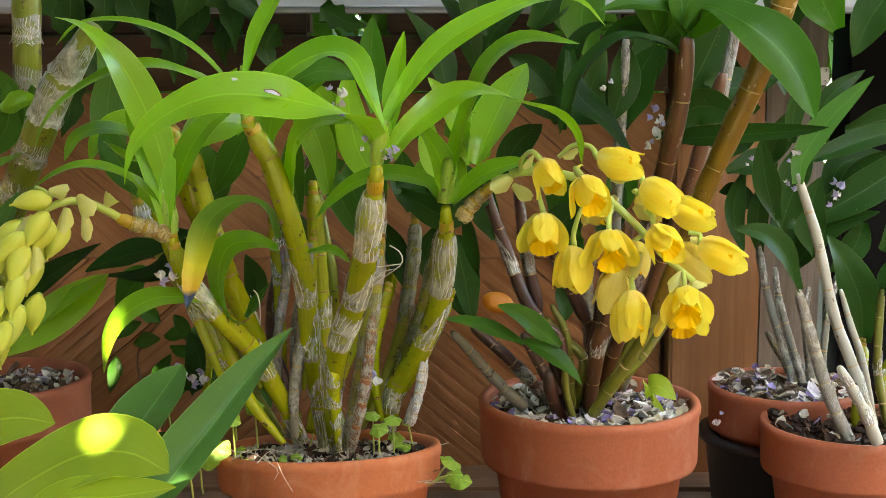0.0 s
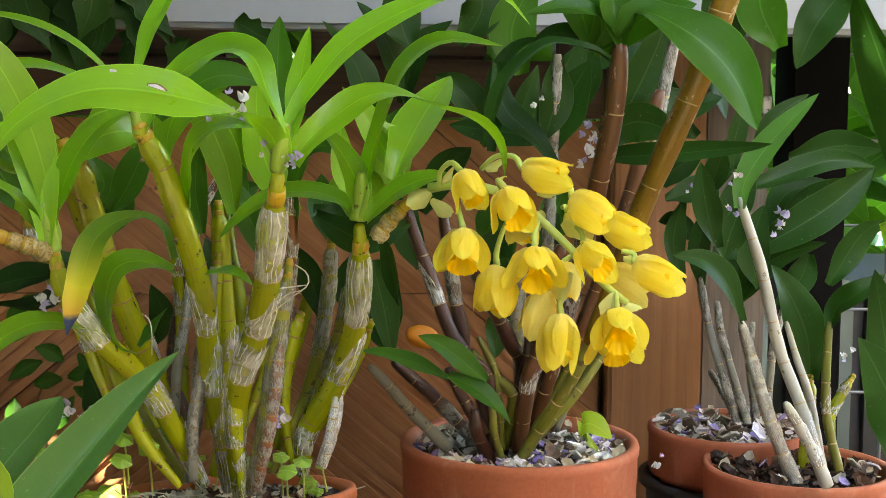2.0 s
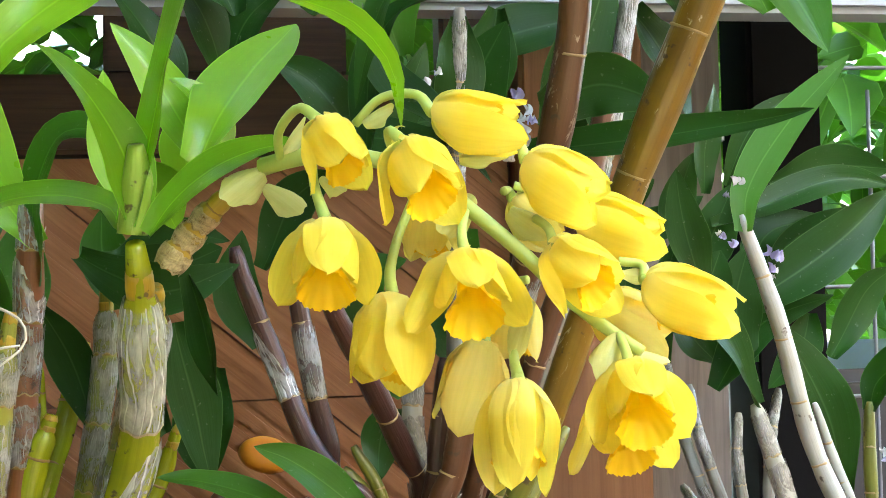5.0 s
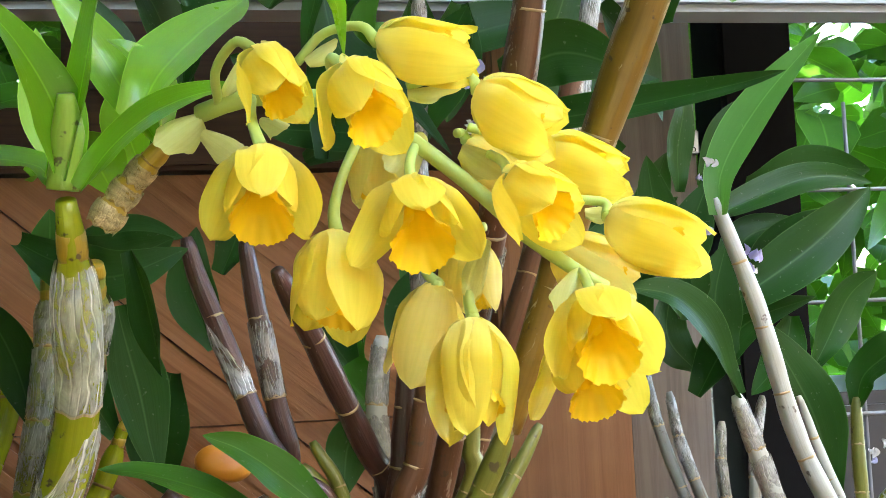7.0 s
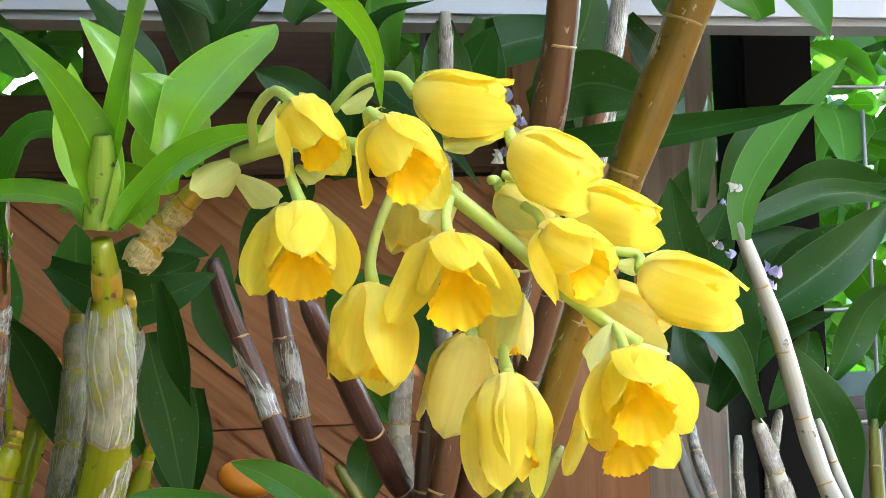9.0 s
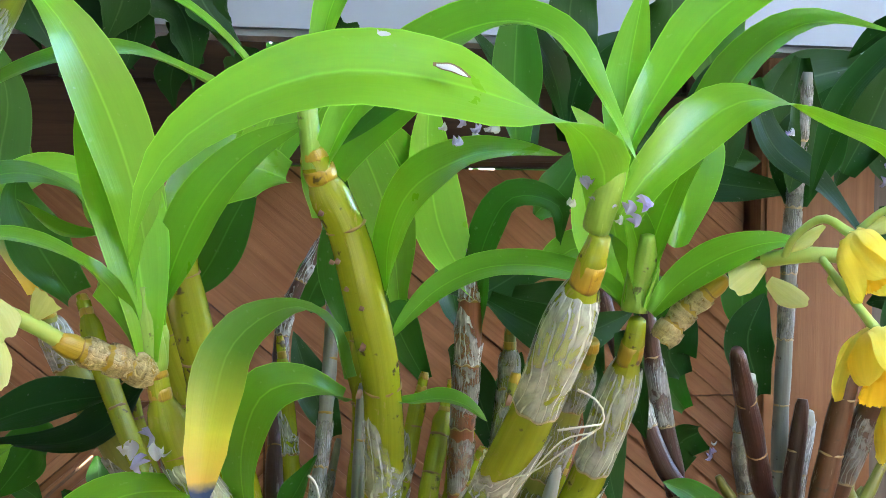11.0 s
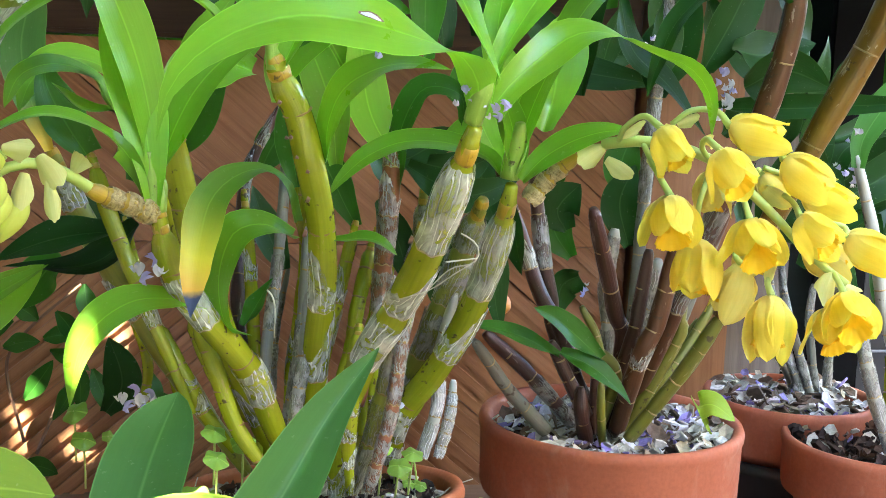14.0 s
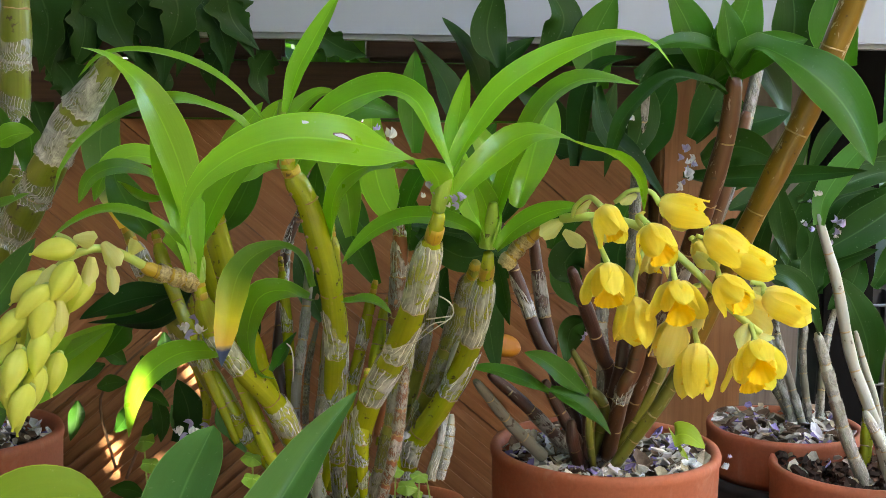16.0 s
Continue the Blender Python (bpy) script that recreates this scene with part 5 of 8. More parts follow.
flower(orchid, [(0.1122, 0.6720, 0.2830), (0.1142, 0.6660, 0.2799), (0.1137, 0.6580, 0.2746)], (0.447, -0.718, -0.533), 0.92, 0.5)
flower(orchid, [(0.0931, 0.6820, 0.3029), (0.1029, 0.6780, 0.3053), (0.1087, 0.6740, 0.3032), (0.1088, 0.6680, 0.2986)], (0.795, -0.337, -0.504), 1.0, 0.34)
flower(orchid, [(0.1104, 0.6900, 0.2935), (0.1206, 0.6880, 0.2900), (0.1264, 0.6840, 0.2859)], (0.905, -0.278, -0.324), 1.0, 0.2)
flower(orchid, [(0.0879, 0.6900, 0.2953), (0.0870, 0.6900, 0.2931), (0.0862, 0.6900, 0.2912)], (-0.074, -0.030, -0.997), 0.86, 0.5, pale=True)
flower(orchid, [(0.1138, 0.6900, 0.2663), (0.1118, 0.6920, 0.2658), (0.1094, 0.6920, 0.2639)], (-0.120, -0.032, -0.992), 0.9, 0.45, pale=True)
flower(orchid, [(0.1073, 0.6900, 0.2918), (0.1092, 0.6920, 0.2921), (0.1103, 0.6920, 0.2901)], (0.765, 0.108, -0.635), 0.72, 0.3, pale=True)
bract(orchid, (0.0393, 0.7030, 0.2996), (-0.87, -0.08, -0.49), 0.0133, 0.01, BRACT, (0, -1, 0.2))
bract(orchid, (0.0398, 0.7000, 0.2951), (0.76, -0.43, -0.49), 0.0140, 0.0075, BRACT, (0, -1, 0.2))
bract(orchid, (0.0550, 0.6900, 0.2965), (0.50, -0.82, -0.28), 0.0122, 0.0055, BRACT, (0, -1, 0.2))
bract(orchid, (0.1095, 0.6660, 0.2605), (-0.42, -0.25, -0.87), 0.0157, 0.0055, BRACT, (0, -1, 0))
bract(orchid, (0.1299, 0.6540, 0.2517), (-0.44, -0.41, -0.80), 0.0145, 0.0085, BRACT, (0, -1, 0))
bract(orchid, (0.1331, 0.6540, 0.2473), (0.96, -0.21, -0.19), 0.0094, 0.0055, BRACT, (0, -0.5, 0.8))
bract(orchid, (0.0967, 0.6800, 0.2901), (-0.72, -0.28, -0.63), 0.0141, 0.009, BRACT, (0, -1, 0.3))
bract(orchid, (0.1061, 0.6760, 0.2859), (0.86, -0.16, -0.49), 0.0128, 0.008, BRACT, (0, -1, 0.3))
bract(orchid, (0.0925, 0.6780, 0.3010), (0.96, -0.27, 0.10), 0.0146, 0.0048, BRACT, (0, -0.6, 0.8))
bract(orchid, (0.0669, 0.6880, 0.3116), (0.78, -0.36, 0.51), 0.0111, 0.005, BRACT, (-0.3, -0.8, 0.5))
bract(orchid, (0.0716, 0.6720, 0.3048), (0.26, -0.92, 0.29), 0.0087, 0.0055, PETAL_PALE, (0, -1, 0.2))
bract(orchid, (0.0442, 0.6990, 0.3036), (0.35, -0.75, 0.57), 0.0201, 0.0042, BRACT, (-0.5, -0.8, 0.3))
bract(orchid, (0.1360, 0.6700, 0.2679), (0.98, -0.22, 0.03), 0.0092, 0.0045, BRACT, (0, -0.8, 0.5))
# White slips laid on the leaf imitate bright background through its torn hole.
leaf(orchid, [(-0.0860, 0.5970, 0.3483), (-0.0825, 0.5965, 0.3479), (-0.0787, 0.5970, 0.3461)], 0.0020, (0, -0.72, 0.68), WHITE_BIT, name='torn_hole', fold=0.0)
leaf(orchid, [(-0.1003, 0.5880, 0.3538), (-0.0988, 0.5880, 0.3539), (-0.0973, 0.5880, 0.3538)], 0.0017, (0, -0.72, 0.68), WHITE_BIT, name='torn_hole', fold=0.0, base=0.9)
leaf(orchid, [(-0.0867, 0.5978, 0.3485), (-0.0823, 0.5973, 0.3480), (-0.0778, 0.5978, 0.3460)], 0.0031, (0, -0.72, 0.68), TWIG, name='torn_edge', fold=0.0)
stalk(orchid, [(-0.0935, 0.701, 0.2736), (-0.0922, 0.7006, 0.2731)], 0.0016, 0.00112, TWIG, "bud_scar")
stalk(orchid, [(-0.0938, 0.709, 0.2577), (-0.0925, 0.7086, 0.2573)], 0.0019, 0.00133, TWIG, "bud_scar")
stalk(orchid, [(-0.0537, 0.669, 0.2612), (-0.0525, 0.6686, 0.2608)], 0.0018, 0.00126, TWIG, "bud_scar")
stalk(orchid, [(-0.1068, 0.693, 0.3151), (-0.1057, 0.6926, 0.3146)], 0.0011, 0.00077, TWIG, "bud_scar")
stalk(orchid, [(-0.1021, 0.6925, 0.3005), (-0.101, 0.6921, 0.3)], 0.001, 0.0007, TWIG, "bud_scar")
stalk(orchid, [(-0.0992, 0.694, 0.292), (-0.0981, 0.6936, 0.2915)], 0.0008, 0.00056, TWIG, "bud_scar")
stalk(orchid, [(-0.0944, 0.696, 0.286), (-0.0932, 0.6956, 0.2855)], 0.0009, 0.00063, TWIG, "bud_scar")
stalk(orchid, [(-0.1076, 0.686, 0.315), (-0.1064, 0.6856, 0.3145)], 0.001, 0.0007, TWIG, "bud_scar")
stalk(orchid, [(-0.1041, 0.689, 0.3004), (-0.1029, 0.6886, 0.2999)], 0.0008, 0.00056, TWIG, "bud_scar")
cane(orchid, [(-0.0624, 0.7550, 0.1227), (-0.0505, 0.7450, 0.1709), (-0.0442, 0.7380, 0.2114), (-0.0397, 0.7350, 0.2398), (-0.0368, 0.7350, 0.2605)], 0.0042, 0.0038, CANE_DULL, 5, ((0.02, 0.45, SHEATH_GREY), (0.5, 0.98, SHEATH_GREY), ), belly=0.3)
cane(orchid, [(-0.1104, 0.8200, 0.1111), (-0.1392, 0.8350, 0.1492), (-0.1724, 0.8500, 0.1984), (-0.2007, 0.8500, 0.2464), (-0.2152, 0.8450, 0.2824)], 0.0051, 0.0059, CANE_DULL, 6, ((0.5, 0.75, SHEATH_THIN), (0.85, 0.99, SHEATH), ), belly=0.3)
cane(orchid, [(-0.0975, 0.8100, 0.1180), (-0.1166, 0.7900, 0.1715), (-0.1377, 0.7700, 0.2345), (-0.1509, 0.7570, 0.2894), (-0.1552, 0.7450, 0.3229)], 0.0043, 0.0061, CANE, 7, ((0.1, 0.3, SHEATH_THIN), ), belly=0.3)
cane(orchid, [(-0.0983, 0.7350, 0.1323), (-0.1193, 0.7350, 0.1609), (-0.1318, 0.7350, 0.1944), (-0.1415, 0.7400, 0.2163)], 0.0031, 0.0035, CANE, 5, (), belly=0.2)
cane(orchid, [(-0.0894, 0.8000, 0.1208), (-0.0797, 0.8000, 0.1692), (-0.0825, 0.8000, 0.2413), (-0.0852, 0.8000, 0.2897)], 0.0045, 0.0049, CANE, 7, ((0.3, 0.5, SHEATH_THIN), ), belly=0.3)
cane(orchid, [(-0.0993, 0.7700, 0.1257), (-0.0930, 0.7650, 0.1661), (-0.0879, 0.7700, 0.2054), (-0.0854, 0.7800, 0.2513)], 0.0029, 0.0033, CANE_GREY, 6, ((0.1, 0.6, SHEATH_GREY), ))
cane(orchid, [(-0.0230, 0.7850, 0.1301), (-0.0145, 0.7900, 0.1562), (-0.0120, 0.8000, 0.1845), (-0.0052, 0.8000, 0.2149)], 0.0034, 0.0030, CANE_PALE, 4, ((0.0, 0.5, SHEATH), ))
cane(orchid, [(-0.0550, 0.8000, 0.1543), (-0.0465, 0.8000, 0.1962), (-0.0445, 0.8000, 0.2278), (-0.0424, 0.8000, 0.2615), (-0.0416, 0.8000, 0.2852), (-0.0406, 0.8000, 0.3065)], 0.0033, 0.0048, CANE_RUST, 6, ((0.35, 0.6, SHEATH_GREY), (0.75, 0.98, SHEATH_THIN), ), belly=0.2)
cane(orchid, [(-0.0844, 0.7900, 0.1527), (-0.0879, 0.7900, 0.1909), (-0.0854, 0.7900, 0.2286), (-0.0836, 0.7900, 0.2588)], 0.0042, 0.0035, CANE, 6, ((0.2, 0.45, SHEATH_THIN), ))
cane(orchid, [(-0.1405, 0.7750, 0.1579), (-0.1536, 0.7800, 0.1883), (-0.1699, 0.7900, 0.2244), (-0.1827, 0.8000, 0.2543), (-0.1924, 0.8100, 0.2825)], 0.0031, 0.0045, CANE, 6, ((0.3, 0.5, SHEATH_THIN), ))
cane(orchid, [(-0.1064, 0.7650, 0.1609), (-0.1051, 0.7700, 0.1957), (-0.1005, 0.7800, 0.2299), (-0.0967, 0.7900, 0.2812), (-0.0991, 0.8000, 0.3194)], 0.0029, 0.0027, CANE_GREY, 8, ((0.2, 0.5, SHEATH_GREY), (0.7, 0.98, SHEATH), ))
cane(orchid, [(-0.1199, 0.7900, 0.1530), (-0.1339, 0.8000, 0.1786), (-0.1432, 0.8100, 0.2024)], 0.0028, 0.0037, CANE, 4, ())
cane(orchid, [(-0.1038, 0.8000, 0.1497), (-0.1171, 0.8200, 0.1883), (-0.1157, 0.8600, 0.2317), (-0.1119, 0.8800, 0.2693), (-0.0931, 0.8900, 0.3073)], 0.0041, 0.0031, CANE_PURPLE, 7, ((0.5, 0.98, SHEATH_THIN), ))
cane(orchid, [(-0.0698, 0.8000, 0.1519), (-0.0590, 0.8100, 0.1813), (-0.0556, 0.8100, 0.2062), (-0.0473, 0.8200, 0.2393)], 0.0037, 0.0041, CANE, 6, ())
cane(orchid, [(-0.0350, 0.8000, 0.1404), (-0.0227, 0.8000, 0.1562), (-0.0054, 0.8300, 0.1822), (0.0074, 0.8300, 0.2134)], 0.0042, 0.0038, CANE, 4, ())
cane(orchid, [(-0.0516, 0.8100, 0.1347), (-0.0473, 0.8300, 0.1757), (-0.0386, 0.8400, 0.2069), (-0.0296, 0.8500, 0.2457)], 0.0033, 0.0046, CANE, 5, ())
cane(orchid, [(0.0106, 0.7220, 0.2727), (0.0183, 0.7200, 0.2827), (0.0244, 0.7160, 0.2891), (0.0305, 0.7130, 0.2949)], 0.0044, 0.0030, NODE_YELLOW, 4, ((0.05, 0.4, SHEATH_TAN), (0.45, 0.8, SHEATH_TAN), ), swell=0.25)
cane(orchid, [(-0.1570, 0.6970, 0.2662), (-0.1663, 0.6920, 0.2707), (-0.1755, 0.6880, 0.2742), (-0.1828, 0.6840, 0.2778)], 0.0046, 0.0035, NODE_YELLOW, 4, ((0.05, 0.4, SHEATH_TAN), (0.45, 0.8, SHEATH_TAN), ), swell=0.25)
stalk(orchid, [(-0.1810, 0.6850, 0.2771), (-0.1899, 0.6800, 0.2834), (-0.2001, 0.6720, 0.2885), (-0.2111, 0.6650, 0.2867), (-0.2192, 0.6600, 0.2811), (-0.2267, 0.6520, 0.2691), (-0.2310, 0.6470, 0.2496), (-0.2335, 0.6430, 0.2289), (-0.2346, 0.6400, 0.2158)], 0.0025, 0.0011, STALK, "flower_spike")
bud(orchid, [(-0.2199, 0.6610, 0.2966), (-0.2140, 0.6582, 0.2946), (-0.2102, 0.6573, 0.2906)], (-0.95, -0.21, -0.21), 0.0220, 0.0116)
bud(orchid, [(-0.2148, 0.6510, 0.2826), (-0.2115, 0.6488, 0.2846), (-0.2102, 0.6485, 0.2847)], (-0.36, -0.31, -0.88), 0.0226, 0.0116)
bud(orchid, [(-0.2248, 0.6460, 0.2729), (-0.2217, 0.6438, 0.2745), (-0.2205, 0.6435, 0.2740)], (-0.6, -0.3, -0.75), 0.0238, 0.0109)
bud(orchid, [(-0.2146, 0.6580, 0.2775), (-0.2112, 0.6556, 0.2791), (-0.2097, 0.6552, 0.2786)], (-0.41, -0.3, -0.86), 0.0209, 0.0120)
bud(orchid, [(-0.2104, 0.6660, 0.2738), (-0.2059, 0.6626, 0.2756), (-0.2033, 0.6611, 0.2754)], (-0.47, -0.1, -0.88), 0.0221, 0.0111)
bud(orchid, [(-0.2326, 0.6460, 0.2609), (-0.2308, 0.6439, 0.2632), (-0.2310, 0.6438, 0.2634)], (-0.54, -0.3, -0.79), 0.0255, 0.0115)
bud(orchid, [(-0.2371, 0.6510, 0.2480), (-0.2370, 0.6482, 0.2508), (-0.2389, 0.6475, 0.2516)], (-0.4, -0.2, -0.9), 0.0248, 0.0115)
bud(orchid, [(-0.2220, 0.6420, 0.2489), (-0.2215, 0.6401, 0.2518), (-0.2230, 0.6401, 0.2528)], (-0.1, -0.34, -0.93), 0.0238, 0.0110)
bud(orchid, [(-0.2300, 0.6380, 0.2408), (-0.2301, 0.6361, 0.2438), (-0.2322, 0.6362, 0.2447)], (-0.2, -0.35, -0.91), 0.0238, 0.0120)
bud(orchid, [(-0.2275, 0.6360, 0.2242), (-0.2271, 0.6337, 0.2272), (-0.2287, 0.6334, 0.2283)], (-0.24, -0.29, -0.92), 0.0233, 0.0118)
bud(orchid, [(-0.2360, 0.6510, 0.2304), (-0.2388, 0.6482, 0.2336), (-0.2437, 0.6475, 0.2349)], (0.1, -0.2, -0.97), 0.0240, 0.0109)
bud(orchid, [(-0.2247, 0.6480, 0.2301), (-0.2243, 0.6452, 0.2334), (-0.2259, 0.6445, 0.2348)], (-0.15, -0.2, -0.97), 0.0244, 0.0116)
bud(orchid, [(-0.2179, 0.6540, 0.2574), (-0.2161, 0.6511, 0.2599), (-0.2162, 0.6502, 0.2604)], (-0.2, -0.2, -0.96), 0.0223, 0.0108)
bud(orchid, [(-0.2296, 0.6660, 0.2586), (-0.2287, 0.6620, 0.2615), (-0.2299, 0.6600, 0.2624)], (-0.3, 0.0, -0.95), 0.0249, 0.0115)
bud(orchid, [(-0.2348, 0.6660, 0.2341), (-0.2355, 0.6620, 0.2372), (-0.2382, 0.6600, 0.2382)], (-0.21, 0.0, -0.98), 0.0242, 0.0120)
bud(orchid, [(-0.2216, 0.6460, 0.2646), (-0.2203, 0.6441, 0.2674), (-0.2210, 0.6441, 0.2682)], (-0.19, -0.34, -0.92), 0.0242, 0.0121)
bud(orchid, [(-0.2291, 0.6610, 0.2783), (-0.2263, 0.6576, 0.2795), (-0.2256, 0.6562, 0.2787)], (-0.65, -0.11, -0.75), 0.0227, 0.0119)
bud(orchid, [(-0.2193, 0.6610, 0.2354), (-0.2184, 0.6570, 0.2383), (-0.2194, 0.6550, 0.2392)], (-0.1, 0.0, -1.0), 0.0229, 0.0121)
bud(orchid, [(-0.2322, 0.6540, 0.2191), (-0.2339, 0.6506, 0.2227), (-0.2376, 0.6492, 0.2244)], (0.0, -0.1, -1.0), 0.0250, 0.0109)
bud(orchid, [(-0.2177, 0.6680, 0.2685), (-0.2158, 0.6640, 0.2706), (-0.2158, 0.6620, 0.2708)], (-0.2, 0.0, -0.98), 0.0215, 0.0111)
bract(orchid, (-0.2111, 0.6550, 0.2955), (0.8, -0.2, 0.1), 0.0121, 0.0085, BRACT, (0, -1, 0.4))
bract(orchid, (-0.1994, 0.6680, 0.2919), (0.6, -0.4, -0.7), 0.0143, 0.0093, BRACT, (0, -1, 0.3))
bract(orchid, (-0.2188, 0.6520, 0.2825), (-0.5, -0.3, -0.7), 0.0132, 0.0102, BRACT, (0, -1, 0.3))
bract(orchid, (-0.2039, 0.6600, 0.2857), (-0.1, -0.3, -0.9), 0.0132, 0.0076, BRACT, (0, -1, 0.3))
bract(orchid, (-0.1883, 0.6800, 0.2843), (0.3, -0.3, 0.6), 0.0110, 0.0085, BRACT, (0, -1, 0.3))
bract(orchid, (-0.1959, 0.6650, 0.2825), (0.2, -0.4, -0.8), 0.0154, 0.0059, BRACT, (0, -1, 0.3))
bract(orchid, (-0.2207, 0.6420, 0.2629), (-0.15, -0.3, -0.9), 0.0154, 0.0076, BRACT, (0, -1, 0.2))
bract(orchid, (-0.2335, 0.6360, 0.2470), (-0.1, -0.3, -0.9), 0.0143, 0.0076, BRACT, (0, -1, 0.2))
bract(orchid, (-0.2166, 0.6450, 0.2664), (0, -0.3, -0.9), 0.0132, 0.0076, BRACT, (0, -1, 0.2))
leaf(orchid, [(-0.0272, 0.6450, 0.3251), (-0.0249, 0.6500, 0.3515), (-0.0201, 0.6500, 0.3793)], 0.0124, (-0.4, -0.9, 0), LEAF_BRIGHT, fold=0.3)
leaf(orchid, [(-0.0409, 0.7200, 0.3353), (-0.0423, 0.7200, 0.3614), (-0.0405, 0.7200, 0.3911)], 0.0190, (0.3, -0.9, 0.1), LEAF_MID, fold=0.3)
leaf(orchid, [(0.0196, 0.7350, 0.3041), (0.0267, 0.7450, 0.3212), (0.0376, 0.7750, 0.3412), (0.0549, 0.8150, 0.3659)], 0.0288, (-0.3, -0.9, 0.2), LEAF, fold=0.25)
leaf(orchid, [(-0.2155, 0.8400, 0.2809), (-0.2238, 0.8420, 0.3040), (-0.2295, 0.8440, 0.3328), (-0.2255, 0.8400, 0.3595), (-0.2313, 0.8300, 0.3855)], 0.0231, (0.2, -0.95, 0.1), LEAF_FADED, base=0.2, peak=0.5, fold=0.2, label='leaf with a yellow withered base')
leaf(orchid, [(-0.1765, 0.7450, 0.3064), (-0.1848, 0.7350, 0.3213), (-0.1984, 0.7200, 0.3264), (-0.2115, 0.7100, 0.3216), (-0.2175, 0.7050, 0.3079)], 0.0176, (-0.1, -0.6, 0.8), LEAF, fold=0.1)
leaf(orchid, [(-0.1911, 0.7750, 0.2844), (-0.2020, 0.7700, 0.3007), (-0.2085, 0.7650, 0.3167), (-0.2069, 0.7600, 0.3287)], 0.0247, (0.2, -0.95, 0.1), LEAF_MID, fold=0.15, base=0.5)
leaf(orchid, [(-0.1769, 0.7450, 0.3064), (-0.1889, 0.7400, 0.3077), (-0.1978, 0.7350, 0.3139), (-0.2017, 0.7300, 0.3183)], 0.0081, (0, -0.6, 0.8), LEAF, fold=0.4)
leaf(orchid, [(-0.0914, 0.7800, 0.2709), (-0.0953, 0.7800, 0.2974), (-0.0926, 0.7800, 0.3283)], 0.0177, (0.2, -1, 0), LEAF_MID, fold=0.2)
leaf(orchid, [(-0.0725, 0.7800, 0.2828), (-0.0769, 0.7750, 0.3117), (-0.0891, 0.7700, 0.3411), (-0.1035, 0.7700, 0.3612)], 0.0207, (-0.2, -1, 0.2), LEAF, fold=0.2)
leaf(orchid, [(-0.0389, 0.8000, 0.2830), (-0.0545, 0.7950, 0.3082), (-0.0605, 0.7900, 0.3396), (-0.0599, 0.7900, 0.3642)], 0.0230, (0.2, -1, 0.1), LEAF_BRIGHT, fold=0.2)
leaf(orchid, [(-0.0379, 0.8000, 0.2688), (-0.0463, 0.7950, 0.2947), (-0.0375, 0.7900, 0.3183), (-0.0150, 0.7850, 0.3173), (-0.0109, 0.7800, 0.3016)], 0.0174, (-0.2, -0.5, 0.8), LEAF_MID, fold=0.3)
leaf(orchid, [(-0.0287, 0.8300, 0.2790), (-0.0142, 0.8250, 0.2724), (0.0056, 0.8200, 0.2661), (0.0316, 0.8200, 0.2746)], 0.0226, (0, -0.9, 0.4), LEAF_SHADE, fold=0.2)
leaf(orchid, [(0.0034, 0.7500, 0.2881), (-0.0077, 0.7500, 0.3092), (-0.0100, 0.7500, 0.3368)], 0.0151, (0.3, -1, 0.1), LEAF_BRIGHT, fold=0.2)
leaf(orchid, [(-0.1180, 0.7300, 0.2116), (-0.1114, 0.7350, 0.2209), (-0.1047, 0.7400, 0.2325)], 0.0122, (-0.5, -0.8, 0.2), LEAF_MID, fold=0.3)
leaf(orchid, [(0.0079, 0.8000, 0.2538), (0.0189, 0.8000, 0.2256), (0.0206, 0.8000, 0.1941)], 0.0218, (0.2, -1, 0.1), LEAF_SHADE, fold=0.2)
leaf(orchid, [(-0.0441, 0.8300, 0.2604), (-0.0345, 0.8300, 0.2345), (-0.0249, 0.8300, 0.2117)], 0.0194, (0.2, -1, 0.2), LEAF_SHADE, fold=0.2)
leaf(orchid, [(0.0142, 0.7800, 0.2707), (0.0180, 0.7800, 0.2465), (0.0235, 0.7750, 0.2290)], 0.0151, (-0.5, -0.8, 0.2), LEAF_SHADE, fold=0.4)
leaf(orchid, [(0.0245, 0.7700, 0.3041), (0.0140, 0.7700, 0.3216), (0.0022, 0.7700, 0.3419), (-0.0095, 0.7700, 0.3563)], 0.0177, (0.3, -0.9, 0.2), LEAF, fold=0.3)
leaf(orchid, [(0.0259, 0.7650, 0.3071), (0.0252, 0.7650, 0.3218), (0.0170, 0.7600, 0.3317), (0.0098, 0.7600, 0.3359)], 0.0134, (0.6, -0.7, 0.3), LEAF, fold=0.3)
leaf(orchid, [(0.0169, 0.7900, 0.3006), (0.0138, 0.7900, 0.3158), (0.0227, 0.7900, 0.3371)], 0.0189, (0, -1, 0.1), LEAF_BRIGHT, fold=0.2)
leaf(orchid, [(-0.1761, 0.8000, 0.2451), (-0.2023, 0.8000, 0.2394), (-0.2362, 0.8000, 0.2293)], 0.0223, (0, -0.6, 0.8), LEAF_SHADE, fold=0.3)
leaf(orchid, [(-0.1690, 0.8200, 0.2463), (-0.2000, 0.8200, 0.2270), (-0.2374, 0.8300, 0.2216)], 0.0268, (0, -0.6, 0.8), LEAF_SHADE, fold=0.3)
leaf(orchid, [(-0.1035, 0.7200, 0.3353), (-0.0868, 0.7200, 0.3517), (-0.0702, 0.7200, 0.3582), (-0.0473, 0.7200, 0.3549)], 0.0197, (0.1, -0.6, 0.8), LEAF_MID, fold=0.3)
leaf(orchid, [(-0.1501, 0.7450, 0.3212), (-0.1376, 0.7450, 0.3416), (-0.1235, 0.7450, 0.3618)], 0.0136, (0.1, -0.8, 0.5), LEAF, fold=0.3)
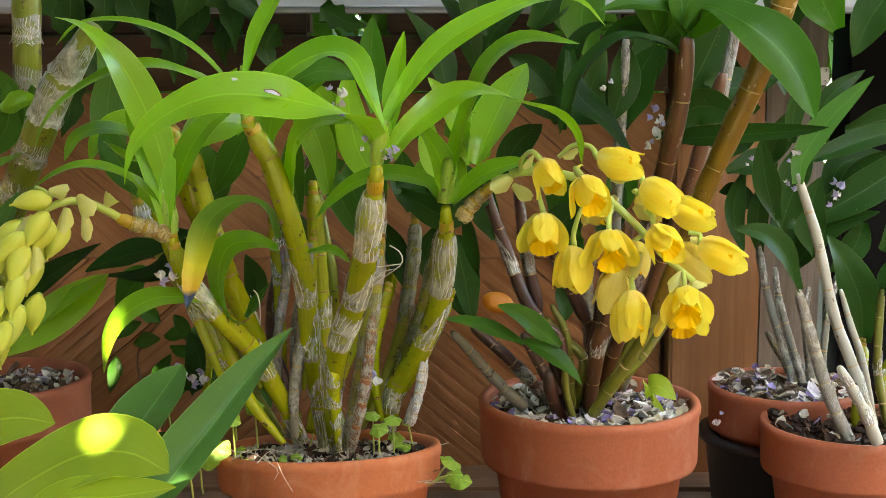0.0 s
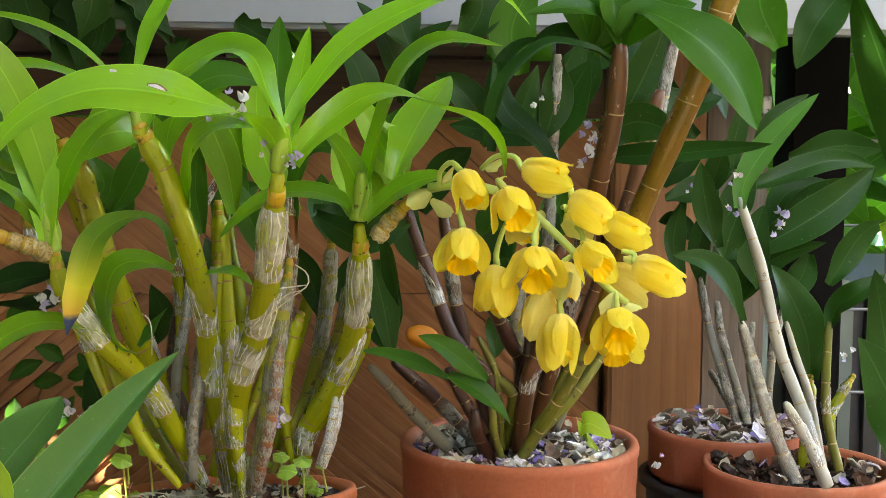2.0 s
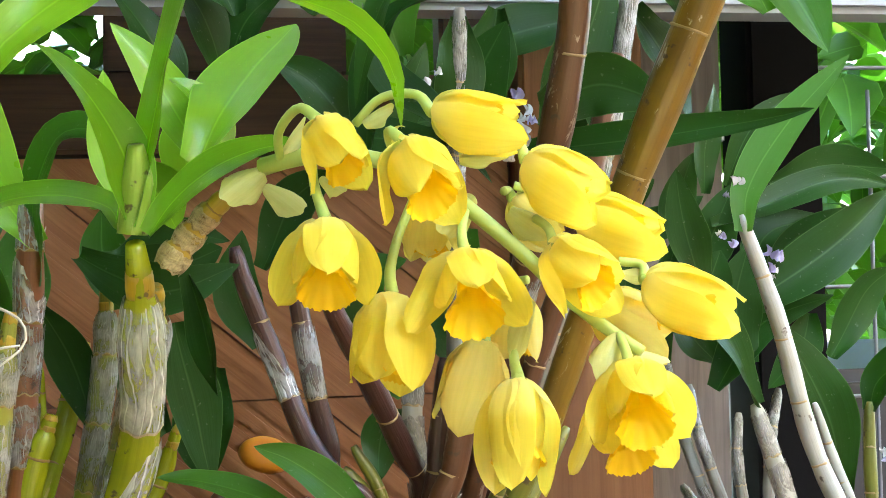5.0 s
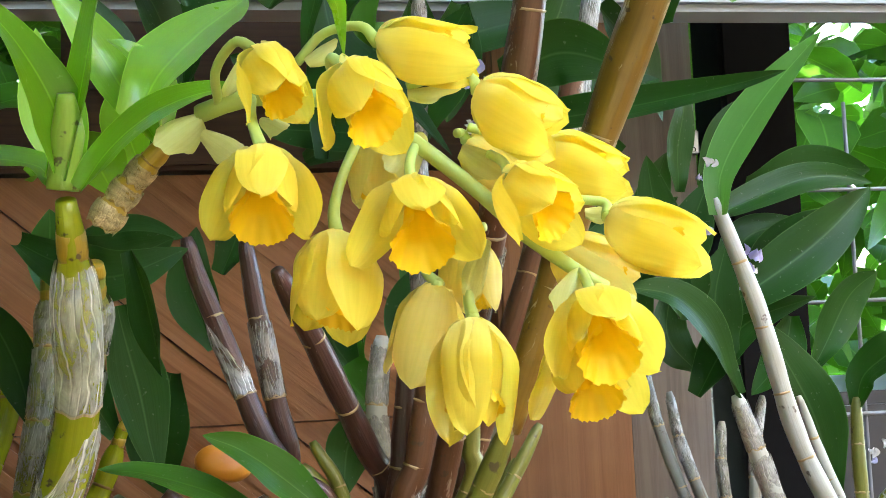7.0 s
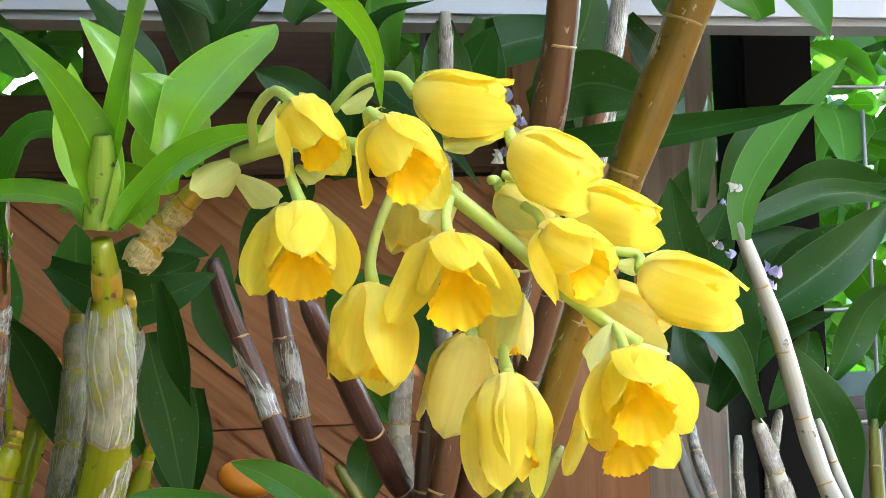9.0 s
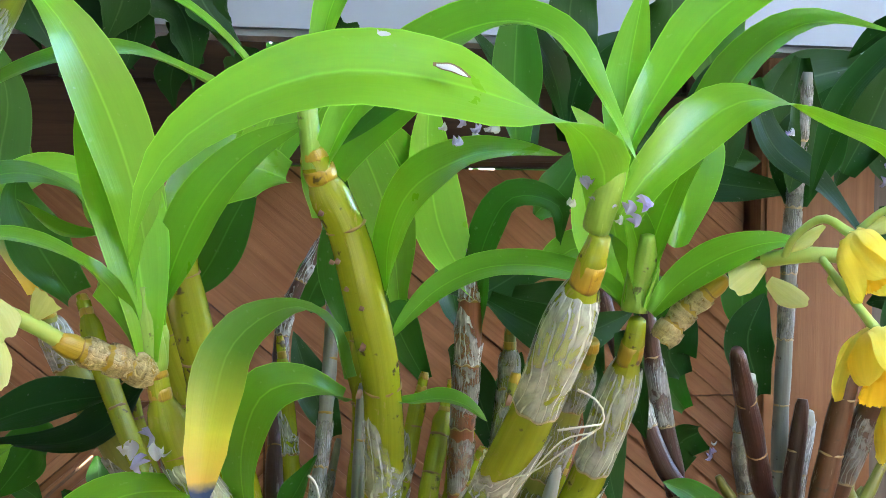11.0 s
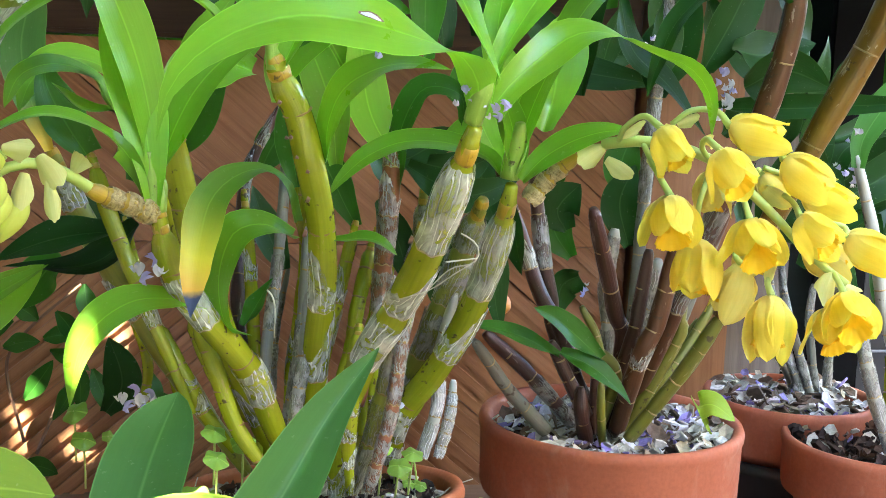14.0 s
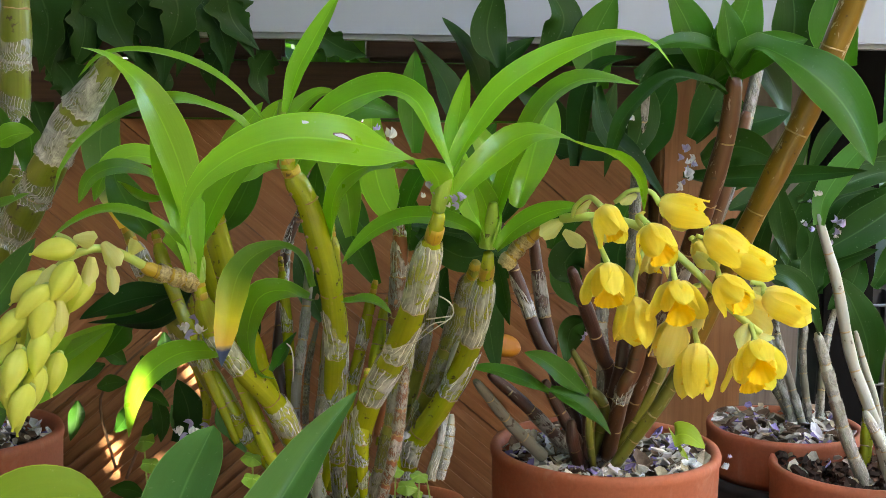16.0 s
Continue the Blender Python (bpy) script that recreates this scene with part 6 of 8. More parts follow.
leaf(orchid, [(-0.1269, 0.7600, 0.3206), (-0.1089, 0.7600, 0.3518), (-0.0913, 0.7600, 0.3672), (-0.0775, 0.7600, 0.3638)], 0.0139, (0.1, -0.6, 0.7), LEAF, fold=0.3)

# ---- the old orchid with amber canes ----
tall = thing("orchid", (0.104, 0.853, 0.117), "old dendrobium with purple and amber canes and dark leaves", "orchid", "orchids")
cane(tall, [(0.0880, 0.8450, 0.1280), (0.0699, 0.8500, 0.1824), (0.0568, 0.8530, 0.2042), (0.0433, 0.8580, 0.2403), (0.0338, 0.8600, 0.2659), (0.0295, 0.8600, 0.2826)], 0.0045, 0.0043, CANE_PURPLE, 5, ((0.55, 0.8, SHEATH_THIN), ), ring=RING_PALE)
cane(tall, [(0.0930, 0.8500, 0.1280), (0.0694, 0.8640, 0.1809), (0.0667, 0.8650, 0.1984), (0.0625, 0.8660, 0.2173), (0.0573, 0.8680, 0.2476), (0.0523, 0.8700, 0.2822)], 0.0048, 0.0043, CANE_PURPLE, 5, ((0.6, 0.78, SHEATH_GREY), ), ring=RING_PALE)
cane(tall, [(0.1000, 0.8450, 0.1280), (0.1042, 0.8400, 0.1792), (0.0956, 0.8320, 0.1971), (0.0829, 0.8120, 0.2222), (0.0754, 0.8020, 0.2374), (0.0666, 0.7880, 0.2528), (0.0615, 0.7800, 0.2629)], 0.005, 0.0044, CANE_PURPLE, 5, (), ring=RING_PALE)
cane(tall, [(0.1017, 0.8350, 0.1280), (0.1048, 0.8120, 0.1774), (0.1102, 0.8080, 0.1932), (0.1129, 0.8060, 0.2080), (0.1158, 0.8040, 0.2257), (0.1187, 0.8020, 0.2435), (0.1221, 0.8000, 0.2632)], 0.005, 0.0052, CANE_RED, 6, ((0.34, 0.5, SHEATH_THIN), ), ring=RING_PALE)
cane(tall, [(0.1100, 0.8500, 0.1280), (0.1376, 0.8500, 0.1575), (0.1542, 0.8550, 0.1794), (0.1689, 0.8600, 0.2020)], 0.0034, 0.003, CANE_OLIVE, 4, (), ring=RING_PALE)
cane(tall, [(0.0920, 0.8400, 0.1280), (0.0972, 0.8300, 0.1627), (0.0832, 0.8300, 0.1779), (0.0700, 0.8300, 0.1935)], 0.004, 0.0034, CANE_OLIVE, 4, (), ring=RING_PALE)
cane(tall, [(0.0820, 0.8300, 0.1230), (0.0732, 0.8150, 0.1442), (0.0716, 0.8150, 0.1592)], 0.0046, 0.004, CANE_PURPLE, 2, (), ring=RING_PALE)
cane(tall, [(0.0900, 0.8250, 0.1230), (0.0836, 0.8120, 0.1450), (0.0824, 0.8120, 0.1629)], 0.0024, 0.0024, CANE_OLIVE, 2, (), ring=RING_PALE)
cane(tall, [(0.0960, 0.8500, 0.1280), (0.1053, 0.8300, 0.1823), (0.1079, 0.8280, 0.2029), (0.1098, 0.8260, 0.2236), (0.1111, 0.8260, 0.2360)], 0.0042, 0.004, CANE_PURPLE, 5, (), ring=RING_PALE)
cane(tall, [(0.1080, 0.8650, 0.1280), (0.1059, 0.8720, 0.1821), (0.1036, 0.8740, 0.2047), (0.1051, 0.8750, 0.2228), (0.1074, 0.8750, 0.2411)], 0.0046, 0.0046, CANE_PALE, 4, ((0.3, 0.98, SHEATH_GREY), ), ring=RING_PALE)
cane(tall, [(0.1050, 0.8350, 0.1250), (0.1333, 0.8300, 0.1826), (0.1338, 0.8300, 0.1950), (0.1358, 0.8300, 0.2096)], 0.004, 0.0038, CANE_OLIVE, 3, (), ring=RING_PALE)
cane(tall, [(0.0900, 0.8350, 0.1280), (0.0854, 0.8280, 0.1785), (0.0743, 0.8300, 0.2023)], 0.003, 0.0026, CANE_OLIVE, 4, (), ring=RING_PALE)
cane(tall, [(0.0860, 0.8300, 0.1280), (0.0815, 0.8240, 0.1767), (0.0685, 0.8260, 0.1911)], 0.003, 0.0028, CANE_PURPLE, 4, (), ring=RING_PALE)
cane(tall, [(0.0561, 0.8250, 0.1309), (0.0332, 0.8200, 0.1548), (0.0175, 0.8100, 0.1747), (0.0060, 0.8000, 0.1891)], 0.0042, 0.0031, CANE_GREY, 4, (), ring=RING_PALE)
cane(tall, [(0.0753, 0.8350, 0.1323), (0.0455, 0.8350, 0.1633), (0.0199, 0.8350, 0.1860)], 0.0043, 0.0039, CANE_PURPLE, 4, ((0.1, 0.5, SHEATH_GREY), ), ring=RING_PALE)
cane(tall, [(0.0778, 0.8200, 0.1410), (0.0679, 0.8200, 0.1588), (0.0542, 0.8200, 0.1843)], 0.0042, 0.0035, CANE_PURPLE, 4, (), ring=RING_PALE)
cane(tall, [(0.1017, 0.8150, 0.1284), (0.1142, 0.8050, 0.1526), (0.1273, 0.7950, 0.1779), (0.1387, 0.7850, 0.2056)], 0.0038, 0.0045, CANE_OLIVE, 4, (), ring=RING_PALE)
cane(tall, [(0.1387, 0.7850, 0.2056), (0.1482, 0.7750, 0.2374), (0.1601, 0.7600, 0.2804), (0.1762, 0.7450, 0.3280), (0.1879, 0.7350, 0.3616), (0.2003, 0.7200, 0.4097), (0.2088, 0.7100, 0.4463)], 0.0051, 0.0082, CANE_AMBER, 5, (), ring=RING_PALE, belly=0.05)
cane(tall, [(0.1101, 0.8450, 0.1326), (0.1214, 0.8200, 0.1882), (0.1340, 0.7900, 0.2611), (0.1385, 0.7600, 0.3050), (0.1443, 0.7450, 0.3483), (0.1444, 0.7360, 0.3799)], 0.0046, 0.0064, CANE_RED, 7, ((0.3, 0.5, SHEATH_GREY), ), ring=RING_PALE)
cane(tall, [(0.1033, 0.8550, 0.1320), (0.1037, 0.8450, 0.1590), (0.1094, 0.8400, 0.1802)], 0.0048, 0.0056, CANE_OLIVE, 3, (), ring=RING_PALE)
cane(tall, [(0.1188, 0.8650, 0.1295), (0.1398, 0.8600, 0.1577), (0.1585, 0.8600, 0.1885)], 0.0032, 0.0028, CANE_OLIVE, 4, (), ring=RING_PALE)
cane(tall, [(0.1201, 0.8750, 0.1312), (0.1228, 0.8750, 0.2105), (0.1247, 0.8700, 0.3084), (0.1266, 0.8600, 0.3830)], 0.0036, 0.0040, CANE_GREY, 8, ((0.5, 0.98, SHEATH_GREY), ), ring=RING_PALE)
cane(tall, [(0.1296, 0.8700, 0.1324), (0.1473, 0.8600, 0.1885), (0.1730, 0.8500, 0.2781), (0.1874, 0.8500, 0.3249), (0.2008, 0.8500, 0.3940)], 0.0036, 0.0044, CANE_GREY, 7, ((0.6, 0.95, SHEATH_GREY), ), ring=RING_PALE)
cane(tall, [(0.1241, 0.8600, 0.1349), (0.1414, 0.8500, 0.1984), (0.1599, 0.8400, 0.2555), (0.1725, 0.8400, 0.2944), (0.1899, 0.8400, 0.3595)], 0.0042, 0.0056, CANE_RED, 7, (), ring=RING_PALE)
cane(tall, [(0.1263, 0.8750, 0.1312), (0.1286, 0.8700, 0.1866), (0.1304, 0.8600, 0.2251)], 0.0041, 0.0045, CANE_PALE, 3, ((0.1, 0.95, SHEATH), ), ring=RING_PALE)
leaf(tall, [(0.0533, 0.8000, 0.1799), (0.0397, 0.8000, 0.1902), (0.0208, 0.7950, 0.1977), (0.0015, 0.7900, 0.1998)], 0.0157, (0, -0.4, 0.9), LEAF_MID, fold=0.2)
leaf(tall, [(0.0774, 0.8000, 0.1788), (0.0622, 0.8000, 0.1921), (0.0487, 0.7950, 0.2026), (0.0354, 0.7900, 0.2091)], 0.0171, (0.2, -0.6, 0.8), LEAF_MID, fold=0.3)
leaf(tall, [(0.0540, 0.8000, 0.1826), (0.0713, 0.7950, 0.1760), (0.0840, 0.7900, 0.1658), (0.0910, 0.7850, 0.1567)], 0.0156, (0.2, -0.7, 0.7), LEAF_MID, fold=0.25)
leaf(tall, [(0.1485, 0.8100, 0.1325), (0.1362, 0.8000, 0.1492), (0.1428, 0.7950, 0.1535), (0.1540, 0.7900, 0.1456)], 0.0211, (0, -0.5, 0.85), LEAF_LIME, base=0.1, peak=0.6, fold=0.1)
leaf(tall, [(0.1436, 0.7360, 0.3848), (0.1491, 0.7300, 0.3959), (0.1675, 0.7150, 0.3806), (0.1883, 0.7050, 0.3596), (0.2083, 0.6900, 0.3322)], 0.0364, (0.3, -0.85, 0.45), LEAF_MID, peak=0.5, fold=0.28, base=0.2, wave=0.08)
leaf(tall, [(0.1388, 0.7360, 0.3697), (0.1262, 0.7350, 0.3777), (0.1034, 0.7350, 0.3813), (0.0812, 0.7350, 0.3614), (0.0731, 0.7350, 0.3389), (0.0696, 0.7350, 0.3221)], 0.0146, (0, -0.5, 0.8), LEAF_SHADE, fold=0.3)
leaf(tall, [(0.0827, 0.8200, 0.3740), (0.0918, 0.8100, 0.3452), (0.1099, 0.8000, 0.3265), (0.1246, 0.7900, 0.3020)], 0.0195, (0.4, -0.9, 0.2), LEAF_SHADE, fold=0.2)
leaf(tall, [(0.1259, 0.8700, 0.3209), (0.1307, 0.8700, 0.3450), (0.1491, 0.8700, 0.3796)], 0.0379, (-0.1, -1, 0.1), LEAF_SHADE, fold=0.1)
leaf(tall, [(0.1335, 0.9000, 0.3284), (0.0983, 0.9100, 0.3345), (0.0589, 0.9200, 0.3377)], 0.0239, (0, -0.9, 0.4), LEAF_SHADE, fold=0.2)
leaf(tall, [(0.1444, 0.7900, 0.3284), (0.1635, 0.7850, 0.3369), (0.1890, 0.7800, 0.3299)], 0.0258, (0, -0.9, 0.3), LEAF_SHADE, fold=0.2, base=0.6)
leaf(tall, [(0.1419, 0.8200, 0.3170), (0.1531, 0.8100, 0.3184), (0.1965, 0.7900, 0.3246), (0.2387, 0.7620, 0.3256)], 0.0157, (0, -0.8, 0.5), LEAF_SHADE, fold=0.4, peak=0.25)
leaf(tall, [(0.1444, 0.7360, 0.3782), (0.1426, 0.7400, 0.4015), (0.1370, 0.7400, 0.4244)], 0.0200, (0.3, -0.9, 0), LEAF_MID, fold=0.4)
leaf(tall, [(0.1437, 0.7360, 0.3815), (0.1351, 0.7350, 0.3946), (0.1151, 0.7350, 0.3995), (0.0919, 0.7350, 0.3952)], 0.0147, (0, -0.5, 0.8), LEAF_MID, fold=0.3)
leaf(tall, [(0.1444, 0.7450, 0.3685), (0.1314, 0.7500, 0.3821), (0.1116, 0.7550, 0.3874), (0.0953, 0.7600, 0.3757)], 0.0157, (0, -0.5, 0.8), LEAF_SHADE, fold=0.3)
leaf(tall, [(0.1235, 0.8600, 0.3791), (0.1280, 0.8600, 0.3520), (0.1186, 0.8600, 0.3266)], 0.0275, (0.2, -1, 0.1), LEAF_SHADE, fold=0.2)
leaf(tall, [(0.0025, 0.9000, 0.3439), (-0.0098, 0.9000, 0.3764), (-0.0281, 0.9000, 0.4066)], 0.0254, (0.3, -0.9, 0.2), LEAF_SHADE, fold=0.25)
leaf(tall, [(0.0277, 0.9200, 0.3521), (0.0129, 0.9200, 0.3894), (-0.0058, 0.9200, 0.4222)], 0.0276, (0.3, -0.9, 0.2), LEAF_SHADE, fold=0.25)
leaf(tall, [(0.0277, 0.9200, 0.3521), (0.0401, 0.9200, 0.3894), (0.0608, 0.9200, 0.4099)], 0.0251, (-0.3, -0.9, 0.2), LEAF_SHADE, fold=0.25)
leaf(tall, [(0.0891, 0.9000, 0.3193), (0.0927, 0.9000, 0.3643), (0.1046, 0.9000, 0.3885), (0.1275, 0.8900, 0.3960)], 0.0229, (-0.3, -0.8, 0.4), LEAF_SHADE, fold=0.3)
leaf(tall, [(0.0920, 0.9300, 0.3310), (0.0704, 0.9300, 0.3605), (0.0491, 0.9300, 0.3731)], 0.0272, (0.1, -0.9, 0.3), LEAF_SHADE, fold=0.3)
leaf(tall, [(-0.0349, 0.9000, 0.2780), (-0.0183, 0.9000, 0.2780), (0.0066, 0.9000, 0.2905), (0.0274, 0.9000, 0.2863)], 0.0224, (0.1, -0.7, 0.6), LEAF_SHADE, fold=0.3)
leaf(tall, [(0.0421, 0.9500, 0.2740), (0.0506, 0.9500, 0.3046), (0.0766, 0.9500, 0.3220)], 0.0262, (0.1, -0.9, 0.2), LEAF_SHADE, fold=0.3)
leaf(tall, [(0.0197, 0.9200, 0.2293), (0.0133, 0.9200, 0.2034), (0.0155, 0.9200, 0.1772)], 0.0300, (0.1, -1, 0.1), LEAF_SHADE, fold=0.2)
leaf(tall, [(0.0996, 0.9500, 0.2298), (0.0951, 0.9500, 0.2431), (0.1080, 0.9500, 0.2608)], 0.0326, (0.1, -1, 0.1), LEAF_SHADE, fold=0.2)
leaf(tall, [(0.1105, 0.9500, 0.1997), (0.0986, 0.9500, 0.1916), (0.0956, 0.9500, 0.1673)], 0.0279, (0.1, -1, 0.1), LEAF_SHADE, fold=0.2, base=0.6)

# ---- the pale-caned orchids ----
pale = thing("orchid", (0.297, 0.872, 0.096), "dendrobium with white bare canes and grey-green leaves", "orchid", "orchids")
cane(pale, [(0.3036, 0.8350, 0.1039), (0.2885, 0.8400, 0.1517), (0.2733, 0.8450, 0.1926), (0.2600, 0.8450, 0.2444), (0.2439, 0.8450, 0.2914)], 0.0042, 0.0036, CANE_PALE, 7, ((0.1, 0.3, SHEATH_THIN), ), ring=RING_PALE)
cane(pale, [(0.2842, 0.8350, 0.1042), (0.2681, 0.8380, 0.1419), (0.2571, 0.8400, 0.1762), (0.2459, 0.8400, 0.2106)], 0.0044, 0.0038, CANE_PALE, 5, ((0.05, 0.95, SHEATH_GREY), ), ring=RING_PALE)
cane(pale, [(0.3115, 0.8600, 0.1002), (0.3004, 0.8600, 0.1543), (0.2903, 0.8600, 0.1829), (0.2823, 0.8600, 0.2078)], 0.0035, 0.0021, CANE_PALE, 6, (), ring=RING_PALE)
cane(pale, [(0.3224, 0.8600, 0.1037), (0.3157, 0.8700, 0.1412), (0.3160, 0.8750, 0.1729), (0.3190, 0.8800, 0.2049)], 0.0032, 0.0029, CANE_OLIVE, 5, ((0.3, 0.5, SHEATH_THIN), ), ring=RING_PALE)
cane(pale, [(0.3225, 0.8700, 0.1082), (0.3196, 0.8750, 0.1363), (0.3284, 0.8800, 0.1535), (0.3393, 0.8850, 0.1673)], 0.0033, 0.0036, CANE, 4, ((0.1, 0.95, SHEATH_THIN), ), ring=RING_PALE)
cane(pale, [(0.2923, 0.8000, 0.1126), (0.2806, 0.8000, 0.1377), (0.2717, 0.8000, 0.1526), (0.2636, 0.8000, 0.1659)], 0.0040, 0.0032, CANE_PALE, 4, ((0.3, 0.95, SHEATH_THIN), ), ring=RING_PALE, swell=0.25)
cane(pale, [(0.3040, 0.8800, 0.1019), (0.3101, 0.8900, 0.1403), (0.3136, 0.9000, 0.1645)], 0.0052, 0.0044, CANE, 4, (), ring=RING_PALE)
leaf(pale, [(0.2452, 0.8430, 0.2840), (0.2474, 0.8430, 0.3030), (0.2642, 0.8400, 0.3295), (0.2889, 0.8300, 0.3579)], 0.0182, (-0.5, -0.8, 0.4), LEAF_BLUE, fold=0.3, base=0.4)
leaf(pale, [(0.2371, 0.8700, 0.2559), (0.2328, 0.8700, 0.2805), (0.2247, 0.8700, 0.3137)], 0.0217, (0.2, -1, 0.1), LEAF_SHADE, fold=0.25)
leaf(pale, [(0.2459, 0.8400, 0.2100), (0.2353, 0.8350, 0.2351), (0.2191, 0.8300, 0.2507), (0.1967, 0.8250, 0.2553)], 0.0208, (0.2, -0.7, 0.7), LEAF_SHADE, fold=0.3)
leaf(pale, [(0.3138, 0.9000, 0.1607), (0.3139, 0.9000, 0.1907), (0.3014, 0.9000, 0.2187), (0.2836, 0.9000, 0.2420)], 0.0326, (0.2, -0.9, 0.3), LEAF_SHADE, fold=0.2)
leaf(pale, [(0.2727, 0.9500, 0.2906), (0.3179, 0.9500, 0.3126), (0.3458, 0.9500, 0.3168), (0.3744, 0.9500, 0.3102)], 0.0203, (0, -0.7, 0.7), LEAF_SHADE, fold=0.3)
leaf(pale, [(0.2792, 0.9600, 0.2410), (0.3310, 0.9600, 0.2731), (0.3787, 0.9600, 0.3094)], 0.0317, (-0.3, -0.8, 0.5), LEAF_SHADE, fold=0.3)
leaf(pale, [(0.2763, 0.9600, 0.2051), (0.3076, 0.9600, 0.2411), (0.3439, 0.9600, 0.2533)], 0.0278, (-0.3, -0.8, 0.5), LEAF_SHADE, fold=0.3)
leaf(pale, [(0.3491, 0.8000, 0.2722), (0.3280, 0.7900, 0.3424), (0.2985, 0.7800, 0.4028), (0.2848, 0.7800, 0.4267)], 0.0376, (-0.6, -0.7, 0.2), LEAF_SHADE, fold=0.3)
leaf(pale, [(0.2802, 0.7600, 0.4175), (0.2627, 0.7600, 0.3936), (0.2507, 0.7600, 0.3685)], 0.0283, (-0.2, -0.9, 0.2), LEAF_SHADE, fold=0.2, peak=0.4)
leaf(pale, [(0.3463, 0.8400, 0.1584), (0.3446, 0.8400, 0.2004), (0.3331, 0.8400, 0.2453)], 0.0303, (-0.2, -1, 0.1), LEAF_SHADE, fold=0.2)
leaf(pale, [(0.3367, 0.8000, 0.1272), (0.3271, 0.8000, 0.1539), (0.3159, 0.8000, 0.1805), (0.3082, 0.8000, 0.2068)], 0.0392, (-0.2, -1, 0.1), LEAF_SHADE, fold=0.15)
leaf(pale, [(0.3191, 0.8800, 0.2012), (0.3223, 0.8800, 0.2158), (0.3327, 0.8700, 0.2280), (0.3525, 0.8700, 0.2388)], 0.0194, (-0.3, -0.6, 0.7), LEAF_SHADE, fold=0.4)
leaf(pale, [(0.2584, 0.9300, 0.2436), (0.2656, 0.9300, 0.2627), (0.2690, 0.9300, 0.2780)], 0.0266, (0.2, -1, 0.1), LEAF_SHADE, fold=0.2, base=0.5)
leaf(pale, [(0.2218, 0.9600, 0.2838), (0.2562, 0.9700, 0.2957), (0.2761, 0.9700, 0.3079)], 0.0237, (0.2, -0.9, 0.3), LEAF_SHADE, fold=0.2)
leaf(pale, [(0.2363, 0.9700, 0.2836), (0.2331, 0.9700, 0.2517), (0.2401, 0.9700, 0.2198)], 0.0199, (0.2, -1, 0.1), LEAF_SHADE, fold=0.2)
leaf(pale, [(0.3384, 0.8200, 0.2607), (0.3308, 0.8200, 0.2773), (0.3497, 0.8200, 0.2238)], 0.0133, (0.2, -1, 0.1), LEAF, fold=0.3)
leaf(pale, [(0.2687, 0.9500, 0.3078), (0.2644, 0.9500, 0.3337), (0.2760, 0.9500, 0.3654)], 0.0171, (0.1, -0.95, 0.25), LEAF_SHADE, fold=0.2)
leaf(pale, [(0.2890, 0.9700, 0.3131), (0.3065, 0.9700, 0.3426), (0.3302, 0.9700, 0.3636)], 0.0166, (0.1, -0.95, 0.25), LEAF_SHADE, fold=0.2)
leaf(pale, [(0.2600, 0.9500, 0.2627), (0.2747, 0.9500, 0.2848), (0.2856, 0.9500, 0.3132)], 0.0269, (0.1, -0.95, 0.25), LEAF_SHADE, fold=0.2)
leaf(pale, [(0.2898, 0.9500, 0.2193), (0.2844, 0.9500, 0.2505), (0.2925, 0.9500, 0.2815)], 0.0283, (0.1, -0.95, 0.25), LEAF_SHADE, fold=0.2)
leaf(pale, [(0.3165, 0.9800, 0.2417), (0.3414, 0.9800, 0.2769), (0.3790, 0.9800, 0.3003)], 0.0332, (0.1, -0.95, 0.25), LEAF_SHADE, fold=0.2)
leaf(pale, [(0.3228, 0.9900, 0.3152), (0.3565, 0.9900, 0.3269), (0.3963, 0.9900, 0.3231)], 0.0278, (0.1, -0.95, 0.25), LEAF_SHADE, fold=0.2)
leaf(pale, [(0.3342, 0.9700, 0.2436), (0.3231, 0.9700, 0.2206), (0.3095, 0.9700, 0.2038)], 0.0235, (0.1, -0.95, 0.25), LEAF_SHADE, fold=0.2)
leaf(pale, [(0.2536, 0.9700, 0.2874), (0.2638, 0.9700, 0.3048), (0.2716, 0.9700, 0.3312)], 0.0204, (0.1, -0.95, 0.25), LEAF_SHADE, fold=0.2)
leaf(pale, [(0.3120, 1.0000, 0.2583), (0.3280, 1.0000, 0.2875), (0.3661, 1.0000, 0.2963)], 0.0249, (0.1, -0.95, 0.25), LEAF_SHADE, fold=0.2)
leaf(pale, [(0.2268, 1.0000, 0.2946), (0.2390, 1.0000, 0.3070), (0.2596, 1.0000, 0.3196)], 0.0246, (0.1, -0.95, 0.25), LEAF_SHADE, fold=0.2)
leaf(pale, [(0.2921, 1.0000, 0.2166), (0.2788, 1.0000, 0.2373), (0.2821, 1.0000, 0.2664)], 0.0290, (0.1, -0.95, 0.25), LEAF_SHADE, fold=0.2)
leaf(pale, [(0.3605, 1.0000, 0.2169), (0.3765, 1.0000, 0.2505), (0.4017, 1.0000, 0.2675)], 0.0251, (0.1, -0.95, 0.25), LEAF_SHADE, fold=0.2)

grey = thing("orchid", (0.272, 0.955, 0.104), "dendrobium with weathered grey canes", "orchid", "orchids")
cane(grey, [(0.2846, 0.9500, 0.0988), (0.2721, 0.9600, 0.1409), (0.2616, 0.9700, 0.1795), (0.2536, 0.9750, 0.2193), (0.2511, 0.9800, 0.2552)], 0.0032, 0.0028, CANE_GREY, 5, ((0.05, 0.5, SHEATH_GREY), (0.55, 0.95, SHEATH_GREY), ), ring=RING_PALE)
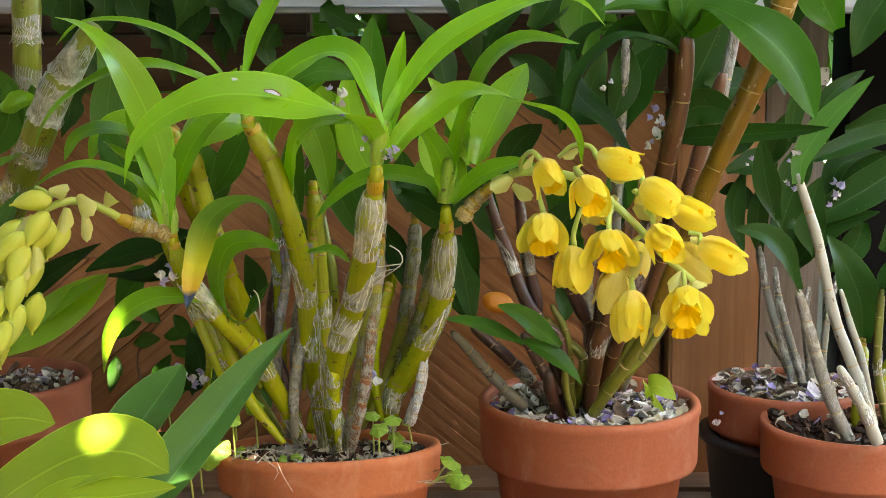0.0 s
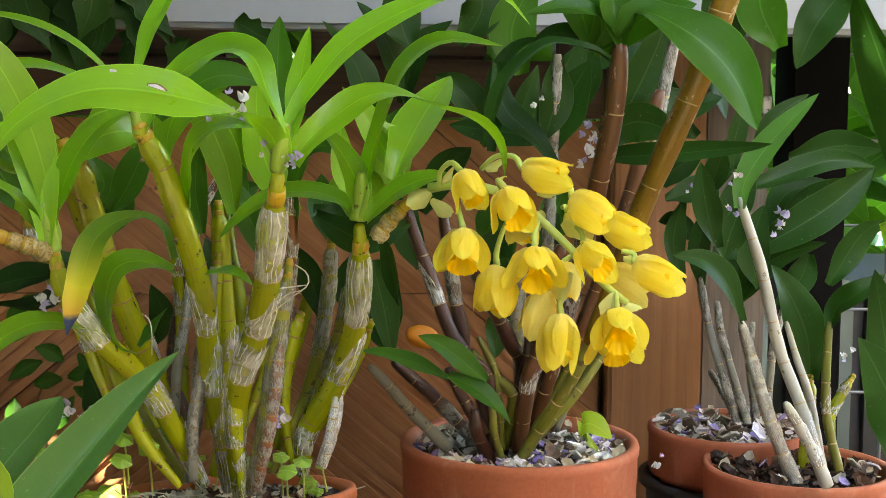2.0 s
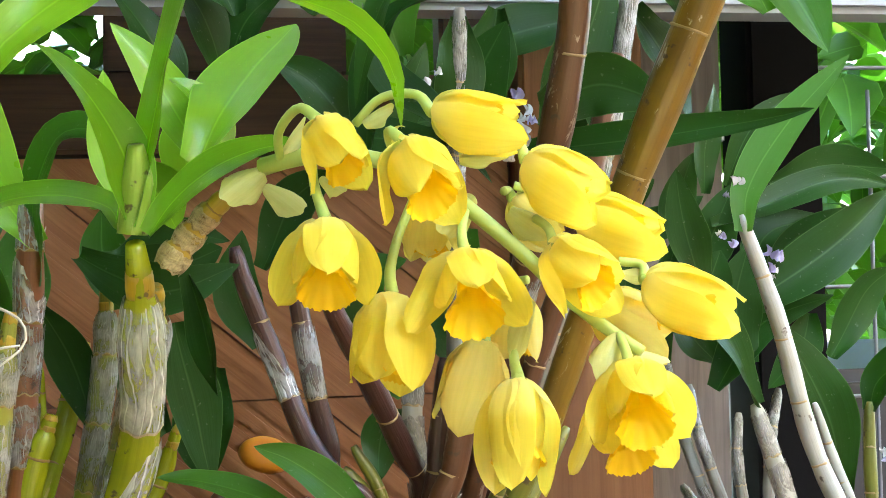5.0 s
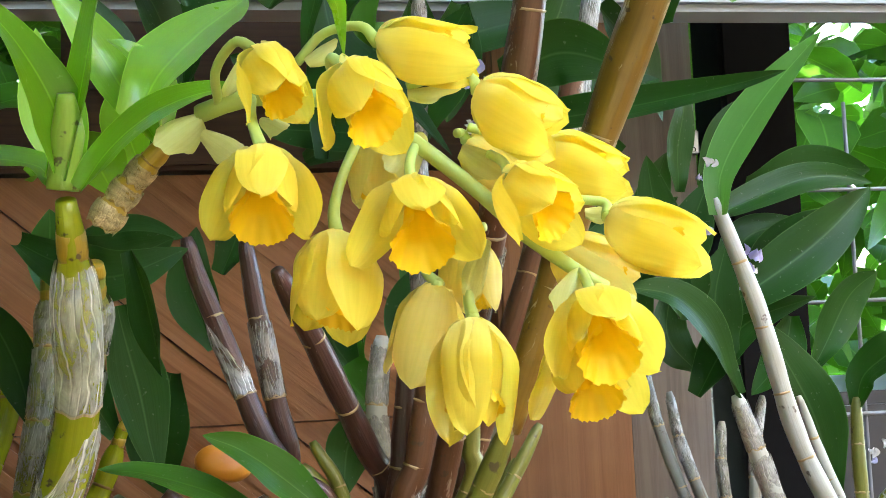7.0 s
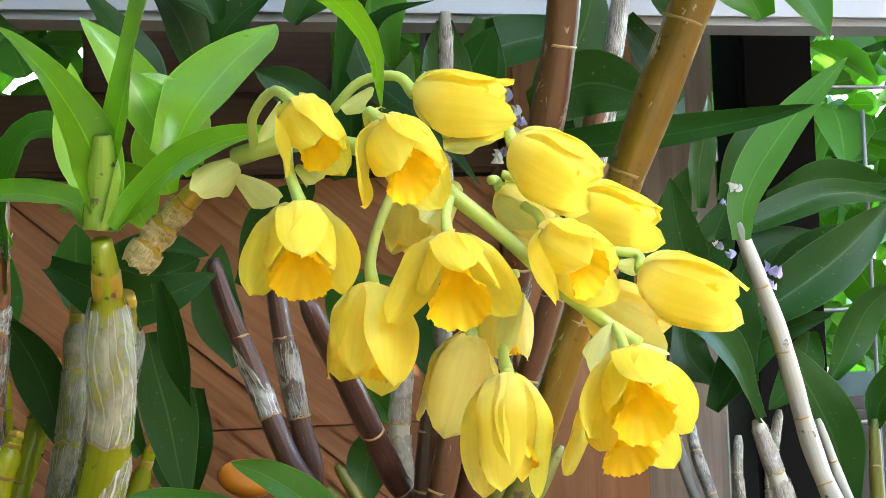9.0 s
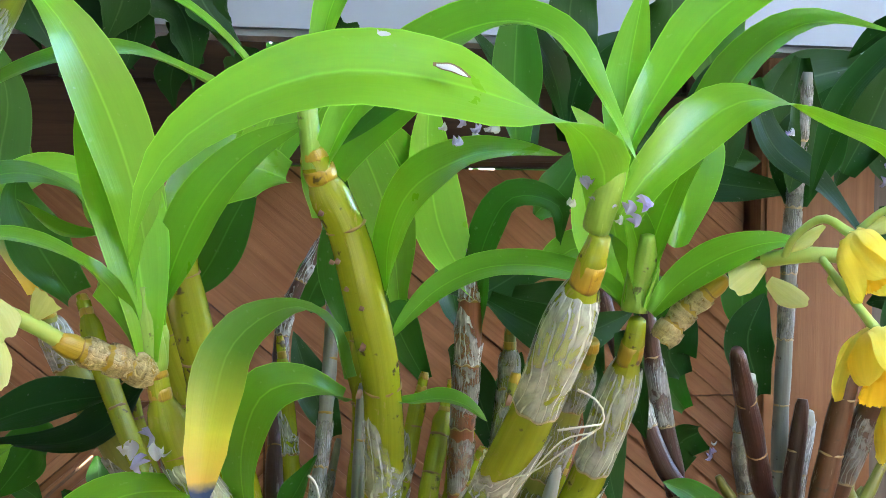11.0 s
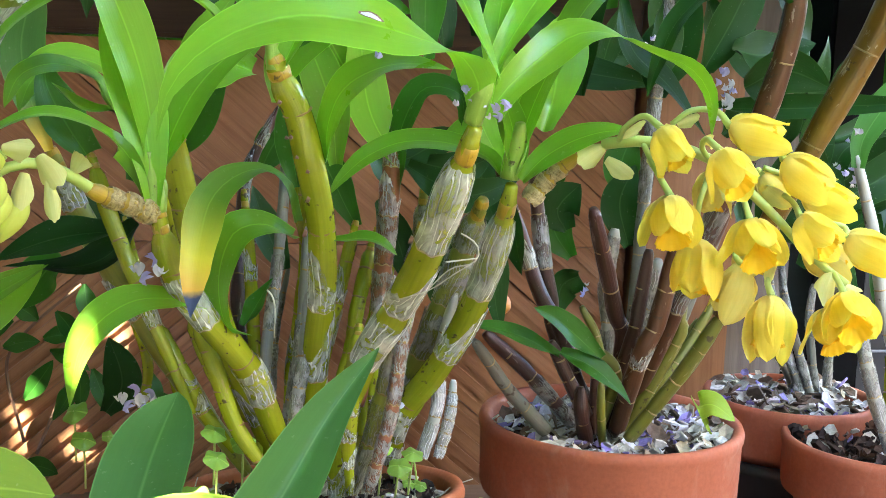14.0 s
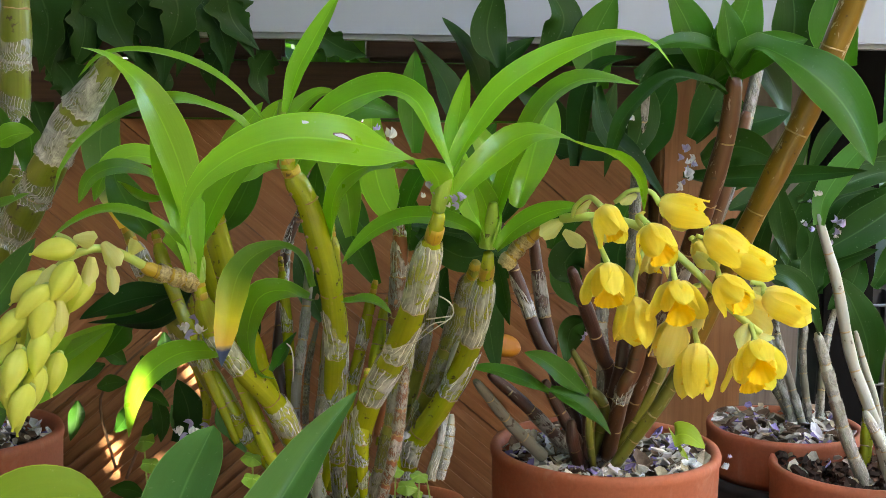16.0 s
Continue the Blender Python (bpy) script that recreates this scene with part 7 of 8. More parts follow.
cane(grey, [(0.2891, 0.9450, 0.1000), (0.2810, 0.9550, 0.1338), (0.2683, 0.9650, 0.1803), (0.2649, 0.9700, 0.2078)], 0.0032, 0.0028, CANE_GREY, 5, ((0.05, 0.5, SHEATH_GREY), (0.55, 0.95, SHEATH_GREY), ), ring=RING_PALE)
cane(grey, [(0.2981, 0.9600, 0.0961), (0.2930, 0.9650, 0.1357), (0.2907, 0.9700, 0.1673), (0.2944, 0.9750, 0.1910)], 0.0032, 0.0028, CANE_GREY, 5, ((0.05, 0.5, SHEATH_GREY), (0.55, 0.95, SHEATH_GREY), ), ring=RING_PALE)
cane(grey, [(0.2989, 0.9500, 0.0987), (0.3030, 0.9600, 0.1327), (0.3092, 0.9700, 0.1714), (0.3198, 0.9800, 0.2026)], 0.0032, 0.0028, CANE_GREY, 5, ((0.05, 0.5, SHEATH_GREY), (0.55, 0.95, SHEATH_GREY), ), ring=RING_PALE)
cane(grey, [(0.2873, 0.9650, 0.0949), (0.2797, 0.9700, 0.1224), (0.2630, 0.9800, 0.1533)], 0.0032, 0.0028, CANE_GREY, 5, ((0.05, 0.5, SHEATH_GREY), (0.55, 0.95, SHEATH_GREY), ), ring=RING_PALE)
leaf(grey, [(0.2536, 0.9750, 0.2193), (0.2553, 0.9700, 0.2559), (0.2630, 0.9650, 0.2920)], 0.0183, (0.2, -1, 0.1), LEAF_SHADE, fold=0.2)
leaf(grey, [(0.2520, 0.9800, 0.2511), (0.2352, 0.9800, 0.2671), (0.2209, 0.9800, 0.2670)], 0.0185, (0.2, -0.7, 0.6), LEAF_SHADE, fold=0.2)

# ---- the stout orchid ----
stout = thing("orchid", (-0.342, 0.920, 0.117), "stout dendrobium with thick grey-sheathed canes", "orchid", "orchids")
stout_cane(stout, [(-0.3520, 0.9050, 0.1250), (-0.3450, 0.8750, 0.1750), (-0.3250, 0.8350, 0.2250), (-0.2961, 0.7850, 0.2527), (-0.2649, 0.7520, 0.2833), (-0.2467, 0.7350, 0.3100), (-0.2330, 0.7220, 0.3322), (-0.2223, 0.7140, 0.3505), (-0.2090, 0.7060, 0.3668), (-0.1963, 0.7000, 0.3843)], 0.0104, 0.0090, 12, range(4, 12), range(10, 12))
stout_cane(stout, [(-0.3490, 0.9100, 0.1250), (-0.3180, 0.8700, 0.2113), (-0.2901, 0.8400, 0.2867), (-0.2807, 0.8320, 0.3146), (-0.2774, 0.8260, 0.3461), (-0.2745, 0.8200, 0.3768), (-0.2732, 0.8200, 0.4138), (-0.2730, 0.8200, 0.4470)], 0.0085, 0.0092, 11, (6, 7, 8, 9), (7,))
leaf(stout, [(-0.2745, 0.7000, 0.2431), (-0.2553, 0.6900, 0.2622), (-0.2417, 0.6800, 0.2804), (-0.2332, 0.6750, 0.2931)], 0.0192, (-0.3, -0.9, 0.2), LEAF_BLUE, fold=0.2)
leaf(stout, [(-0.3341, 0.8000, 0.1383), (-0.2797, 0.7700, 0.1870), (-0.2398, 0.7500, 0.2145), (-0.2041, 0.7380, 0.2379)], 0.0330, (-0.1, -0.6, 0.8), LEAF, fold=0.15, peak=0.4)
leaf(stout, [(-0.2808, 0.7400, 0.2989), (-0.2617, 0.7300, 0.3046), (-0.2458, 0.7200, 0.3118)], 0.0110, (0, -0.6, 0.8), LEAF, fold=0.3)
leaf(stout, [(-0.2636, 0.8000, 0.3184), (-0.2618, 0.8000, 0.3354), (-0.2662, 0.8000, 0.3519)], 0.0213, (0.2, -1, 0.1), LEAF_MID, fold=0.2)
leaf(stout, [(-0.2789, 0.7800, 0.3350), (-0.2674, 0.7800, 0.3408), (-0.2557, 0.7800, 0.3426)], 0.0173, (0, -0.7, 0.6), LEAF, fold=0.2)
leaf(stout, [(-0.2967, 0.8000, 0.3627), (-0.2829, 0.8000, 0.3446), (-0.2729, 0.8000, 0.3228)], 0.0219, (0.2, -0.9, 0.3), LEAF_MID, fold=0.2)
leaf(stout, [(-0.3032, 0.8000, 0.3044), (-0.2895, 0.8000, 0.3228), (-0.2806, 0.8000, 0.3555)], 0.0220, (0.2, -0.9, 0.3), LEAF_MID, fold=0.2)
leaf(stout, [(-0.2636, 0.6600, 0.1989), (-0.2547, 0.6600, 0.2037), (-0.2457, 0.6600, 0.2086)], 0.0189, (0, -0.8, 0.5), LEAF_BLUE, fold=0.2)
leaf(stout, [(-0.3412, 0.8600, 0.1556), (-0.2906, 0.8600, 0.2048), (-0.2411, 0.8600, 0.2412)], 0.0361, (0, -0.8, 0.5), LEAF_SHADE, fold=0.2)

# ---- the broad-leaved plant in front ----
broad = thing("orchid", (-0.275, 0.555, 0.092), "low orchid with broad channelled fleshy leaves", "orchid", "orchids")
leaf(broad, [(-0.1879, 0.5400, 0.1325), (-0.1378, 0.5400, 0.1595), (-0.1153, 0.5600, 0.1841), (-0.0948, 0.5850, 0.2099), (-0.0749, 0.6010, 0.2314)], 0.0247, (0.1, -0.65, 0.75), LEAF_BLUE, fold=0.8, peak=0.5, base=0.4)
leaf(broad, [(-0.1914, 0.5500, 0.1285), (-0.1642, 0.5700, 0.1573), (-0.1587, 0.6100, 0.1738), (-0.1534, 0.6450, 0.1840), (-0.1460, 0.6720, 0.1968)], 0.0324, (-0.1, -0.6, 0.8), LEAF_BLUE, fold=0.35, peak=0.6, blunt=3)
leaf(broad, [(-0.2069, 0.5100, 0.1446), (-0.1897, 0.5000, 0.1736), (-0.1546, 0.4900, 0.1977), (-0.1285, 0.4800, 0.2043), (-0.1083, 0.4700, 0.1986)], 0.0386, (0, -0.55, 0.8), LEAF_LIME, fold=0.1, peak=0.55, base=0.5, blunt=3, wave=0.06)
leaf(broad, [(-0.2526, 0.5600, 0.1524), (-0.2240, 0.5600, 0.1882), (-0.2024, 0.5600, 0.1964), (-0.1818, 0.5600, 0.1937)], 0.0319, (0, -0.7, 0.6), LEAF_LIME, fold=0.15, peak=0.5, blunt=3)
leaf(broad, [(-0.1853, 0.4800, 0.1615), (-0.1535, 0.4700, 0.1865), (-0.1296, 0.4650, 0.1905), (-0.1035, 0.4600, 0.1963)], 0.0179, (0, -0.6, 0.8), LEAF_LIME, fold=0.2, blunt=3)

# ---- vine, weeds and small things ----
def vine_leaf(pts, w, hint, mat, **kw):
    """A hanging leaf cut into lobes."""
    kw.pop("peak", 0)
    k = math.sin(len(bpy.data.objects))
    return leaf(vine, pts, w * 1.25, hint, mat, shape=((0, 0.05), (0.10, 0.85), (0.20, 0.62), (0.30 + 0.03 * k, 1), (0.44, 0.52), (0.56 + 0.04 * k, 0.66), (0.74, 0.40), (1, 0)), **kw)


vine = thing('climbing_vine', (-0.30, 1.02, 0.42), "dark lobed vine leaves hanging over the rail", "vine")
vine_leaf([(-0.2055, 0.9420, 0.4405), (-0.1980, 0.9380, 0.4069), (-0.2007, 0.9340, 0.3682)], 0.0314, (0.1, -1, 0.15), LEAF_SHADE, fold=0.15, wave=0.12, peak=0.35)
vine_leaf([(-0.1801, 0.9420, 0.4364), (-0.1652, 0.9380, 0.4069), (-0.1564, 0.9340, 0.3745)], 0.0263, (0.1, -1, 0.15), LEAF_SHADE, fold=0.15, wave=0.12, peak=0.35)
vine_leaf([(-0.1851, 0.9460, 0.4409), (-0.1850, 0.9460, 0.4116), (-0.1923, 0.9420, 0.3776)], 0.0257, (0.1, -1, 0.15), LEAF_SHADE, fold=0.15, wave=0.12, peak=0.35)
vine_leaf([(-0.2426, 0.9460, 0.4409), (-0.2362, 0.9460, 0.4158), (-0.2283, 0.9420, 0.3912)], 0.0256, (0.1, -1, 0.15), LEAF_SHADE, fold=0.15, wave=0.12, peak=0.35)
vine_leaf([(-0.2705, 0.9460, 0.4368), (-0.2790, 0.9420, 0.4071), (-0.2925, 0.9420, 0.3903)], 0.0342, (0.1, -1, 0.15), LEAF_SHADE, fold=0.15, wave=0.12, peak=0.35)
vine_leaf([(-0.1541, 0.9380, 0.4319), (-0.1440, 0.9380, 0.4069), (-0.1365, 0.9340, 0.3900)], 0.0170, (0.1, -1, 0.15), LEAF_SHADE, fold=0.15, wave=0.12, peak=0.35)
vine_leaf([(-0.2201, 0.9500, 0.4413), (-0.2250, 0.9500, 0.4203), (-0.2185, 0.9460, 0.3947)], 0.0257, (0.1, -1, 0.15), LEAF_SHADE, fold=0.15, wave=0.12, peak=0.35)
vine_leaf([(-0.2997, 0.9300, 0.4312), (-0.2881, 0.9300, 0.4064), (-0.2766, 0.9300, 0.3773)], 0.0295, (0.1, -1, 0.15), LEAF_SHADE, fold=0.15, wave=0.12, peak=0.35)
vine_leaf([(-0.2536, 0.9380, 0.4319), (-0.2525, 0.9380, 0.4027), (-0.2640, 0.9380, 0.3775)], 0.0238, (0.1, -1, 0.15), LEAF_SHADE, fold=0.15, wave=0.12, peak=0.35)
vine_leaf([(-0.2738, 0.9380, 0.3870), (-0.2588, 0.9380, 0.3715), (-0.2556, 0.9380, 0.3400)], 0.0277, (0.1, -1, 0.15), LEAF_SHADE, fold=0.15, wave=0.12, peak=0.35)
vine_leaf([(-0.2907, 0.9420, 0.3593), (-0.2855, 0.9420, 0.3356), (-0.2920, 0.9420, 0.3117)], 0.0279, (0.1, -1, 0.15), LEAF_SHADE, fold=0.15, wave=0.12, peak=0.35)
vine_leaf([(-0.2634, 0.9460, 0.4070), (-0.2709, 0.9420, 0.3832), (-0.2676, 0.9420, 0.3557)], 0.0278, (0.1, -1, 0.15), LEAF_SHADE, fold=0.15, wave=0.12, peak=0.35)
vine_leaf([(-0.1577, 0.9500, 0.4093), (-0.1699, 0.9500, 0.3851), (-0.1661, 0.9500, 0.3650)], 0.0243, (0.1, -1, 0.15), LEAF_SHADE, fold=0.15, wave=0.12, peak=0.35)
vine_leaf([(-0.0934, 0.9500, 0.4105), (-0.0771, 0.9500, 0.3988), (-0.0567, 0.9500, 0.3951)], 0.0188, (0.1, -1, 0.15), LEAF_SHADE, fold=0.15, wave=0.12, peak=0.35)
vine_leaf([(-0.2212, 0.9500, 0.4001), (-0.2018, 0.9500, 0.3806), (-0.2061, 0.9500, 0.3524)], 0.0266, (0.1, -1, 0.15), LEAF_SHADE, fold=0.15, wave=0.12, peak=0.35)
vine_leaf([(-0.1257, 0.9500, 0.3979), (-0.1338, 0.9500, 0.3776), (-0.1258, 0.9500, 0.3575)], 0.0204, (0.1, -1, 0.15), LEAF_SHADE, fold=0.15, wave=0.12, peak=0.35)

weed = thing("creeping_weed", (-0.22, 1.05, 0.031), "creeping weed with small dark pointed leaves", "weed")
leaf(weed, [(-0.2717, 1.0600, 0.1259), (-0.2588, 1.0550, 0.1310), (-0.2460, 1.0500, 0.1326)], 0.0153, (0, -0.85, 0.5), LEAF_DEEP, fold=0.2, base=0.15)
leaf(weed, [(-0.2883, 1.0600, 0.1151), (-0.2904, 1.0550, 0.1011), (-0.2925, 1.0500, 0.0837)], 0.0153, (0, -0.85, 0.5), LEAF_DEEP, fold=0.2, base=0.15)
leaf(weed, [(-0.2578, 1.0600, 0.0885), (-0.2474, 1.0550, 0.1057), (-0.2372, 1.0500, 0.1193)], 0.0154, (0, -0.85, 0.5), LEAF_DEEP, fold=0.2, base=0.15)
leaf(weed, [(-0.2447, 1.0600, 0.1324), (-0.2279, 1.0550, 0.1351), (-0.2111, 1.0500, 0.1344)], 0.0154, (0, -0.85, 0.5), LEAF_DEEP, fold=0.2, base=0.15)
leaf(weed, [(-0.2407, 1.0600, 0.1236), (-0.2266, 1.0550, 0.1193), (-0.2126, 1.0500, 0.1115)], 0.0154, (0, -0.85, 0.5), LEAF_DEEP, fold=0.2, base=0.15)
leaf(weed, [(-0.2172, 1.0600, 0.1715), (-0.2155, 1.0550, 0.1601), (-0.2137, 1.0500, 0.1453)], 0.0153, (0, -0.85, 0.5), LEAF_DEEP, fold=0.2, base=0.15)
leaf(weed, [(-0.2361, 1.0600, 0.1520), (-0.2276, 1.0550, 0.1420), (-0.2191, 1.0500, 0.1286)], 0.0154, (0, -0.85, 0.5), LEAF_DEEP, fold=0.2, base=0.15)
leaf(weed, [(-0.2261, 1.0600, 0.1191), (-0.2230, 1.0550, 0.1020), (-0.2199, 1.0500, 0.0815)], 0.0155, (0, -0.85, 0.5), LEAF_DEEP, fold=0.2, base=0.15)
leaf(weed, [(-0.2115, 1.0600, 0.1102), (-0.2043, 1.0550, 0.0959), (-0.1971, 1.0500, 0.0781)], 0.0155, (0, -0.85, 0.5), LEAF_DEEP, fold=0.2, base=0.15)
leaf(weed, [(-0.2070, 1.0600, 0.1454), (-0.2120, 1.0550, 0.1368), (-0.2170, 1.0500, 0.1249)], 0.0154, (0, -0.85, 0.5), LEAF_DEEP, fold=0.2, base=0.15)
leaf(weed, [(-0.2487, 1.0600, 0.1455), (-0.2585, 1.0550, 0.1538), (-0.2683, 1.0500, 0.1587)], 0.0153, (0, -0.85, 0.5), LEAF_DEEP, fold=0.2, base=0.15)
leaf(weed, [(-0.2652, 1.0600, 0.1455), (-0.2778, 1.0550, 0.1399), (-0.2903, 1.0500, 0.1309)], 0.0152, (0, -0.85, 0.5), LEAF_DEEP, fold=0.2, base=0.15)
leaf(weed, [(-0.2221, 1.0600, 0.1014), (-0.2298, 1.0550, 0.0902), (-0.2375, 1.0500, 0.0755)], 0.0155, (0, -0.85, 0.5), LEAF_DEEP, fold=0.2, base=0.15)
leaf(weed, [(-0.2627, 1.0600, 0.0395), (-0.2484, 1.0550, 0.0398), (-0.2342, 1.0500, 0.0364)], 0.0155, (0, -0.85, 0.5), LEAF_DEEP, fold=0.2, base=0.15)
leaf(weed, [(-0.1734, 1.0600, 0.1099), (-0.1676, 1.0550, 0.0984), (-0.1618, 1.0500, 0.0834)], 0.0156, (0, -0.85, 0.5), LEAF_DEEP, fold=0.2, base=0.15)
leaf(weed, [(-0.1649, 1.0600, 0.0919), (-0.1577, 1.0550, 0.0833), (-0.1505, 1.0500, 0.0712)], 0.0157, (0, -0.85, 0.5), LEAF_DEEP, fold=0.2, base=0.15)
stalk(weed, [(-0.2583, 1.0600, 0.0574), (-0.2707, 1.0650, 0.1094), (-0.2578, 1.0650, 0.1357), (-0.2193, 1.0600, 0.1715)], 0.0013, 0.0009, TWIG, "stem")
stalk(weed, [(-0.2500, 1.0600, 0.0483), (-0.2290, 1.0650, 0.1002), (-0.2075, 1.0650, 0.1444)], 0.0013, 0.0009, TWIG, "stem")


def scrap(x, y, z, size, mat, label, category, turn=(60, 0, 0), seed=0, name="fallen_petal"):
    """A curled fallen petal or scrap."""
    rng = random.Random(seed)
    bm = bmesh.new()
    for k in range(2):
        rows = []
        for i in range(6):
            u = i / 5
            w = size * 0.4 * math.sin(math.pi * (0.1 + 0.85 * u))
            rows.append([Vector((s * w + k * size * 0.35, size * (u - 0.5) * (1 - 0.3 * k), size * (0.35 * s * s + 0.3 * math.sin(u * 3 + k)))) for s in (-1, -0.5, 0, 0.5, 1)])
        grid(bm, rows)
    ob = part(name, bm, mat)
    ob.matrix_basis = pose(x, y, z, *turn)
    return tagged(ob, label, category, "fallen petals")


def clover(x, y, z, size, lean, seed):
    """A weed leaf of rounded lobes on a thin stalk."""
    rng = random.Random(seed)
    c = thing("clover", (x, y, z), "small round-lobed weed growing at the pot rim", "weed", "clover weeds")
    top = Vector((lean[0], lean[1], lean[2]))
    bm = bmesh.new()
    pts, ln = spline([Vector((0, 0, 0)), top * 0.5 + Vector((0, 0, size * 0.3)), top], 8)
    tube(bm, pts, [0.0006] * 9, 5, True, ln)
    part("stalk", bm, STALK, c)
    turn = Euler([rng.uniform(0.3, 1.0), rng.uniform(-0.4, 0.4), rng.uniform(-0.6, 0.6)]).to_matrix()
    bm = bmesh.new()
    rows = []
    for i in range(5):
        r = size * i / 4
        rows.append([top + turn @ Vector((r * (1 + 0.09 * math.cos(5 * a)) * math.cos(a), r * (1 + 0.09 * math.cos(5 * a)) * math.sin(a), -0.3 * size * (i / 4) ** 2 + 0.04 * size * math.cos(5 * a) * i / 4))
                     for a in [2 * math.pi * k / 30 for k in range(31)]])
    grid(bm, rows)
    part("leaf", bm, CLOVER, c)
    return c


rng = random.Random(12)
for k in range(34):
    a = rng.uniform(-2.9, -0.1) if k % 3 else rng.uniform(0.0, 3.1)
    d = 0.068 * rng.uniform(0.5, 0.88)
    x, y = -0.072 + d * math.cos(a), 0.785 + d * math.sin(a)
    clover(x, y, 0.101 + 0.14 * (y - 0.783), rng.uniform(0.0025, 0.0055), (rng.uniform(-0.008, 0.008), rng.uniform(-0.006, 0.004), rng.uniform(0.008, 0.022)), k)
for x, y, z, lx, ly, lz, s in ((-0.006, 0.755, 0.100, 0.012, -0.004, 0.016, 0.0075), (-0.004, 0.760, 0.100, 0.015, -0.01, 0.004, 0.007), (-0.01, 0.75, 0.100, 0.016, -0.008, 0.010, 0.006),
                               (-0.128, 0.76, 0.100, -0.02, -0.01, 0.02, 0.009), (-0.125, 0.75, 0.100, -0.015, -0.012, 0.028, 0.0085), (-0.13, 0.77, 0.100, -0.03, 0.0, 0.012, 0.008)):
    clover(x, y, z, s, (lx, ly, lz), int(abs(x) * 9999))

bm = bmesh.new()
lathe(bm, [(0.0002, -0.0035), (0.010, -0.003), (0.0155, 0.0), (0.014, 0.004), (0.008, 0.0055), (0.0002, 0.006)], 32)
disc = part("dead_leaf", bm, CORK)
disc.matrix_basis = pose(0.041, 0.905, 0.190, 62, 14, 0) @ Matrix.Diagonal((0.8, 0.55, 0.8, 1))
tagged(disc, "orange-yellow curled dead leaf caught behind the canes", "dead leaf")
def petal_clump(i, x, y, z, s, m):
    """Three curled petals caught together; m: violet or white first."""
    for k in range(3):
        white = (m + k // 2) % 2
        scrap(x + 0.3 * s * math.sin(i + 2.1 * k), y + 0.002 * k, z + 0.35 * s * math.cos(2 * i + 2.1 * k), s * (0.42 - 0.07 * k), WHITE_BIT if white else VIOLET,
              "small white curled fallen petal" if white else "pale violet curled fallen petal", "petal", (60 + 7 * i % 60 + 30 * k, 20 * (i % 3) - 20, (47 * i + 70 * k) % 180), 3 * i + k)


for i, row in enumerate((
    (-0.0402, 0.6370, 0.3201, 0.009, 0),
    (-0.0290, 0.6340, 0.3195, 0.011, 0),
    (-0.0305, 0.6340, 0.3156, 0.009, 0),
    (0.136, 0.800, 0.332, 0.013, 0),
    (0.139, 0.795, 0.323, 0.014, 1),
    (0.134, 0.795, 0.317, 0.013, 1),
    (0.141, 0.800, 0.328, 0.010, 1),
    (-0.059, 0.680, 0.347, 0.014, 1),
    (-0.060, 0.680, 0.339, 0.010, 0),
    (-0.164, 0.800, 0.157, 0.010, 1),
    (-0.048, 0.790, 0.157, 0.009, 0),
    (0.113, 0.850, 0.353, 0.010, 1),
    (0.240, 0.840, 0.304, 0.010, 1),
    (-0.072, 0.660, 0.339, 0.009, 0),
)):
    petal_clump(i, *row)
for i, row in enumerate((
    (-0.148, 0.700, 0.242, 0.009, 1),
    (0.243, 0.860, 0.283, 0.010, 0),
    (0.307, 0.950, 0.274, 0.016, 0),
    (0.303, 0.950, 0.265, 0.014, 0),
    (0.099, 0.900, 0.200, 0.010, 0),
    (0.339, 0.900, 0.178, 0.012, 1),
    (0.239, 0.950, 0.292, 0.010, 0),
    (0.076, 0.785, 0.132, 0.012, 1),
    (0.282, 0.830, 0.110, 0.009, 1),
    (0.270, 0.830, 0.108, 0.008, 1),
    (0.206, 0.895, 0.104, 0.012, 1),
)):
    petal_clump(13 + i, *row)

rng = random.Random(31)
for k in range(46):
    a = rng.uniform(-3.1, 0.0)
    d = 0.064 * rng.uniform(0.5, 0.95)
    x, y = -0.072 + d * math.cos(a), 0.785 + d * math.sin(a)
    z = 0.108 + 0.14 * (y - 0.783)
    pts = [(x, y, z)]
    q = rng.uniform(0, 6.28)
    for i in range(4):
        q += rng.uniform(-0.8, 0.8)
        x += 0.010 * math.cos(q) * rng.uniform(0.5, 1.3)
        y += 0.004 * math.sin(q)
        z += rng.uniform(-0.001, 0.004)
        pts.append((x, y, z))
    stalk(orchid, pts, 0.0005 * rng.uniform(0.6, 1.5), 0.0003, (ROOT, TWIG, TWIG)[k % 3], "dry_root", 5, 8)

for i, (x, y, z, s) in enumerate((
    (-0.1993, 0.8000, 0.1531, 0.0068),
    (-0.1936, 0.7900, 0.1416, 0.0060),
    (-0.1820, 0.7900, 0.1428, 0.0030),
    (-0.1301, 0.7400, 0.1594, 0.0060),
    (-0.0318, 0.7600, 0.1409, 0.0055),
    (-0.0454, 0.7700, 0.1410, 0.0050),
    (-0.0405, 0.7500, 0.1376, 0.0060),
    (-0.1168, 0.7400, 0.1542, 0.0058),
    (-0.1291, 0.7300, 0.1498, 0.0060),
    (-0.1495, 0.7000, 0.1272, 0.0060),
    (-0.1463, 0.7100, 0.1345, 0.0050),
)):
    clover(x, y + 0.012, z - 0.03, s, (0, -0.012, 0.03), 300 + i)
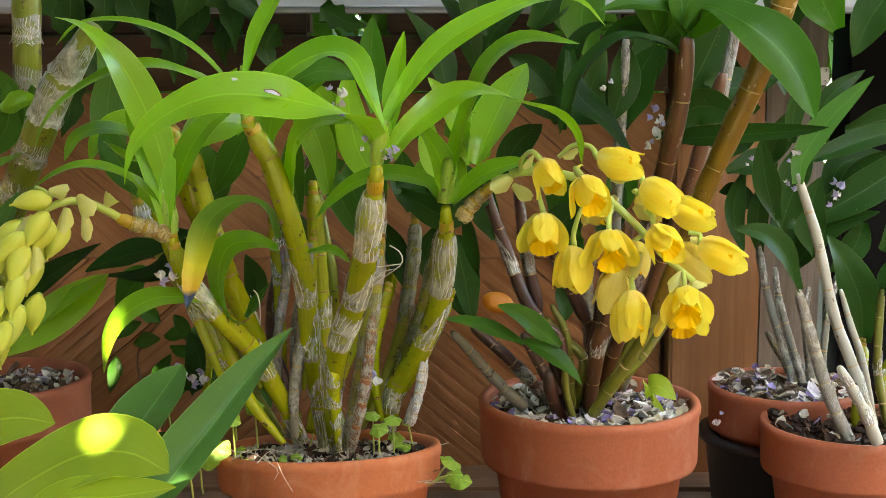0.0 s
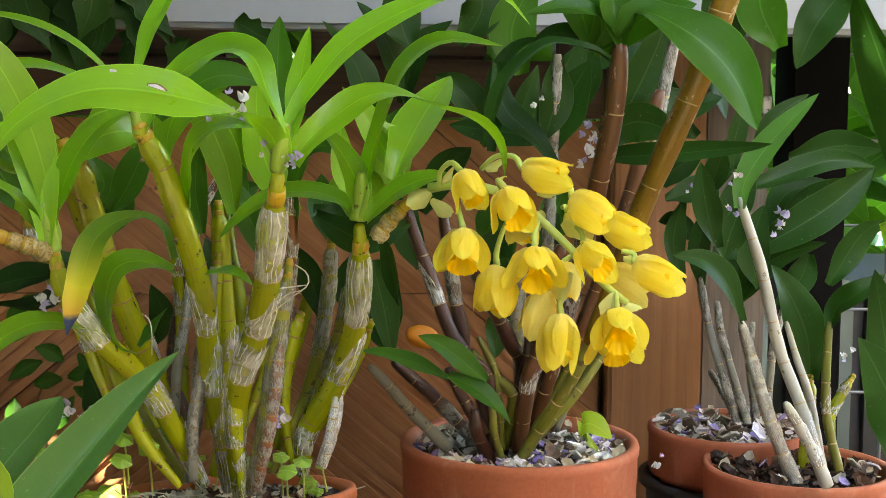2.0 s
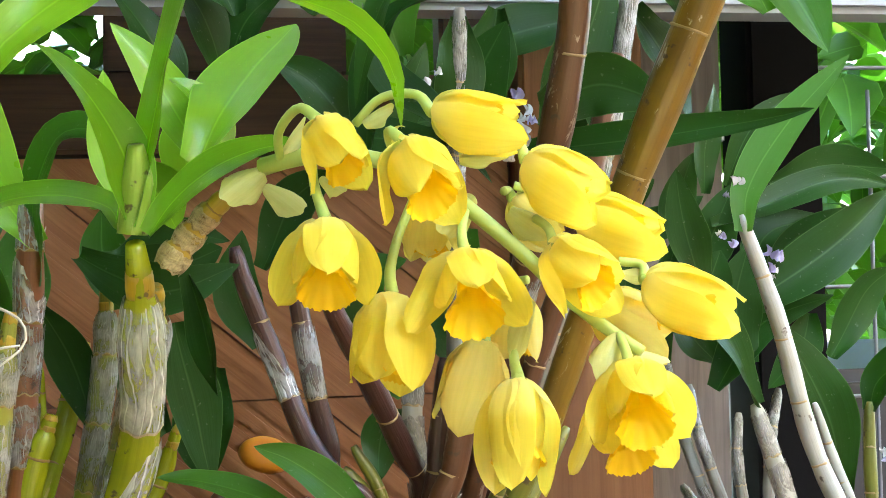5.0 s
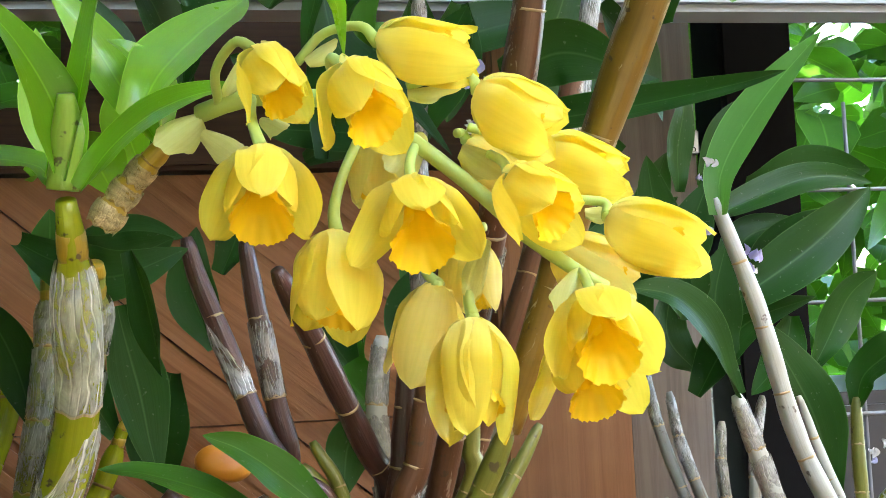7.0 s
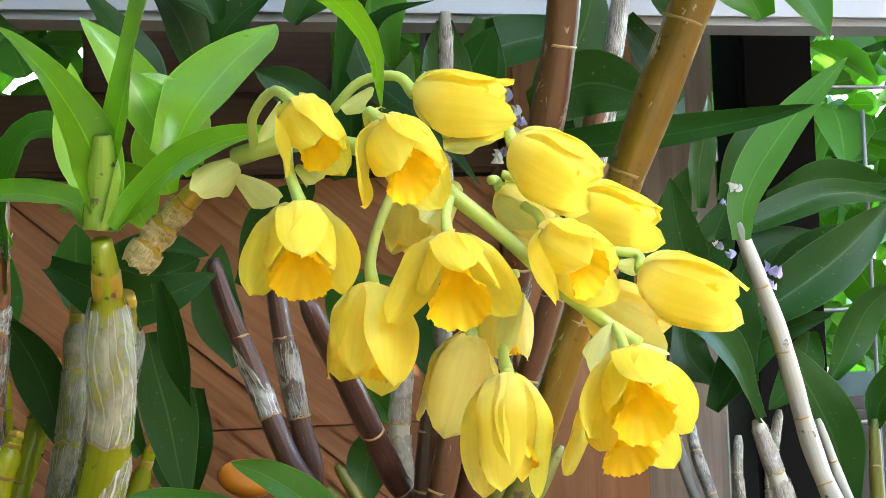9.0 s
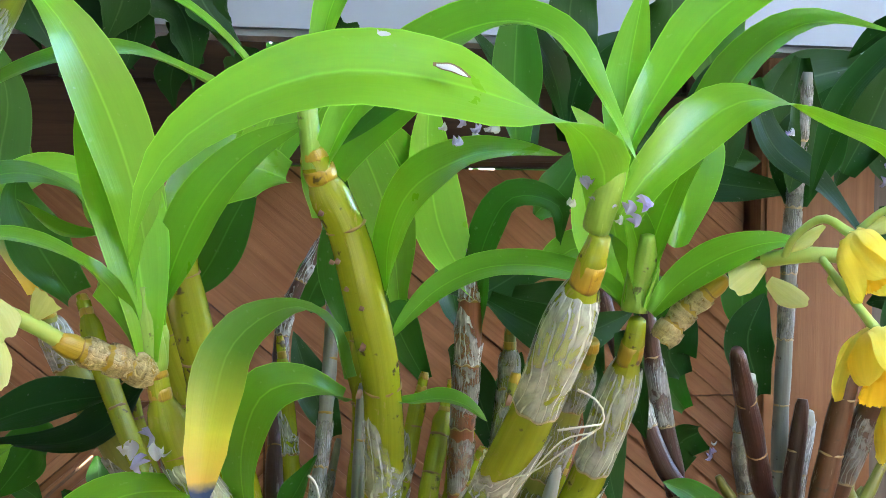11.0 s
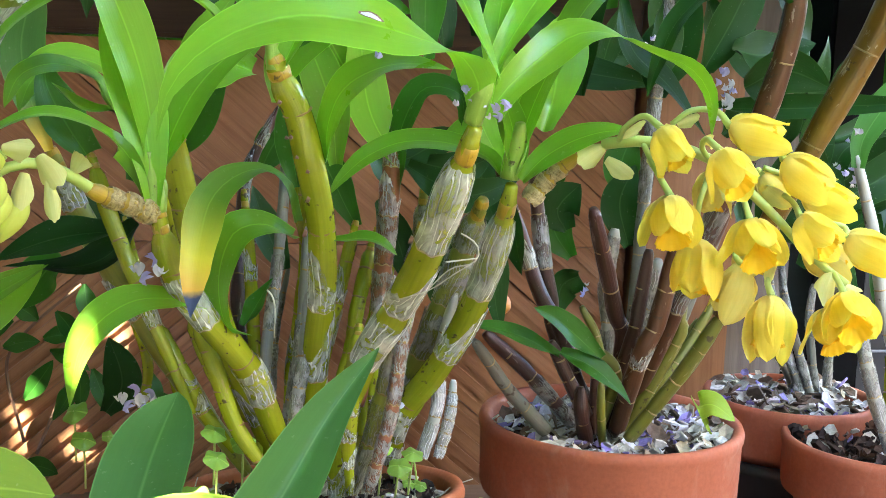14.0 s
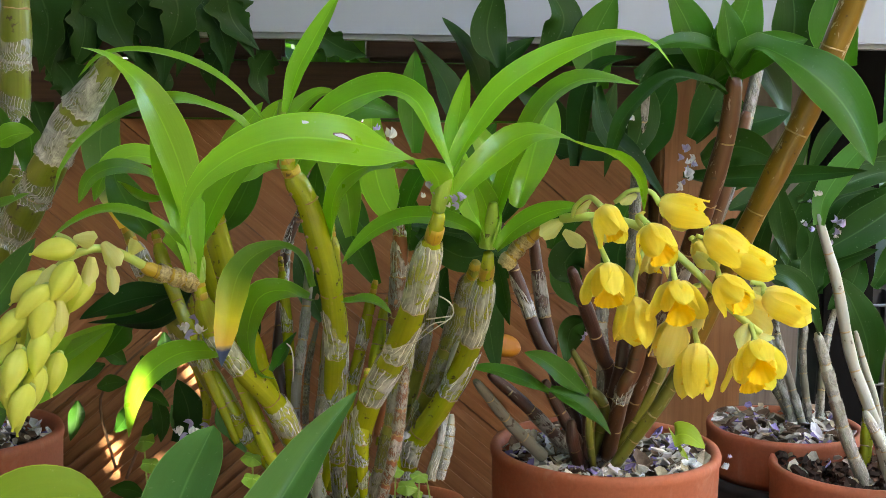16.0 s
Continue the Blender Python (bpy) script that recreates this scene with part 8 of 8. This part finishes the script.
for i, (x, y, z) in enumerate(((-0.1692, 0.7600, 0.1697), (-0.1635, 0.8000, 0.1569), (-0.0462, 0.7600, 0.1654), (-0.1592, 0.7000, 0.2422))):
    for k in range(4):
        scrap(x + 0.004 * math.cos(1.6 * k), y, z + 0.004 * math.sin(1.6 * k), 0.006, (WHITE_BIT, VIOLET)[k % 2], "small white and violet fallen petal", "petal", (70, 0, 90 * k), 400 + 4 * i + k)

stalk(orchid, [(-0.0297, 0.6800, 0.2624), (-0.0245, 0.6780, 0.2595), (-0.0224, 0.6760, 0.2547), (-0.0256, 0.6760, 0.2501), (-0.0348, 0.6800, 0.2465), (-0.0480, 0.6850, 0.2303)], 0.0004, 0.0002, ROOT, "root_fibre")
stalk(orchid, [(-0.0256, 0.6760, 0.2501), (-0.0321, 0.6780, 0.2455), (-0.0427, 0.6830, 0.2371), (-0.0537, 0.6900, 0.2322)], 0.0003, 0.0002, ROOT, "root_fibre")
stalk(orchid, [(-0.0368, 0.6760, 0.2508), (-0.0279, 0.6740, 0.2523), (-0.0237, 0.6740, 0.2528)], 0.0004, 0.0003, ROOT, "root_fibre")
stalk(orchid, [(-0.1095, 0.7000, 0.1306), (-0.1025, 0.7100, 0.1345), (-0.0953, 0.7050, 0.1221), (-0.0888, 0.7000, 0.1134)], 0.0003, 0.0002, ROOT, "root_fibre")
stalk(orchid, [(-0.1330, 0.7300, 0.1320), (-0.1244, 0.7200, 0.1314), (-0.1066, 0.7150, 0.1347), (-0.0893, 0.7120, 0.1321)], 0.0004, 0.0002, ROOT, "root_fibre")
stalk(orchid, [(-0.1271, 0.7150, 0.1277), (-0.1168, 0.7150, 0.1329), (-0.0987, 0.7060, 0.1253), (-0.1004, 0.7050, 0.1187)], 0.0003, 0.0002, ROOT, "root_fibre")
stalk(orchid, [(-0.1096, 0.7000, 0.2339), (-0.1072, 0.7000, 0.2310), (-0.1060, 0.7000, 0.2244), (-0.1061, 0.7000, 0.2128)], 0.0004, 0.0002, ROOT, "root_fibre")
leaf(orchid, [(-0.0505, 0.8000, 0.2934), (-0.0588, 0.8000, 0.3147), (-0.0731, 0.7900, 0.3372), (-0.0837, 0.7800, 0.3544)], 0.0251, (0.1, -1, 0.2), LEAF, fold=0.2, base=0.2)
leaf(orchid, [(-0.0542, 0.8400, 0.2443), (-0.0678, 0.8400, 0.2631), (-0.0834, 0.8400, 0.2909), (-0.0911, 0.8400, 0.3162)], 0.0207, (0.3, -1, 0.2), LEAF_MID, fold=0.25)
leaf(orchid, [(-0.0158, 0.7800, 0.2943), (-0.0064, 0.7750, 0.3024), (0.0032, 0.7700, 0.3003), (0.0120, 0.7600, 0.2852)], 0.0234, (0, -0.6, 0.8), LEAF, fold=0.2)
leaf(orchid, [(-0.0123, 0.8600, 0.2778), (0.0048, 0.8600, 0.2752), (0.0247, 0.8600, 0.2823)], 0.0220, (0, -1, 0.3), LEAF_SHADE, fold=0.2, base=0.5)
leaf(orchid, [(-0.1530, 0.8200, 0.2811), (-0.1424, 0.8200, 0.2961), (-0.1338, 0.8200, 0.3134), (-0.1252, 0.8200, 0.3308)], 0.0238, (0.2, -1, 0.2), LEAF_MID, fold=0.3)
leaf(orchid, [(-0.1033, 0.7350, 0.3132), (-0.1028, 0.7350, 0.3287), (-0.0949, 0.7300, 0.3426), (-0.0788, 0.7250, 0.3528), (-0.0630, 0.7200, 0.3593)], 0.0250, (-0.3, -0.9, 0.3), LEAF, fold=0.25, peak=0.5, base=0.25)
leaf(orchid, [(-0.1160, 0.7450, 0.3267), (-0.1276, 0.7400, 0.3299), (-0.1407, 0.7350, 0.3259), (-0.1567, 0.7300, 0.3124)], 0.0269, (0.1, -0.8, 0.5), LEAF, fold=0.2)
leaf(orchid, [(-0.1576, 0.6950, 0.2700), (-0.1591, 0.6950, 0.2900), (-0.1639, 0.7000, 0.3145), (-0.1719, 0.7000, 0.3351), (-0.1779, 0.7000, 0.3520)], 0.0222, (0.1, -1, 0.1), LEAF_BRIGHT, fold=0.2, base=0.25, peak=0.6)
leaf(orchid, [(-0.1735, 0.8000, 0.3129), (-0.1858, 0.7900, 0.3261), (-0.2029, 0.7800, 0.3288), (-0.2147, 0.7700, 0.3185), (-0.2201, 0.7650, 0.3039)], 0.0212, (0, -0.6, 0.8), LEAF_BRIGHT, fold=0.2)
leaf(orchid, [(-0.0756, 0.8500, 0.2782), (-0.0823, 0.8500, 0.3033), (-0.0774, 0.8500, 0.3288)], 0.0153, (0.2, -1, 0.1), LEAF_MID, fold=0.3)
leaf(orchid, [(-0.0002, 0.8700, 0.2058), (-0.0076, 0.8700, 0.2278), (-0.0051, 0.8700, 0.2526)], 0.0191, (0.2, -1, 0.1), LEAF_SHADE, fold=0.2)
leaf(orchid, [(-0.2052, 0.8600, 0.2544), (-0.1901, 0.8600, 0.2449), (-0.1678, 0.8600, 0.2482)], 0.0226, (0, -0.8, 0.6), LEAF_SHADE, fold=0.2)
leaf(orchid, [(-0.2118, 0.8800, 0.2157), (-0.2243, 0.8800, 0.2101), (-0.2388, 0.8800, 0.1888)], 0.0285, (0, -0.9, 0.4), LEAF_MID, fold=0.2)
leaf(orchid, [(-0.0887, 0.9000, 0.2098), (-0.1016, 0.9000, 0.2376), (-0.1083, 0.9000, 0.2597)], 0.0222, (0, -1, 0.1), LEAF_SHADE, fold=0.2)
leaf(orchid, [(0.0398, 0.9000, 0.2392), (0.0286, 0.9000, 0.2650), (0.0326, 0.9000, 0.2911)], 0.0231, (0, -1, 0.1), LEAF_SHADE, fold=0.2)
leaf(orchid, [(0.1363, 0.9300, 0.2225), (0.1269, 0.9300, 0.2505), (0.1380, 0.9300, 0.2760)], 0.0281, (0, -1, 0.1), LEAF_SHADE, fold=0.2)
leaf(orchid, [(0.0024, 0.8800, 0.3153), (0.0187, 0.8800, 0.3299), (0.0288, 0.8800, 0.3496)], 0.0220, (0, -1, 0.1), LEAF_MID, fold=0.2)
leaf(orchid, [(-0.1284, 0.8800, 0.3316), (-0.1239, 0.8800, 0.3475), (-0.1167, 0.8800, 0.3634)], 0.0183, (0, -1, 0.1), LEAF_BRIGHT, fold=0.3)
leaf(orchid, [(-0.1783, 0.8800, 0.2822), (-0.1738, 0.8800, 0.2980), (-0.1821, 0.8800, 0.3155)], 0.0207, (0, -1, 0.1), LEAF_MID, fold=0.2)
leaf(orchid, [(-0.2238, 0.8600, 0.3080), (-0.2290, 0.8600, 0.3222), (-0.2200, 0.8600, 0.3422)], 0.0171, (0, -1, 0.1), LEAF, fold=0.2)
leaf(orchid, [(-0.1905, 0.9000, 0.1238), (-0.1830, 0.9000, 0.1408), (-0.1894, 0.9000, 0.1688)], 0.0247, (0, -1, 0.3), LEAF_SHADE, fold=0.2)
leaf(orchid, [(-0.1474, 0.9200, 0.1819), (-0.1399, 0.9200, 0.2052), (-0.1493, 0.9200, 0.2251)], 0.0228, (0, -1, 0.3), LEAF_SHADE, fold=0.2)
cane(orchid, [(-0.1689, 0.8500, 0.1340), (-0.1651, 0.8500, 0.1653), (-0.1764, 0.8500, 0.2011), (-0.1923, 0.8500, 0.2310), (-0.2001, 0.8500, 0.2457)], 0.0033, 0.0030, CANE, 6, ((0.5, 0.95, SHEATH_THIN), ))
cane(orchid, [(-0.1131, 0.8300, 0.1401), (-0.1169, 0.8300, 0.1657), (-0.1304, 0.8300, 0.1858)], 0.0022, 0.0022, CANE, 6, ())
cane(orchid, [(-0.0929, 0.8000, 0.1496), (-0.0902, 0.8100, 0.1811), (-0.0825, 0.8200, 0.2136), (-0.0827, 0.8200, 0.2383)], 0.0022, 0.0022, CANE, 6, ((0.2, 0.5, SHEATH_GREY), ))
cane(orchid, [(-0.0536, 0.8300, 0.1397), (-0.0477, 0.8300, 0.1711), (-0.0438, 0.8300, 0.2125), (-0.0448, 0.8300, 0.2456)], 0.0020, 0.0020, CANE, 6, ())
cane(orchid, [(-0.1002, 0.8000, 0.1496), (-0.0990, 0.8000, 0.1932), (-0.0927, 0.8100, 0.2250)], 0.0019, 0.0017, CANE_GREY, 6, ((0.2, 0.9, SHEATH_GREY), ))
cane(orchid, [(-0.1472, 0.8400, 0.1423), (-0.1590, 0.8400, 0.1832), (-0.1702, 0.8400, 0.2182), (-0.1774, 0.8400, 0.2476)], 0.0020, 0.0022, CANE, 6, ())
cane(orchid, [(-0.0925, 0.7450, 0.1329), (-0.0927, 0.7450, 0.1637), (-0.0887, 0.7500, 0.1913), (-0.0865, 0.7600, 0.2217)], 0.0025, 0.0028, CANE_GREY, 6, ((0.1, 0.6, SHEATH_GREY), ), belly=0.2)
cane(orchid, [(-0.0651, 0.7450, 0.1257), (-0.0671, 0.7400, 0.1542), (-0.0671, 0.7350, 0.1804), (-0.0637, 0.7400, 0.2110)], 0.0028, 0.0038, CANE, 6, ((0, 0.6, SHEATH_THIN), ), belly=0.2)
cane(orchid, [(-0.0569, 0.7400, 0.1290), (-0.0482, 0.7350, 0.1662), (-0.0445, 0.7350, 0.1980), (-0.0426, 0.7350, 0.2189)], 0.0028, 0.0028, CANE_RUST, 6, ((0.0, 0.98, SHEATH_GREY), ), belly=0.2)
cane(orchid, [(-0.0200, 0.7550, 0.1400), (-0.0150, 0.7550, 0.1612), (-0.0129, 0.7600, 0.1782)], 0.0025, 0.0021, CANE_PALE, 6, ((0.0, 0.9, SHEATH), ), belly=0.2)
cane(orchid, [(-0.0413, 0.8000, 0.1286), (-0.0467, 0.8000, 0.1653), (-0.0427, 0.8000, 0.1998), (-0.0351, 0.8000, 0.2225)], 0.0030, 0.0045, CANE, 6, (), belly=0.2)
cane(orchid, [(-0.0849, 0.8000, 0.1189), (-0.0708, 0.8200, 0.1804), (-0.0554, 0.8300, 0.2489)], 0.0027, 0.0034, CANE, 6, ((0.5, 0.9, SHEATH_THIN), ), belly=0.2)
cane(orchid, [(-0.0559, 0.8200, 0.1171), (-0.0327, 0.8300, 0.1704), (-0.0209, 0.8300, 0.2294), (-0.0188, 0.8300, 0.2682)], 0.0031, 0.0043, CANE_DULL, 6, ((0.5, 0.98, SHEATH_GREY), ), belly=0.2)
cane(orchid, [(-0.1188, 0.8000, 0.1306), (-0.1335, 0.8000, 0.1499), (-0.1444, 0.8000, 0.1692), (-0.1607, 0.8100, 0.1979)], 0.0030, 0.0042, CANE, 6, ((0.3, 0.6, SHEATH_THIN), ), belly=0.2)
cane(orchid, [(-0.0819, 0.8300, 0.1384), (-0.0760, 0.8400, 0.2082), (-0.0843, 0.8500, 0.2544), (-0.0878, 0.8500, 0.2859)], 0.0027, 0.0039, CANE, 6, (), belly=0.2)
cane(orchid, [(-0.1057, 0.8000, 0.1228), (-0.1081, 0.8100, 0.1669), (-0.1122, 0.8200, 0.2270), (-0.1161, 0.8200, 0.2654)], 0.0027, 0.0030, CANE, 6, ((0.6, 0.98, SHEATH_THIN), ), belly=0.2)
leaf(tall, [(0.1802, 0.9300, 0.3390), (0.1969, 0.9300, 0.3707), (0.2092, 0.9300, 0.3997), (0.2138, 0.9300, 0.4229)], 0.0346, (0.1, -0.95, 0.3), LEAF_SHADE, fold=0.25)
leaf(tall, [(0.1601, 0.9400, 0.4005), (0.1545, 0.9400, 0.3715), (0.1508, 0.9400, 0.3425)], 0.0290, (0.1, -0.95, 0.3), LEAF_SHADE, fold=0.25)
leaf(tall, [(0.2326, 0.9500, 0.4034), (0.2517, 0.9500, 0.3766), (0.2629, 0.9500, 0.3436)], 0.0331, (0.1, -0.95, 0.3), LEAF_SHADE, fold=0.25)
leaf(tall, [(0.1939, 0.9200, 0.3525), (0.2210, 0.9200, 0.3513), (0.2515, 0.9200, 0.3586)], 0.0343, (0.1, -0.95, 0.3), LEAF_SHADE, fold=0.25)
leaf(tall, [(0.0823, 0.9400, 0.3251), (0.1089, 0.9400, 0.3409), (0.1387, 0.9400, 0.3453)], 0.0259, (0.1, -0.95, 0.3), LEAF_SHADE, fold=0.25)
leaf(tall, [(0.1059, 0.9200, 0.3298), (0.1084, 0.9200, 0.3548), (0.1206, 0.9200, 0.3799)], 0.0195, (0.1, -0.95, 0.3), LEAF_SHADE, fold=0.25)
leaf(tall, [(0.1456, 0.9600, 0.3827), (0.1769, 0.9600, 0.3921), (0.2150, 0.9600, 0.4017)], 0.0331, (0.1, -0.95, 0.3), LEAF_SHADE, fold=0.25)
leaf(tall, [(0.2009, 0.9800, 0.3860), (0.2074, 0.9800, 0.3611), (0.2007, 0.9800, 0.3331)], 0.0281, (0.1, -0.95, 0.3), LEAF_SHADE, fold=0.25)
leaf(tall, [(0.2454, 0.9700, 0.3295), (0.2323, 0.9700, 0.3449), (0.2194, 0.9700, 0.3818)], 0.0309, (0.1, -0.95, 0.3), LEAF_SHADE, fold=0.25)
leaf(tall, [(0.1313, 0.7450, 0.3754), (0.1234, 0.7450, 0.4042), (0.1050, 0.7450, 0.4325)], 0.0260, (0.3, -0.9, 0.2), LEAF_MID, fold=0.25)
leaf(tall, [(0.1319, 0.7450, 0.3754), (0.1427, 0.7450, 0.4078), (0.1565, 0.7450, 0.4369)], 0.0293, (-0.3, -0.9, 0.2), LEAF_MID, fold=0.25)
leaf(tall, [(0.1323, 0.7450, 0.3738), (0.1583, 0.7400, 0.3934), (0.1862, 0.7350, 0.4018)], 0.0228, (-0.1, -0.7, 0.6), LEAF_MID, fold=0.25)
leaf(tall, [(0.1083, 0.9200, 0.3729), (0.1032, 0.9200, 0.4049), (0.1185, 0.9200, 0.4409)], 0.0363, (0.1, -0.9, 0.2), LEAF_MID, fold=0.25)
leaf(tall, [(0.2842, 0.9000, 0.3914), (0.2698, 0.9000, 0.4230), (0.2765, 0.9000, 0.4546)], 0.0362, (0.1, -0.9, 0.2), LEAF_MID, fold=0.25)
leaf(tall, [(0.2544, 0.9300, 0.3876), (0.2612, 0.9300, 0.4246), (0.2510, 0.9300, 0.4569)], 0.0414, (0.1, -0.9, 0.2), LEAF_SHADE, fold=0.25)
leaf(tall, [(0.0313, 0.9000, 0.3872), (0.0229, 0.9000, 0.4141), (0.0302, 0.9000, 0.4449)], 0.0312, (0.1, -0.9, 0.2), LEAF_SHADE, fold=0.25)
leaf(tall, [(0.0667, 0.9200, 0.3923), (0.0762, 0.9200, 0.4202), (0.0654, 0.9200, 0.4475)], 0.0321, (0.1, -0.9, 0.2), LEAF_SHADE, fold=0.25)
vine_leaf([(-0.2860, 0.9300, 0.4439), (-0.2754, 0.9300, 0.4136), (-0.2838, 0.9300, 0.3788)], 0.0350, (0.1, -1, 0.15), LEAF_SHADE, fold=0.15, wave=0.14, peak=0.35)
vine_leaf([(-0.2414, 0.9350, 0.4455), (-0.2343, 0.9350, 0.4148), (-0.2193, 0.9350, 0.3878)], 0.0354, (0.1, -1, 0.15), LEAF_SHADE, fold=0.15, wave=0.14, peak=0.35)
vine_leaf([(-0.1947, 0.9300, 0.4461), (-0.1873, 0.9300, 0.4193), (-0.1992, 0.9300, 0.3919)], 0.0354, (0.1, -1, 0.15), LEAF_SHADE, fold=0.15, wave=0.14, peak=0.35)
vine_leaf([(-0.1564, 0.9350, 0.4437), (-0.1488, 0.9350, 0.4205), (-0.1331, 0.9350, 0.3972)], 0.0318, (0.1, -1, 0.15), LEAF_SHADE, fold=0.15, wave=0.14, peak=0.35)
vine_leaf([(-0.2653, 0.9400, 0.4454), (-0.2584, 0.9400, 0.4068), (-0.2708, 0.9400, 0.3714)], 0.0355, (0.1, -1, 0.15), LEAF_SHADE, fold=0.15, wave=0.14, peak=0.35)
vine_leaf([(-0.2199, 0.9450, 0.4392), (-0.2087, 0.9450, 0.4080), (-0.1853, 0.9450, 0.3847)], 0.0360, (0.1, -1, 0.15), LEAF_SHADE, fold=0.15, wave=0.14, peak=0.35)
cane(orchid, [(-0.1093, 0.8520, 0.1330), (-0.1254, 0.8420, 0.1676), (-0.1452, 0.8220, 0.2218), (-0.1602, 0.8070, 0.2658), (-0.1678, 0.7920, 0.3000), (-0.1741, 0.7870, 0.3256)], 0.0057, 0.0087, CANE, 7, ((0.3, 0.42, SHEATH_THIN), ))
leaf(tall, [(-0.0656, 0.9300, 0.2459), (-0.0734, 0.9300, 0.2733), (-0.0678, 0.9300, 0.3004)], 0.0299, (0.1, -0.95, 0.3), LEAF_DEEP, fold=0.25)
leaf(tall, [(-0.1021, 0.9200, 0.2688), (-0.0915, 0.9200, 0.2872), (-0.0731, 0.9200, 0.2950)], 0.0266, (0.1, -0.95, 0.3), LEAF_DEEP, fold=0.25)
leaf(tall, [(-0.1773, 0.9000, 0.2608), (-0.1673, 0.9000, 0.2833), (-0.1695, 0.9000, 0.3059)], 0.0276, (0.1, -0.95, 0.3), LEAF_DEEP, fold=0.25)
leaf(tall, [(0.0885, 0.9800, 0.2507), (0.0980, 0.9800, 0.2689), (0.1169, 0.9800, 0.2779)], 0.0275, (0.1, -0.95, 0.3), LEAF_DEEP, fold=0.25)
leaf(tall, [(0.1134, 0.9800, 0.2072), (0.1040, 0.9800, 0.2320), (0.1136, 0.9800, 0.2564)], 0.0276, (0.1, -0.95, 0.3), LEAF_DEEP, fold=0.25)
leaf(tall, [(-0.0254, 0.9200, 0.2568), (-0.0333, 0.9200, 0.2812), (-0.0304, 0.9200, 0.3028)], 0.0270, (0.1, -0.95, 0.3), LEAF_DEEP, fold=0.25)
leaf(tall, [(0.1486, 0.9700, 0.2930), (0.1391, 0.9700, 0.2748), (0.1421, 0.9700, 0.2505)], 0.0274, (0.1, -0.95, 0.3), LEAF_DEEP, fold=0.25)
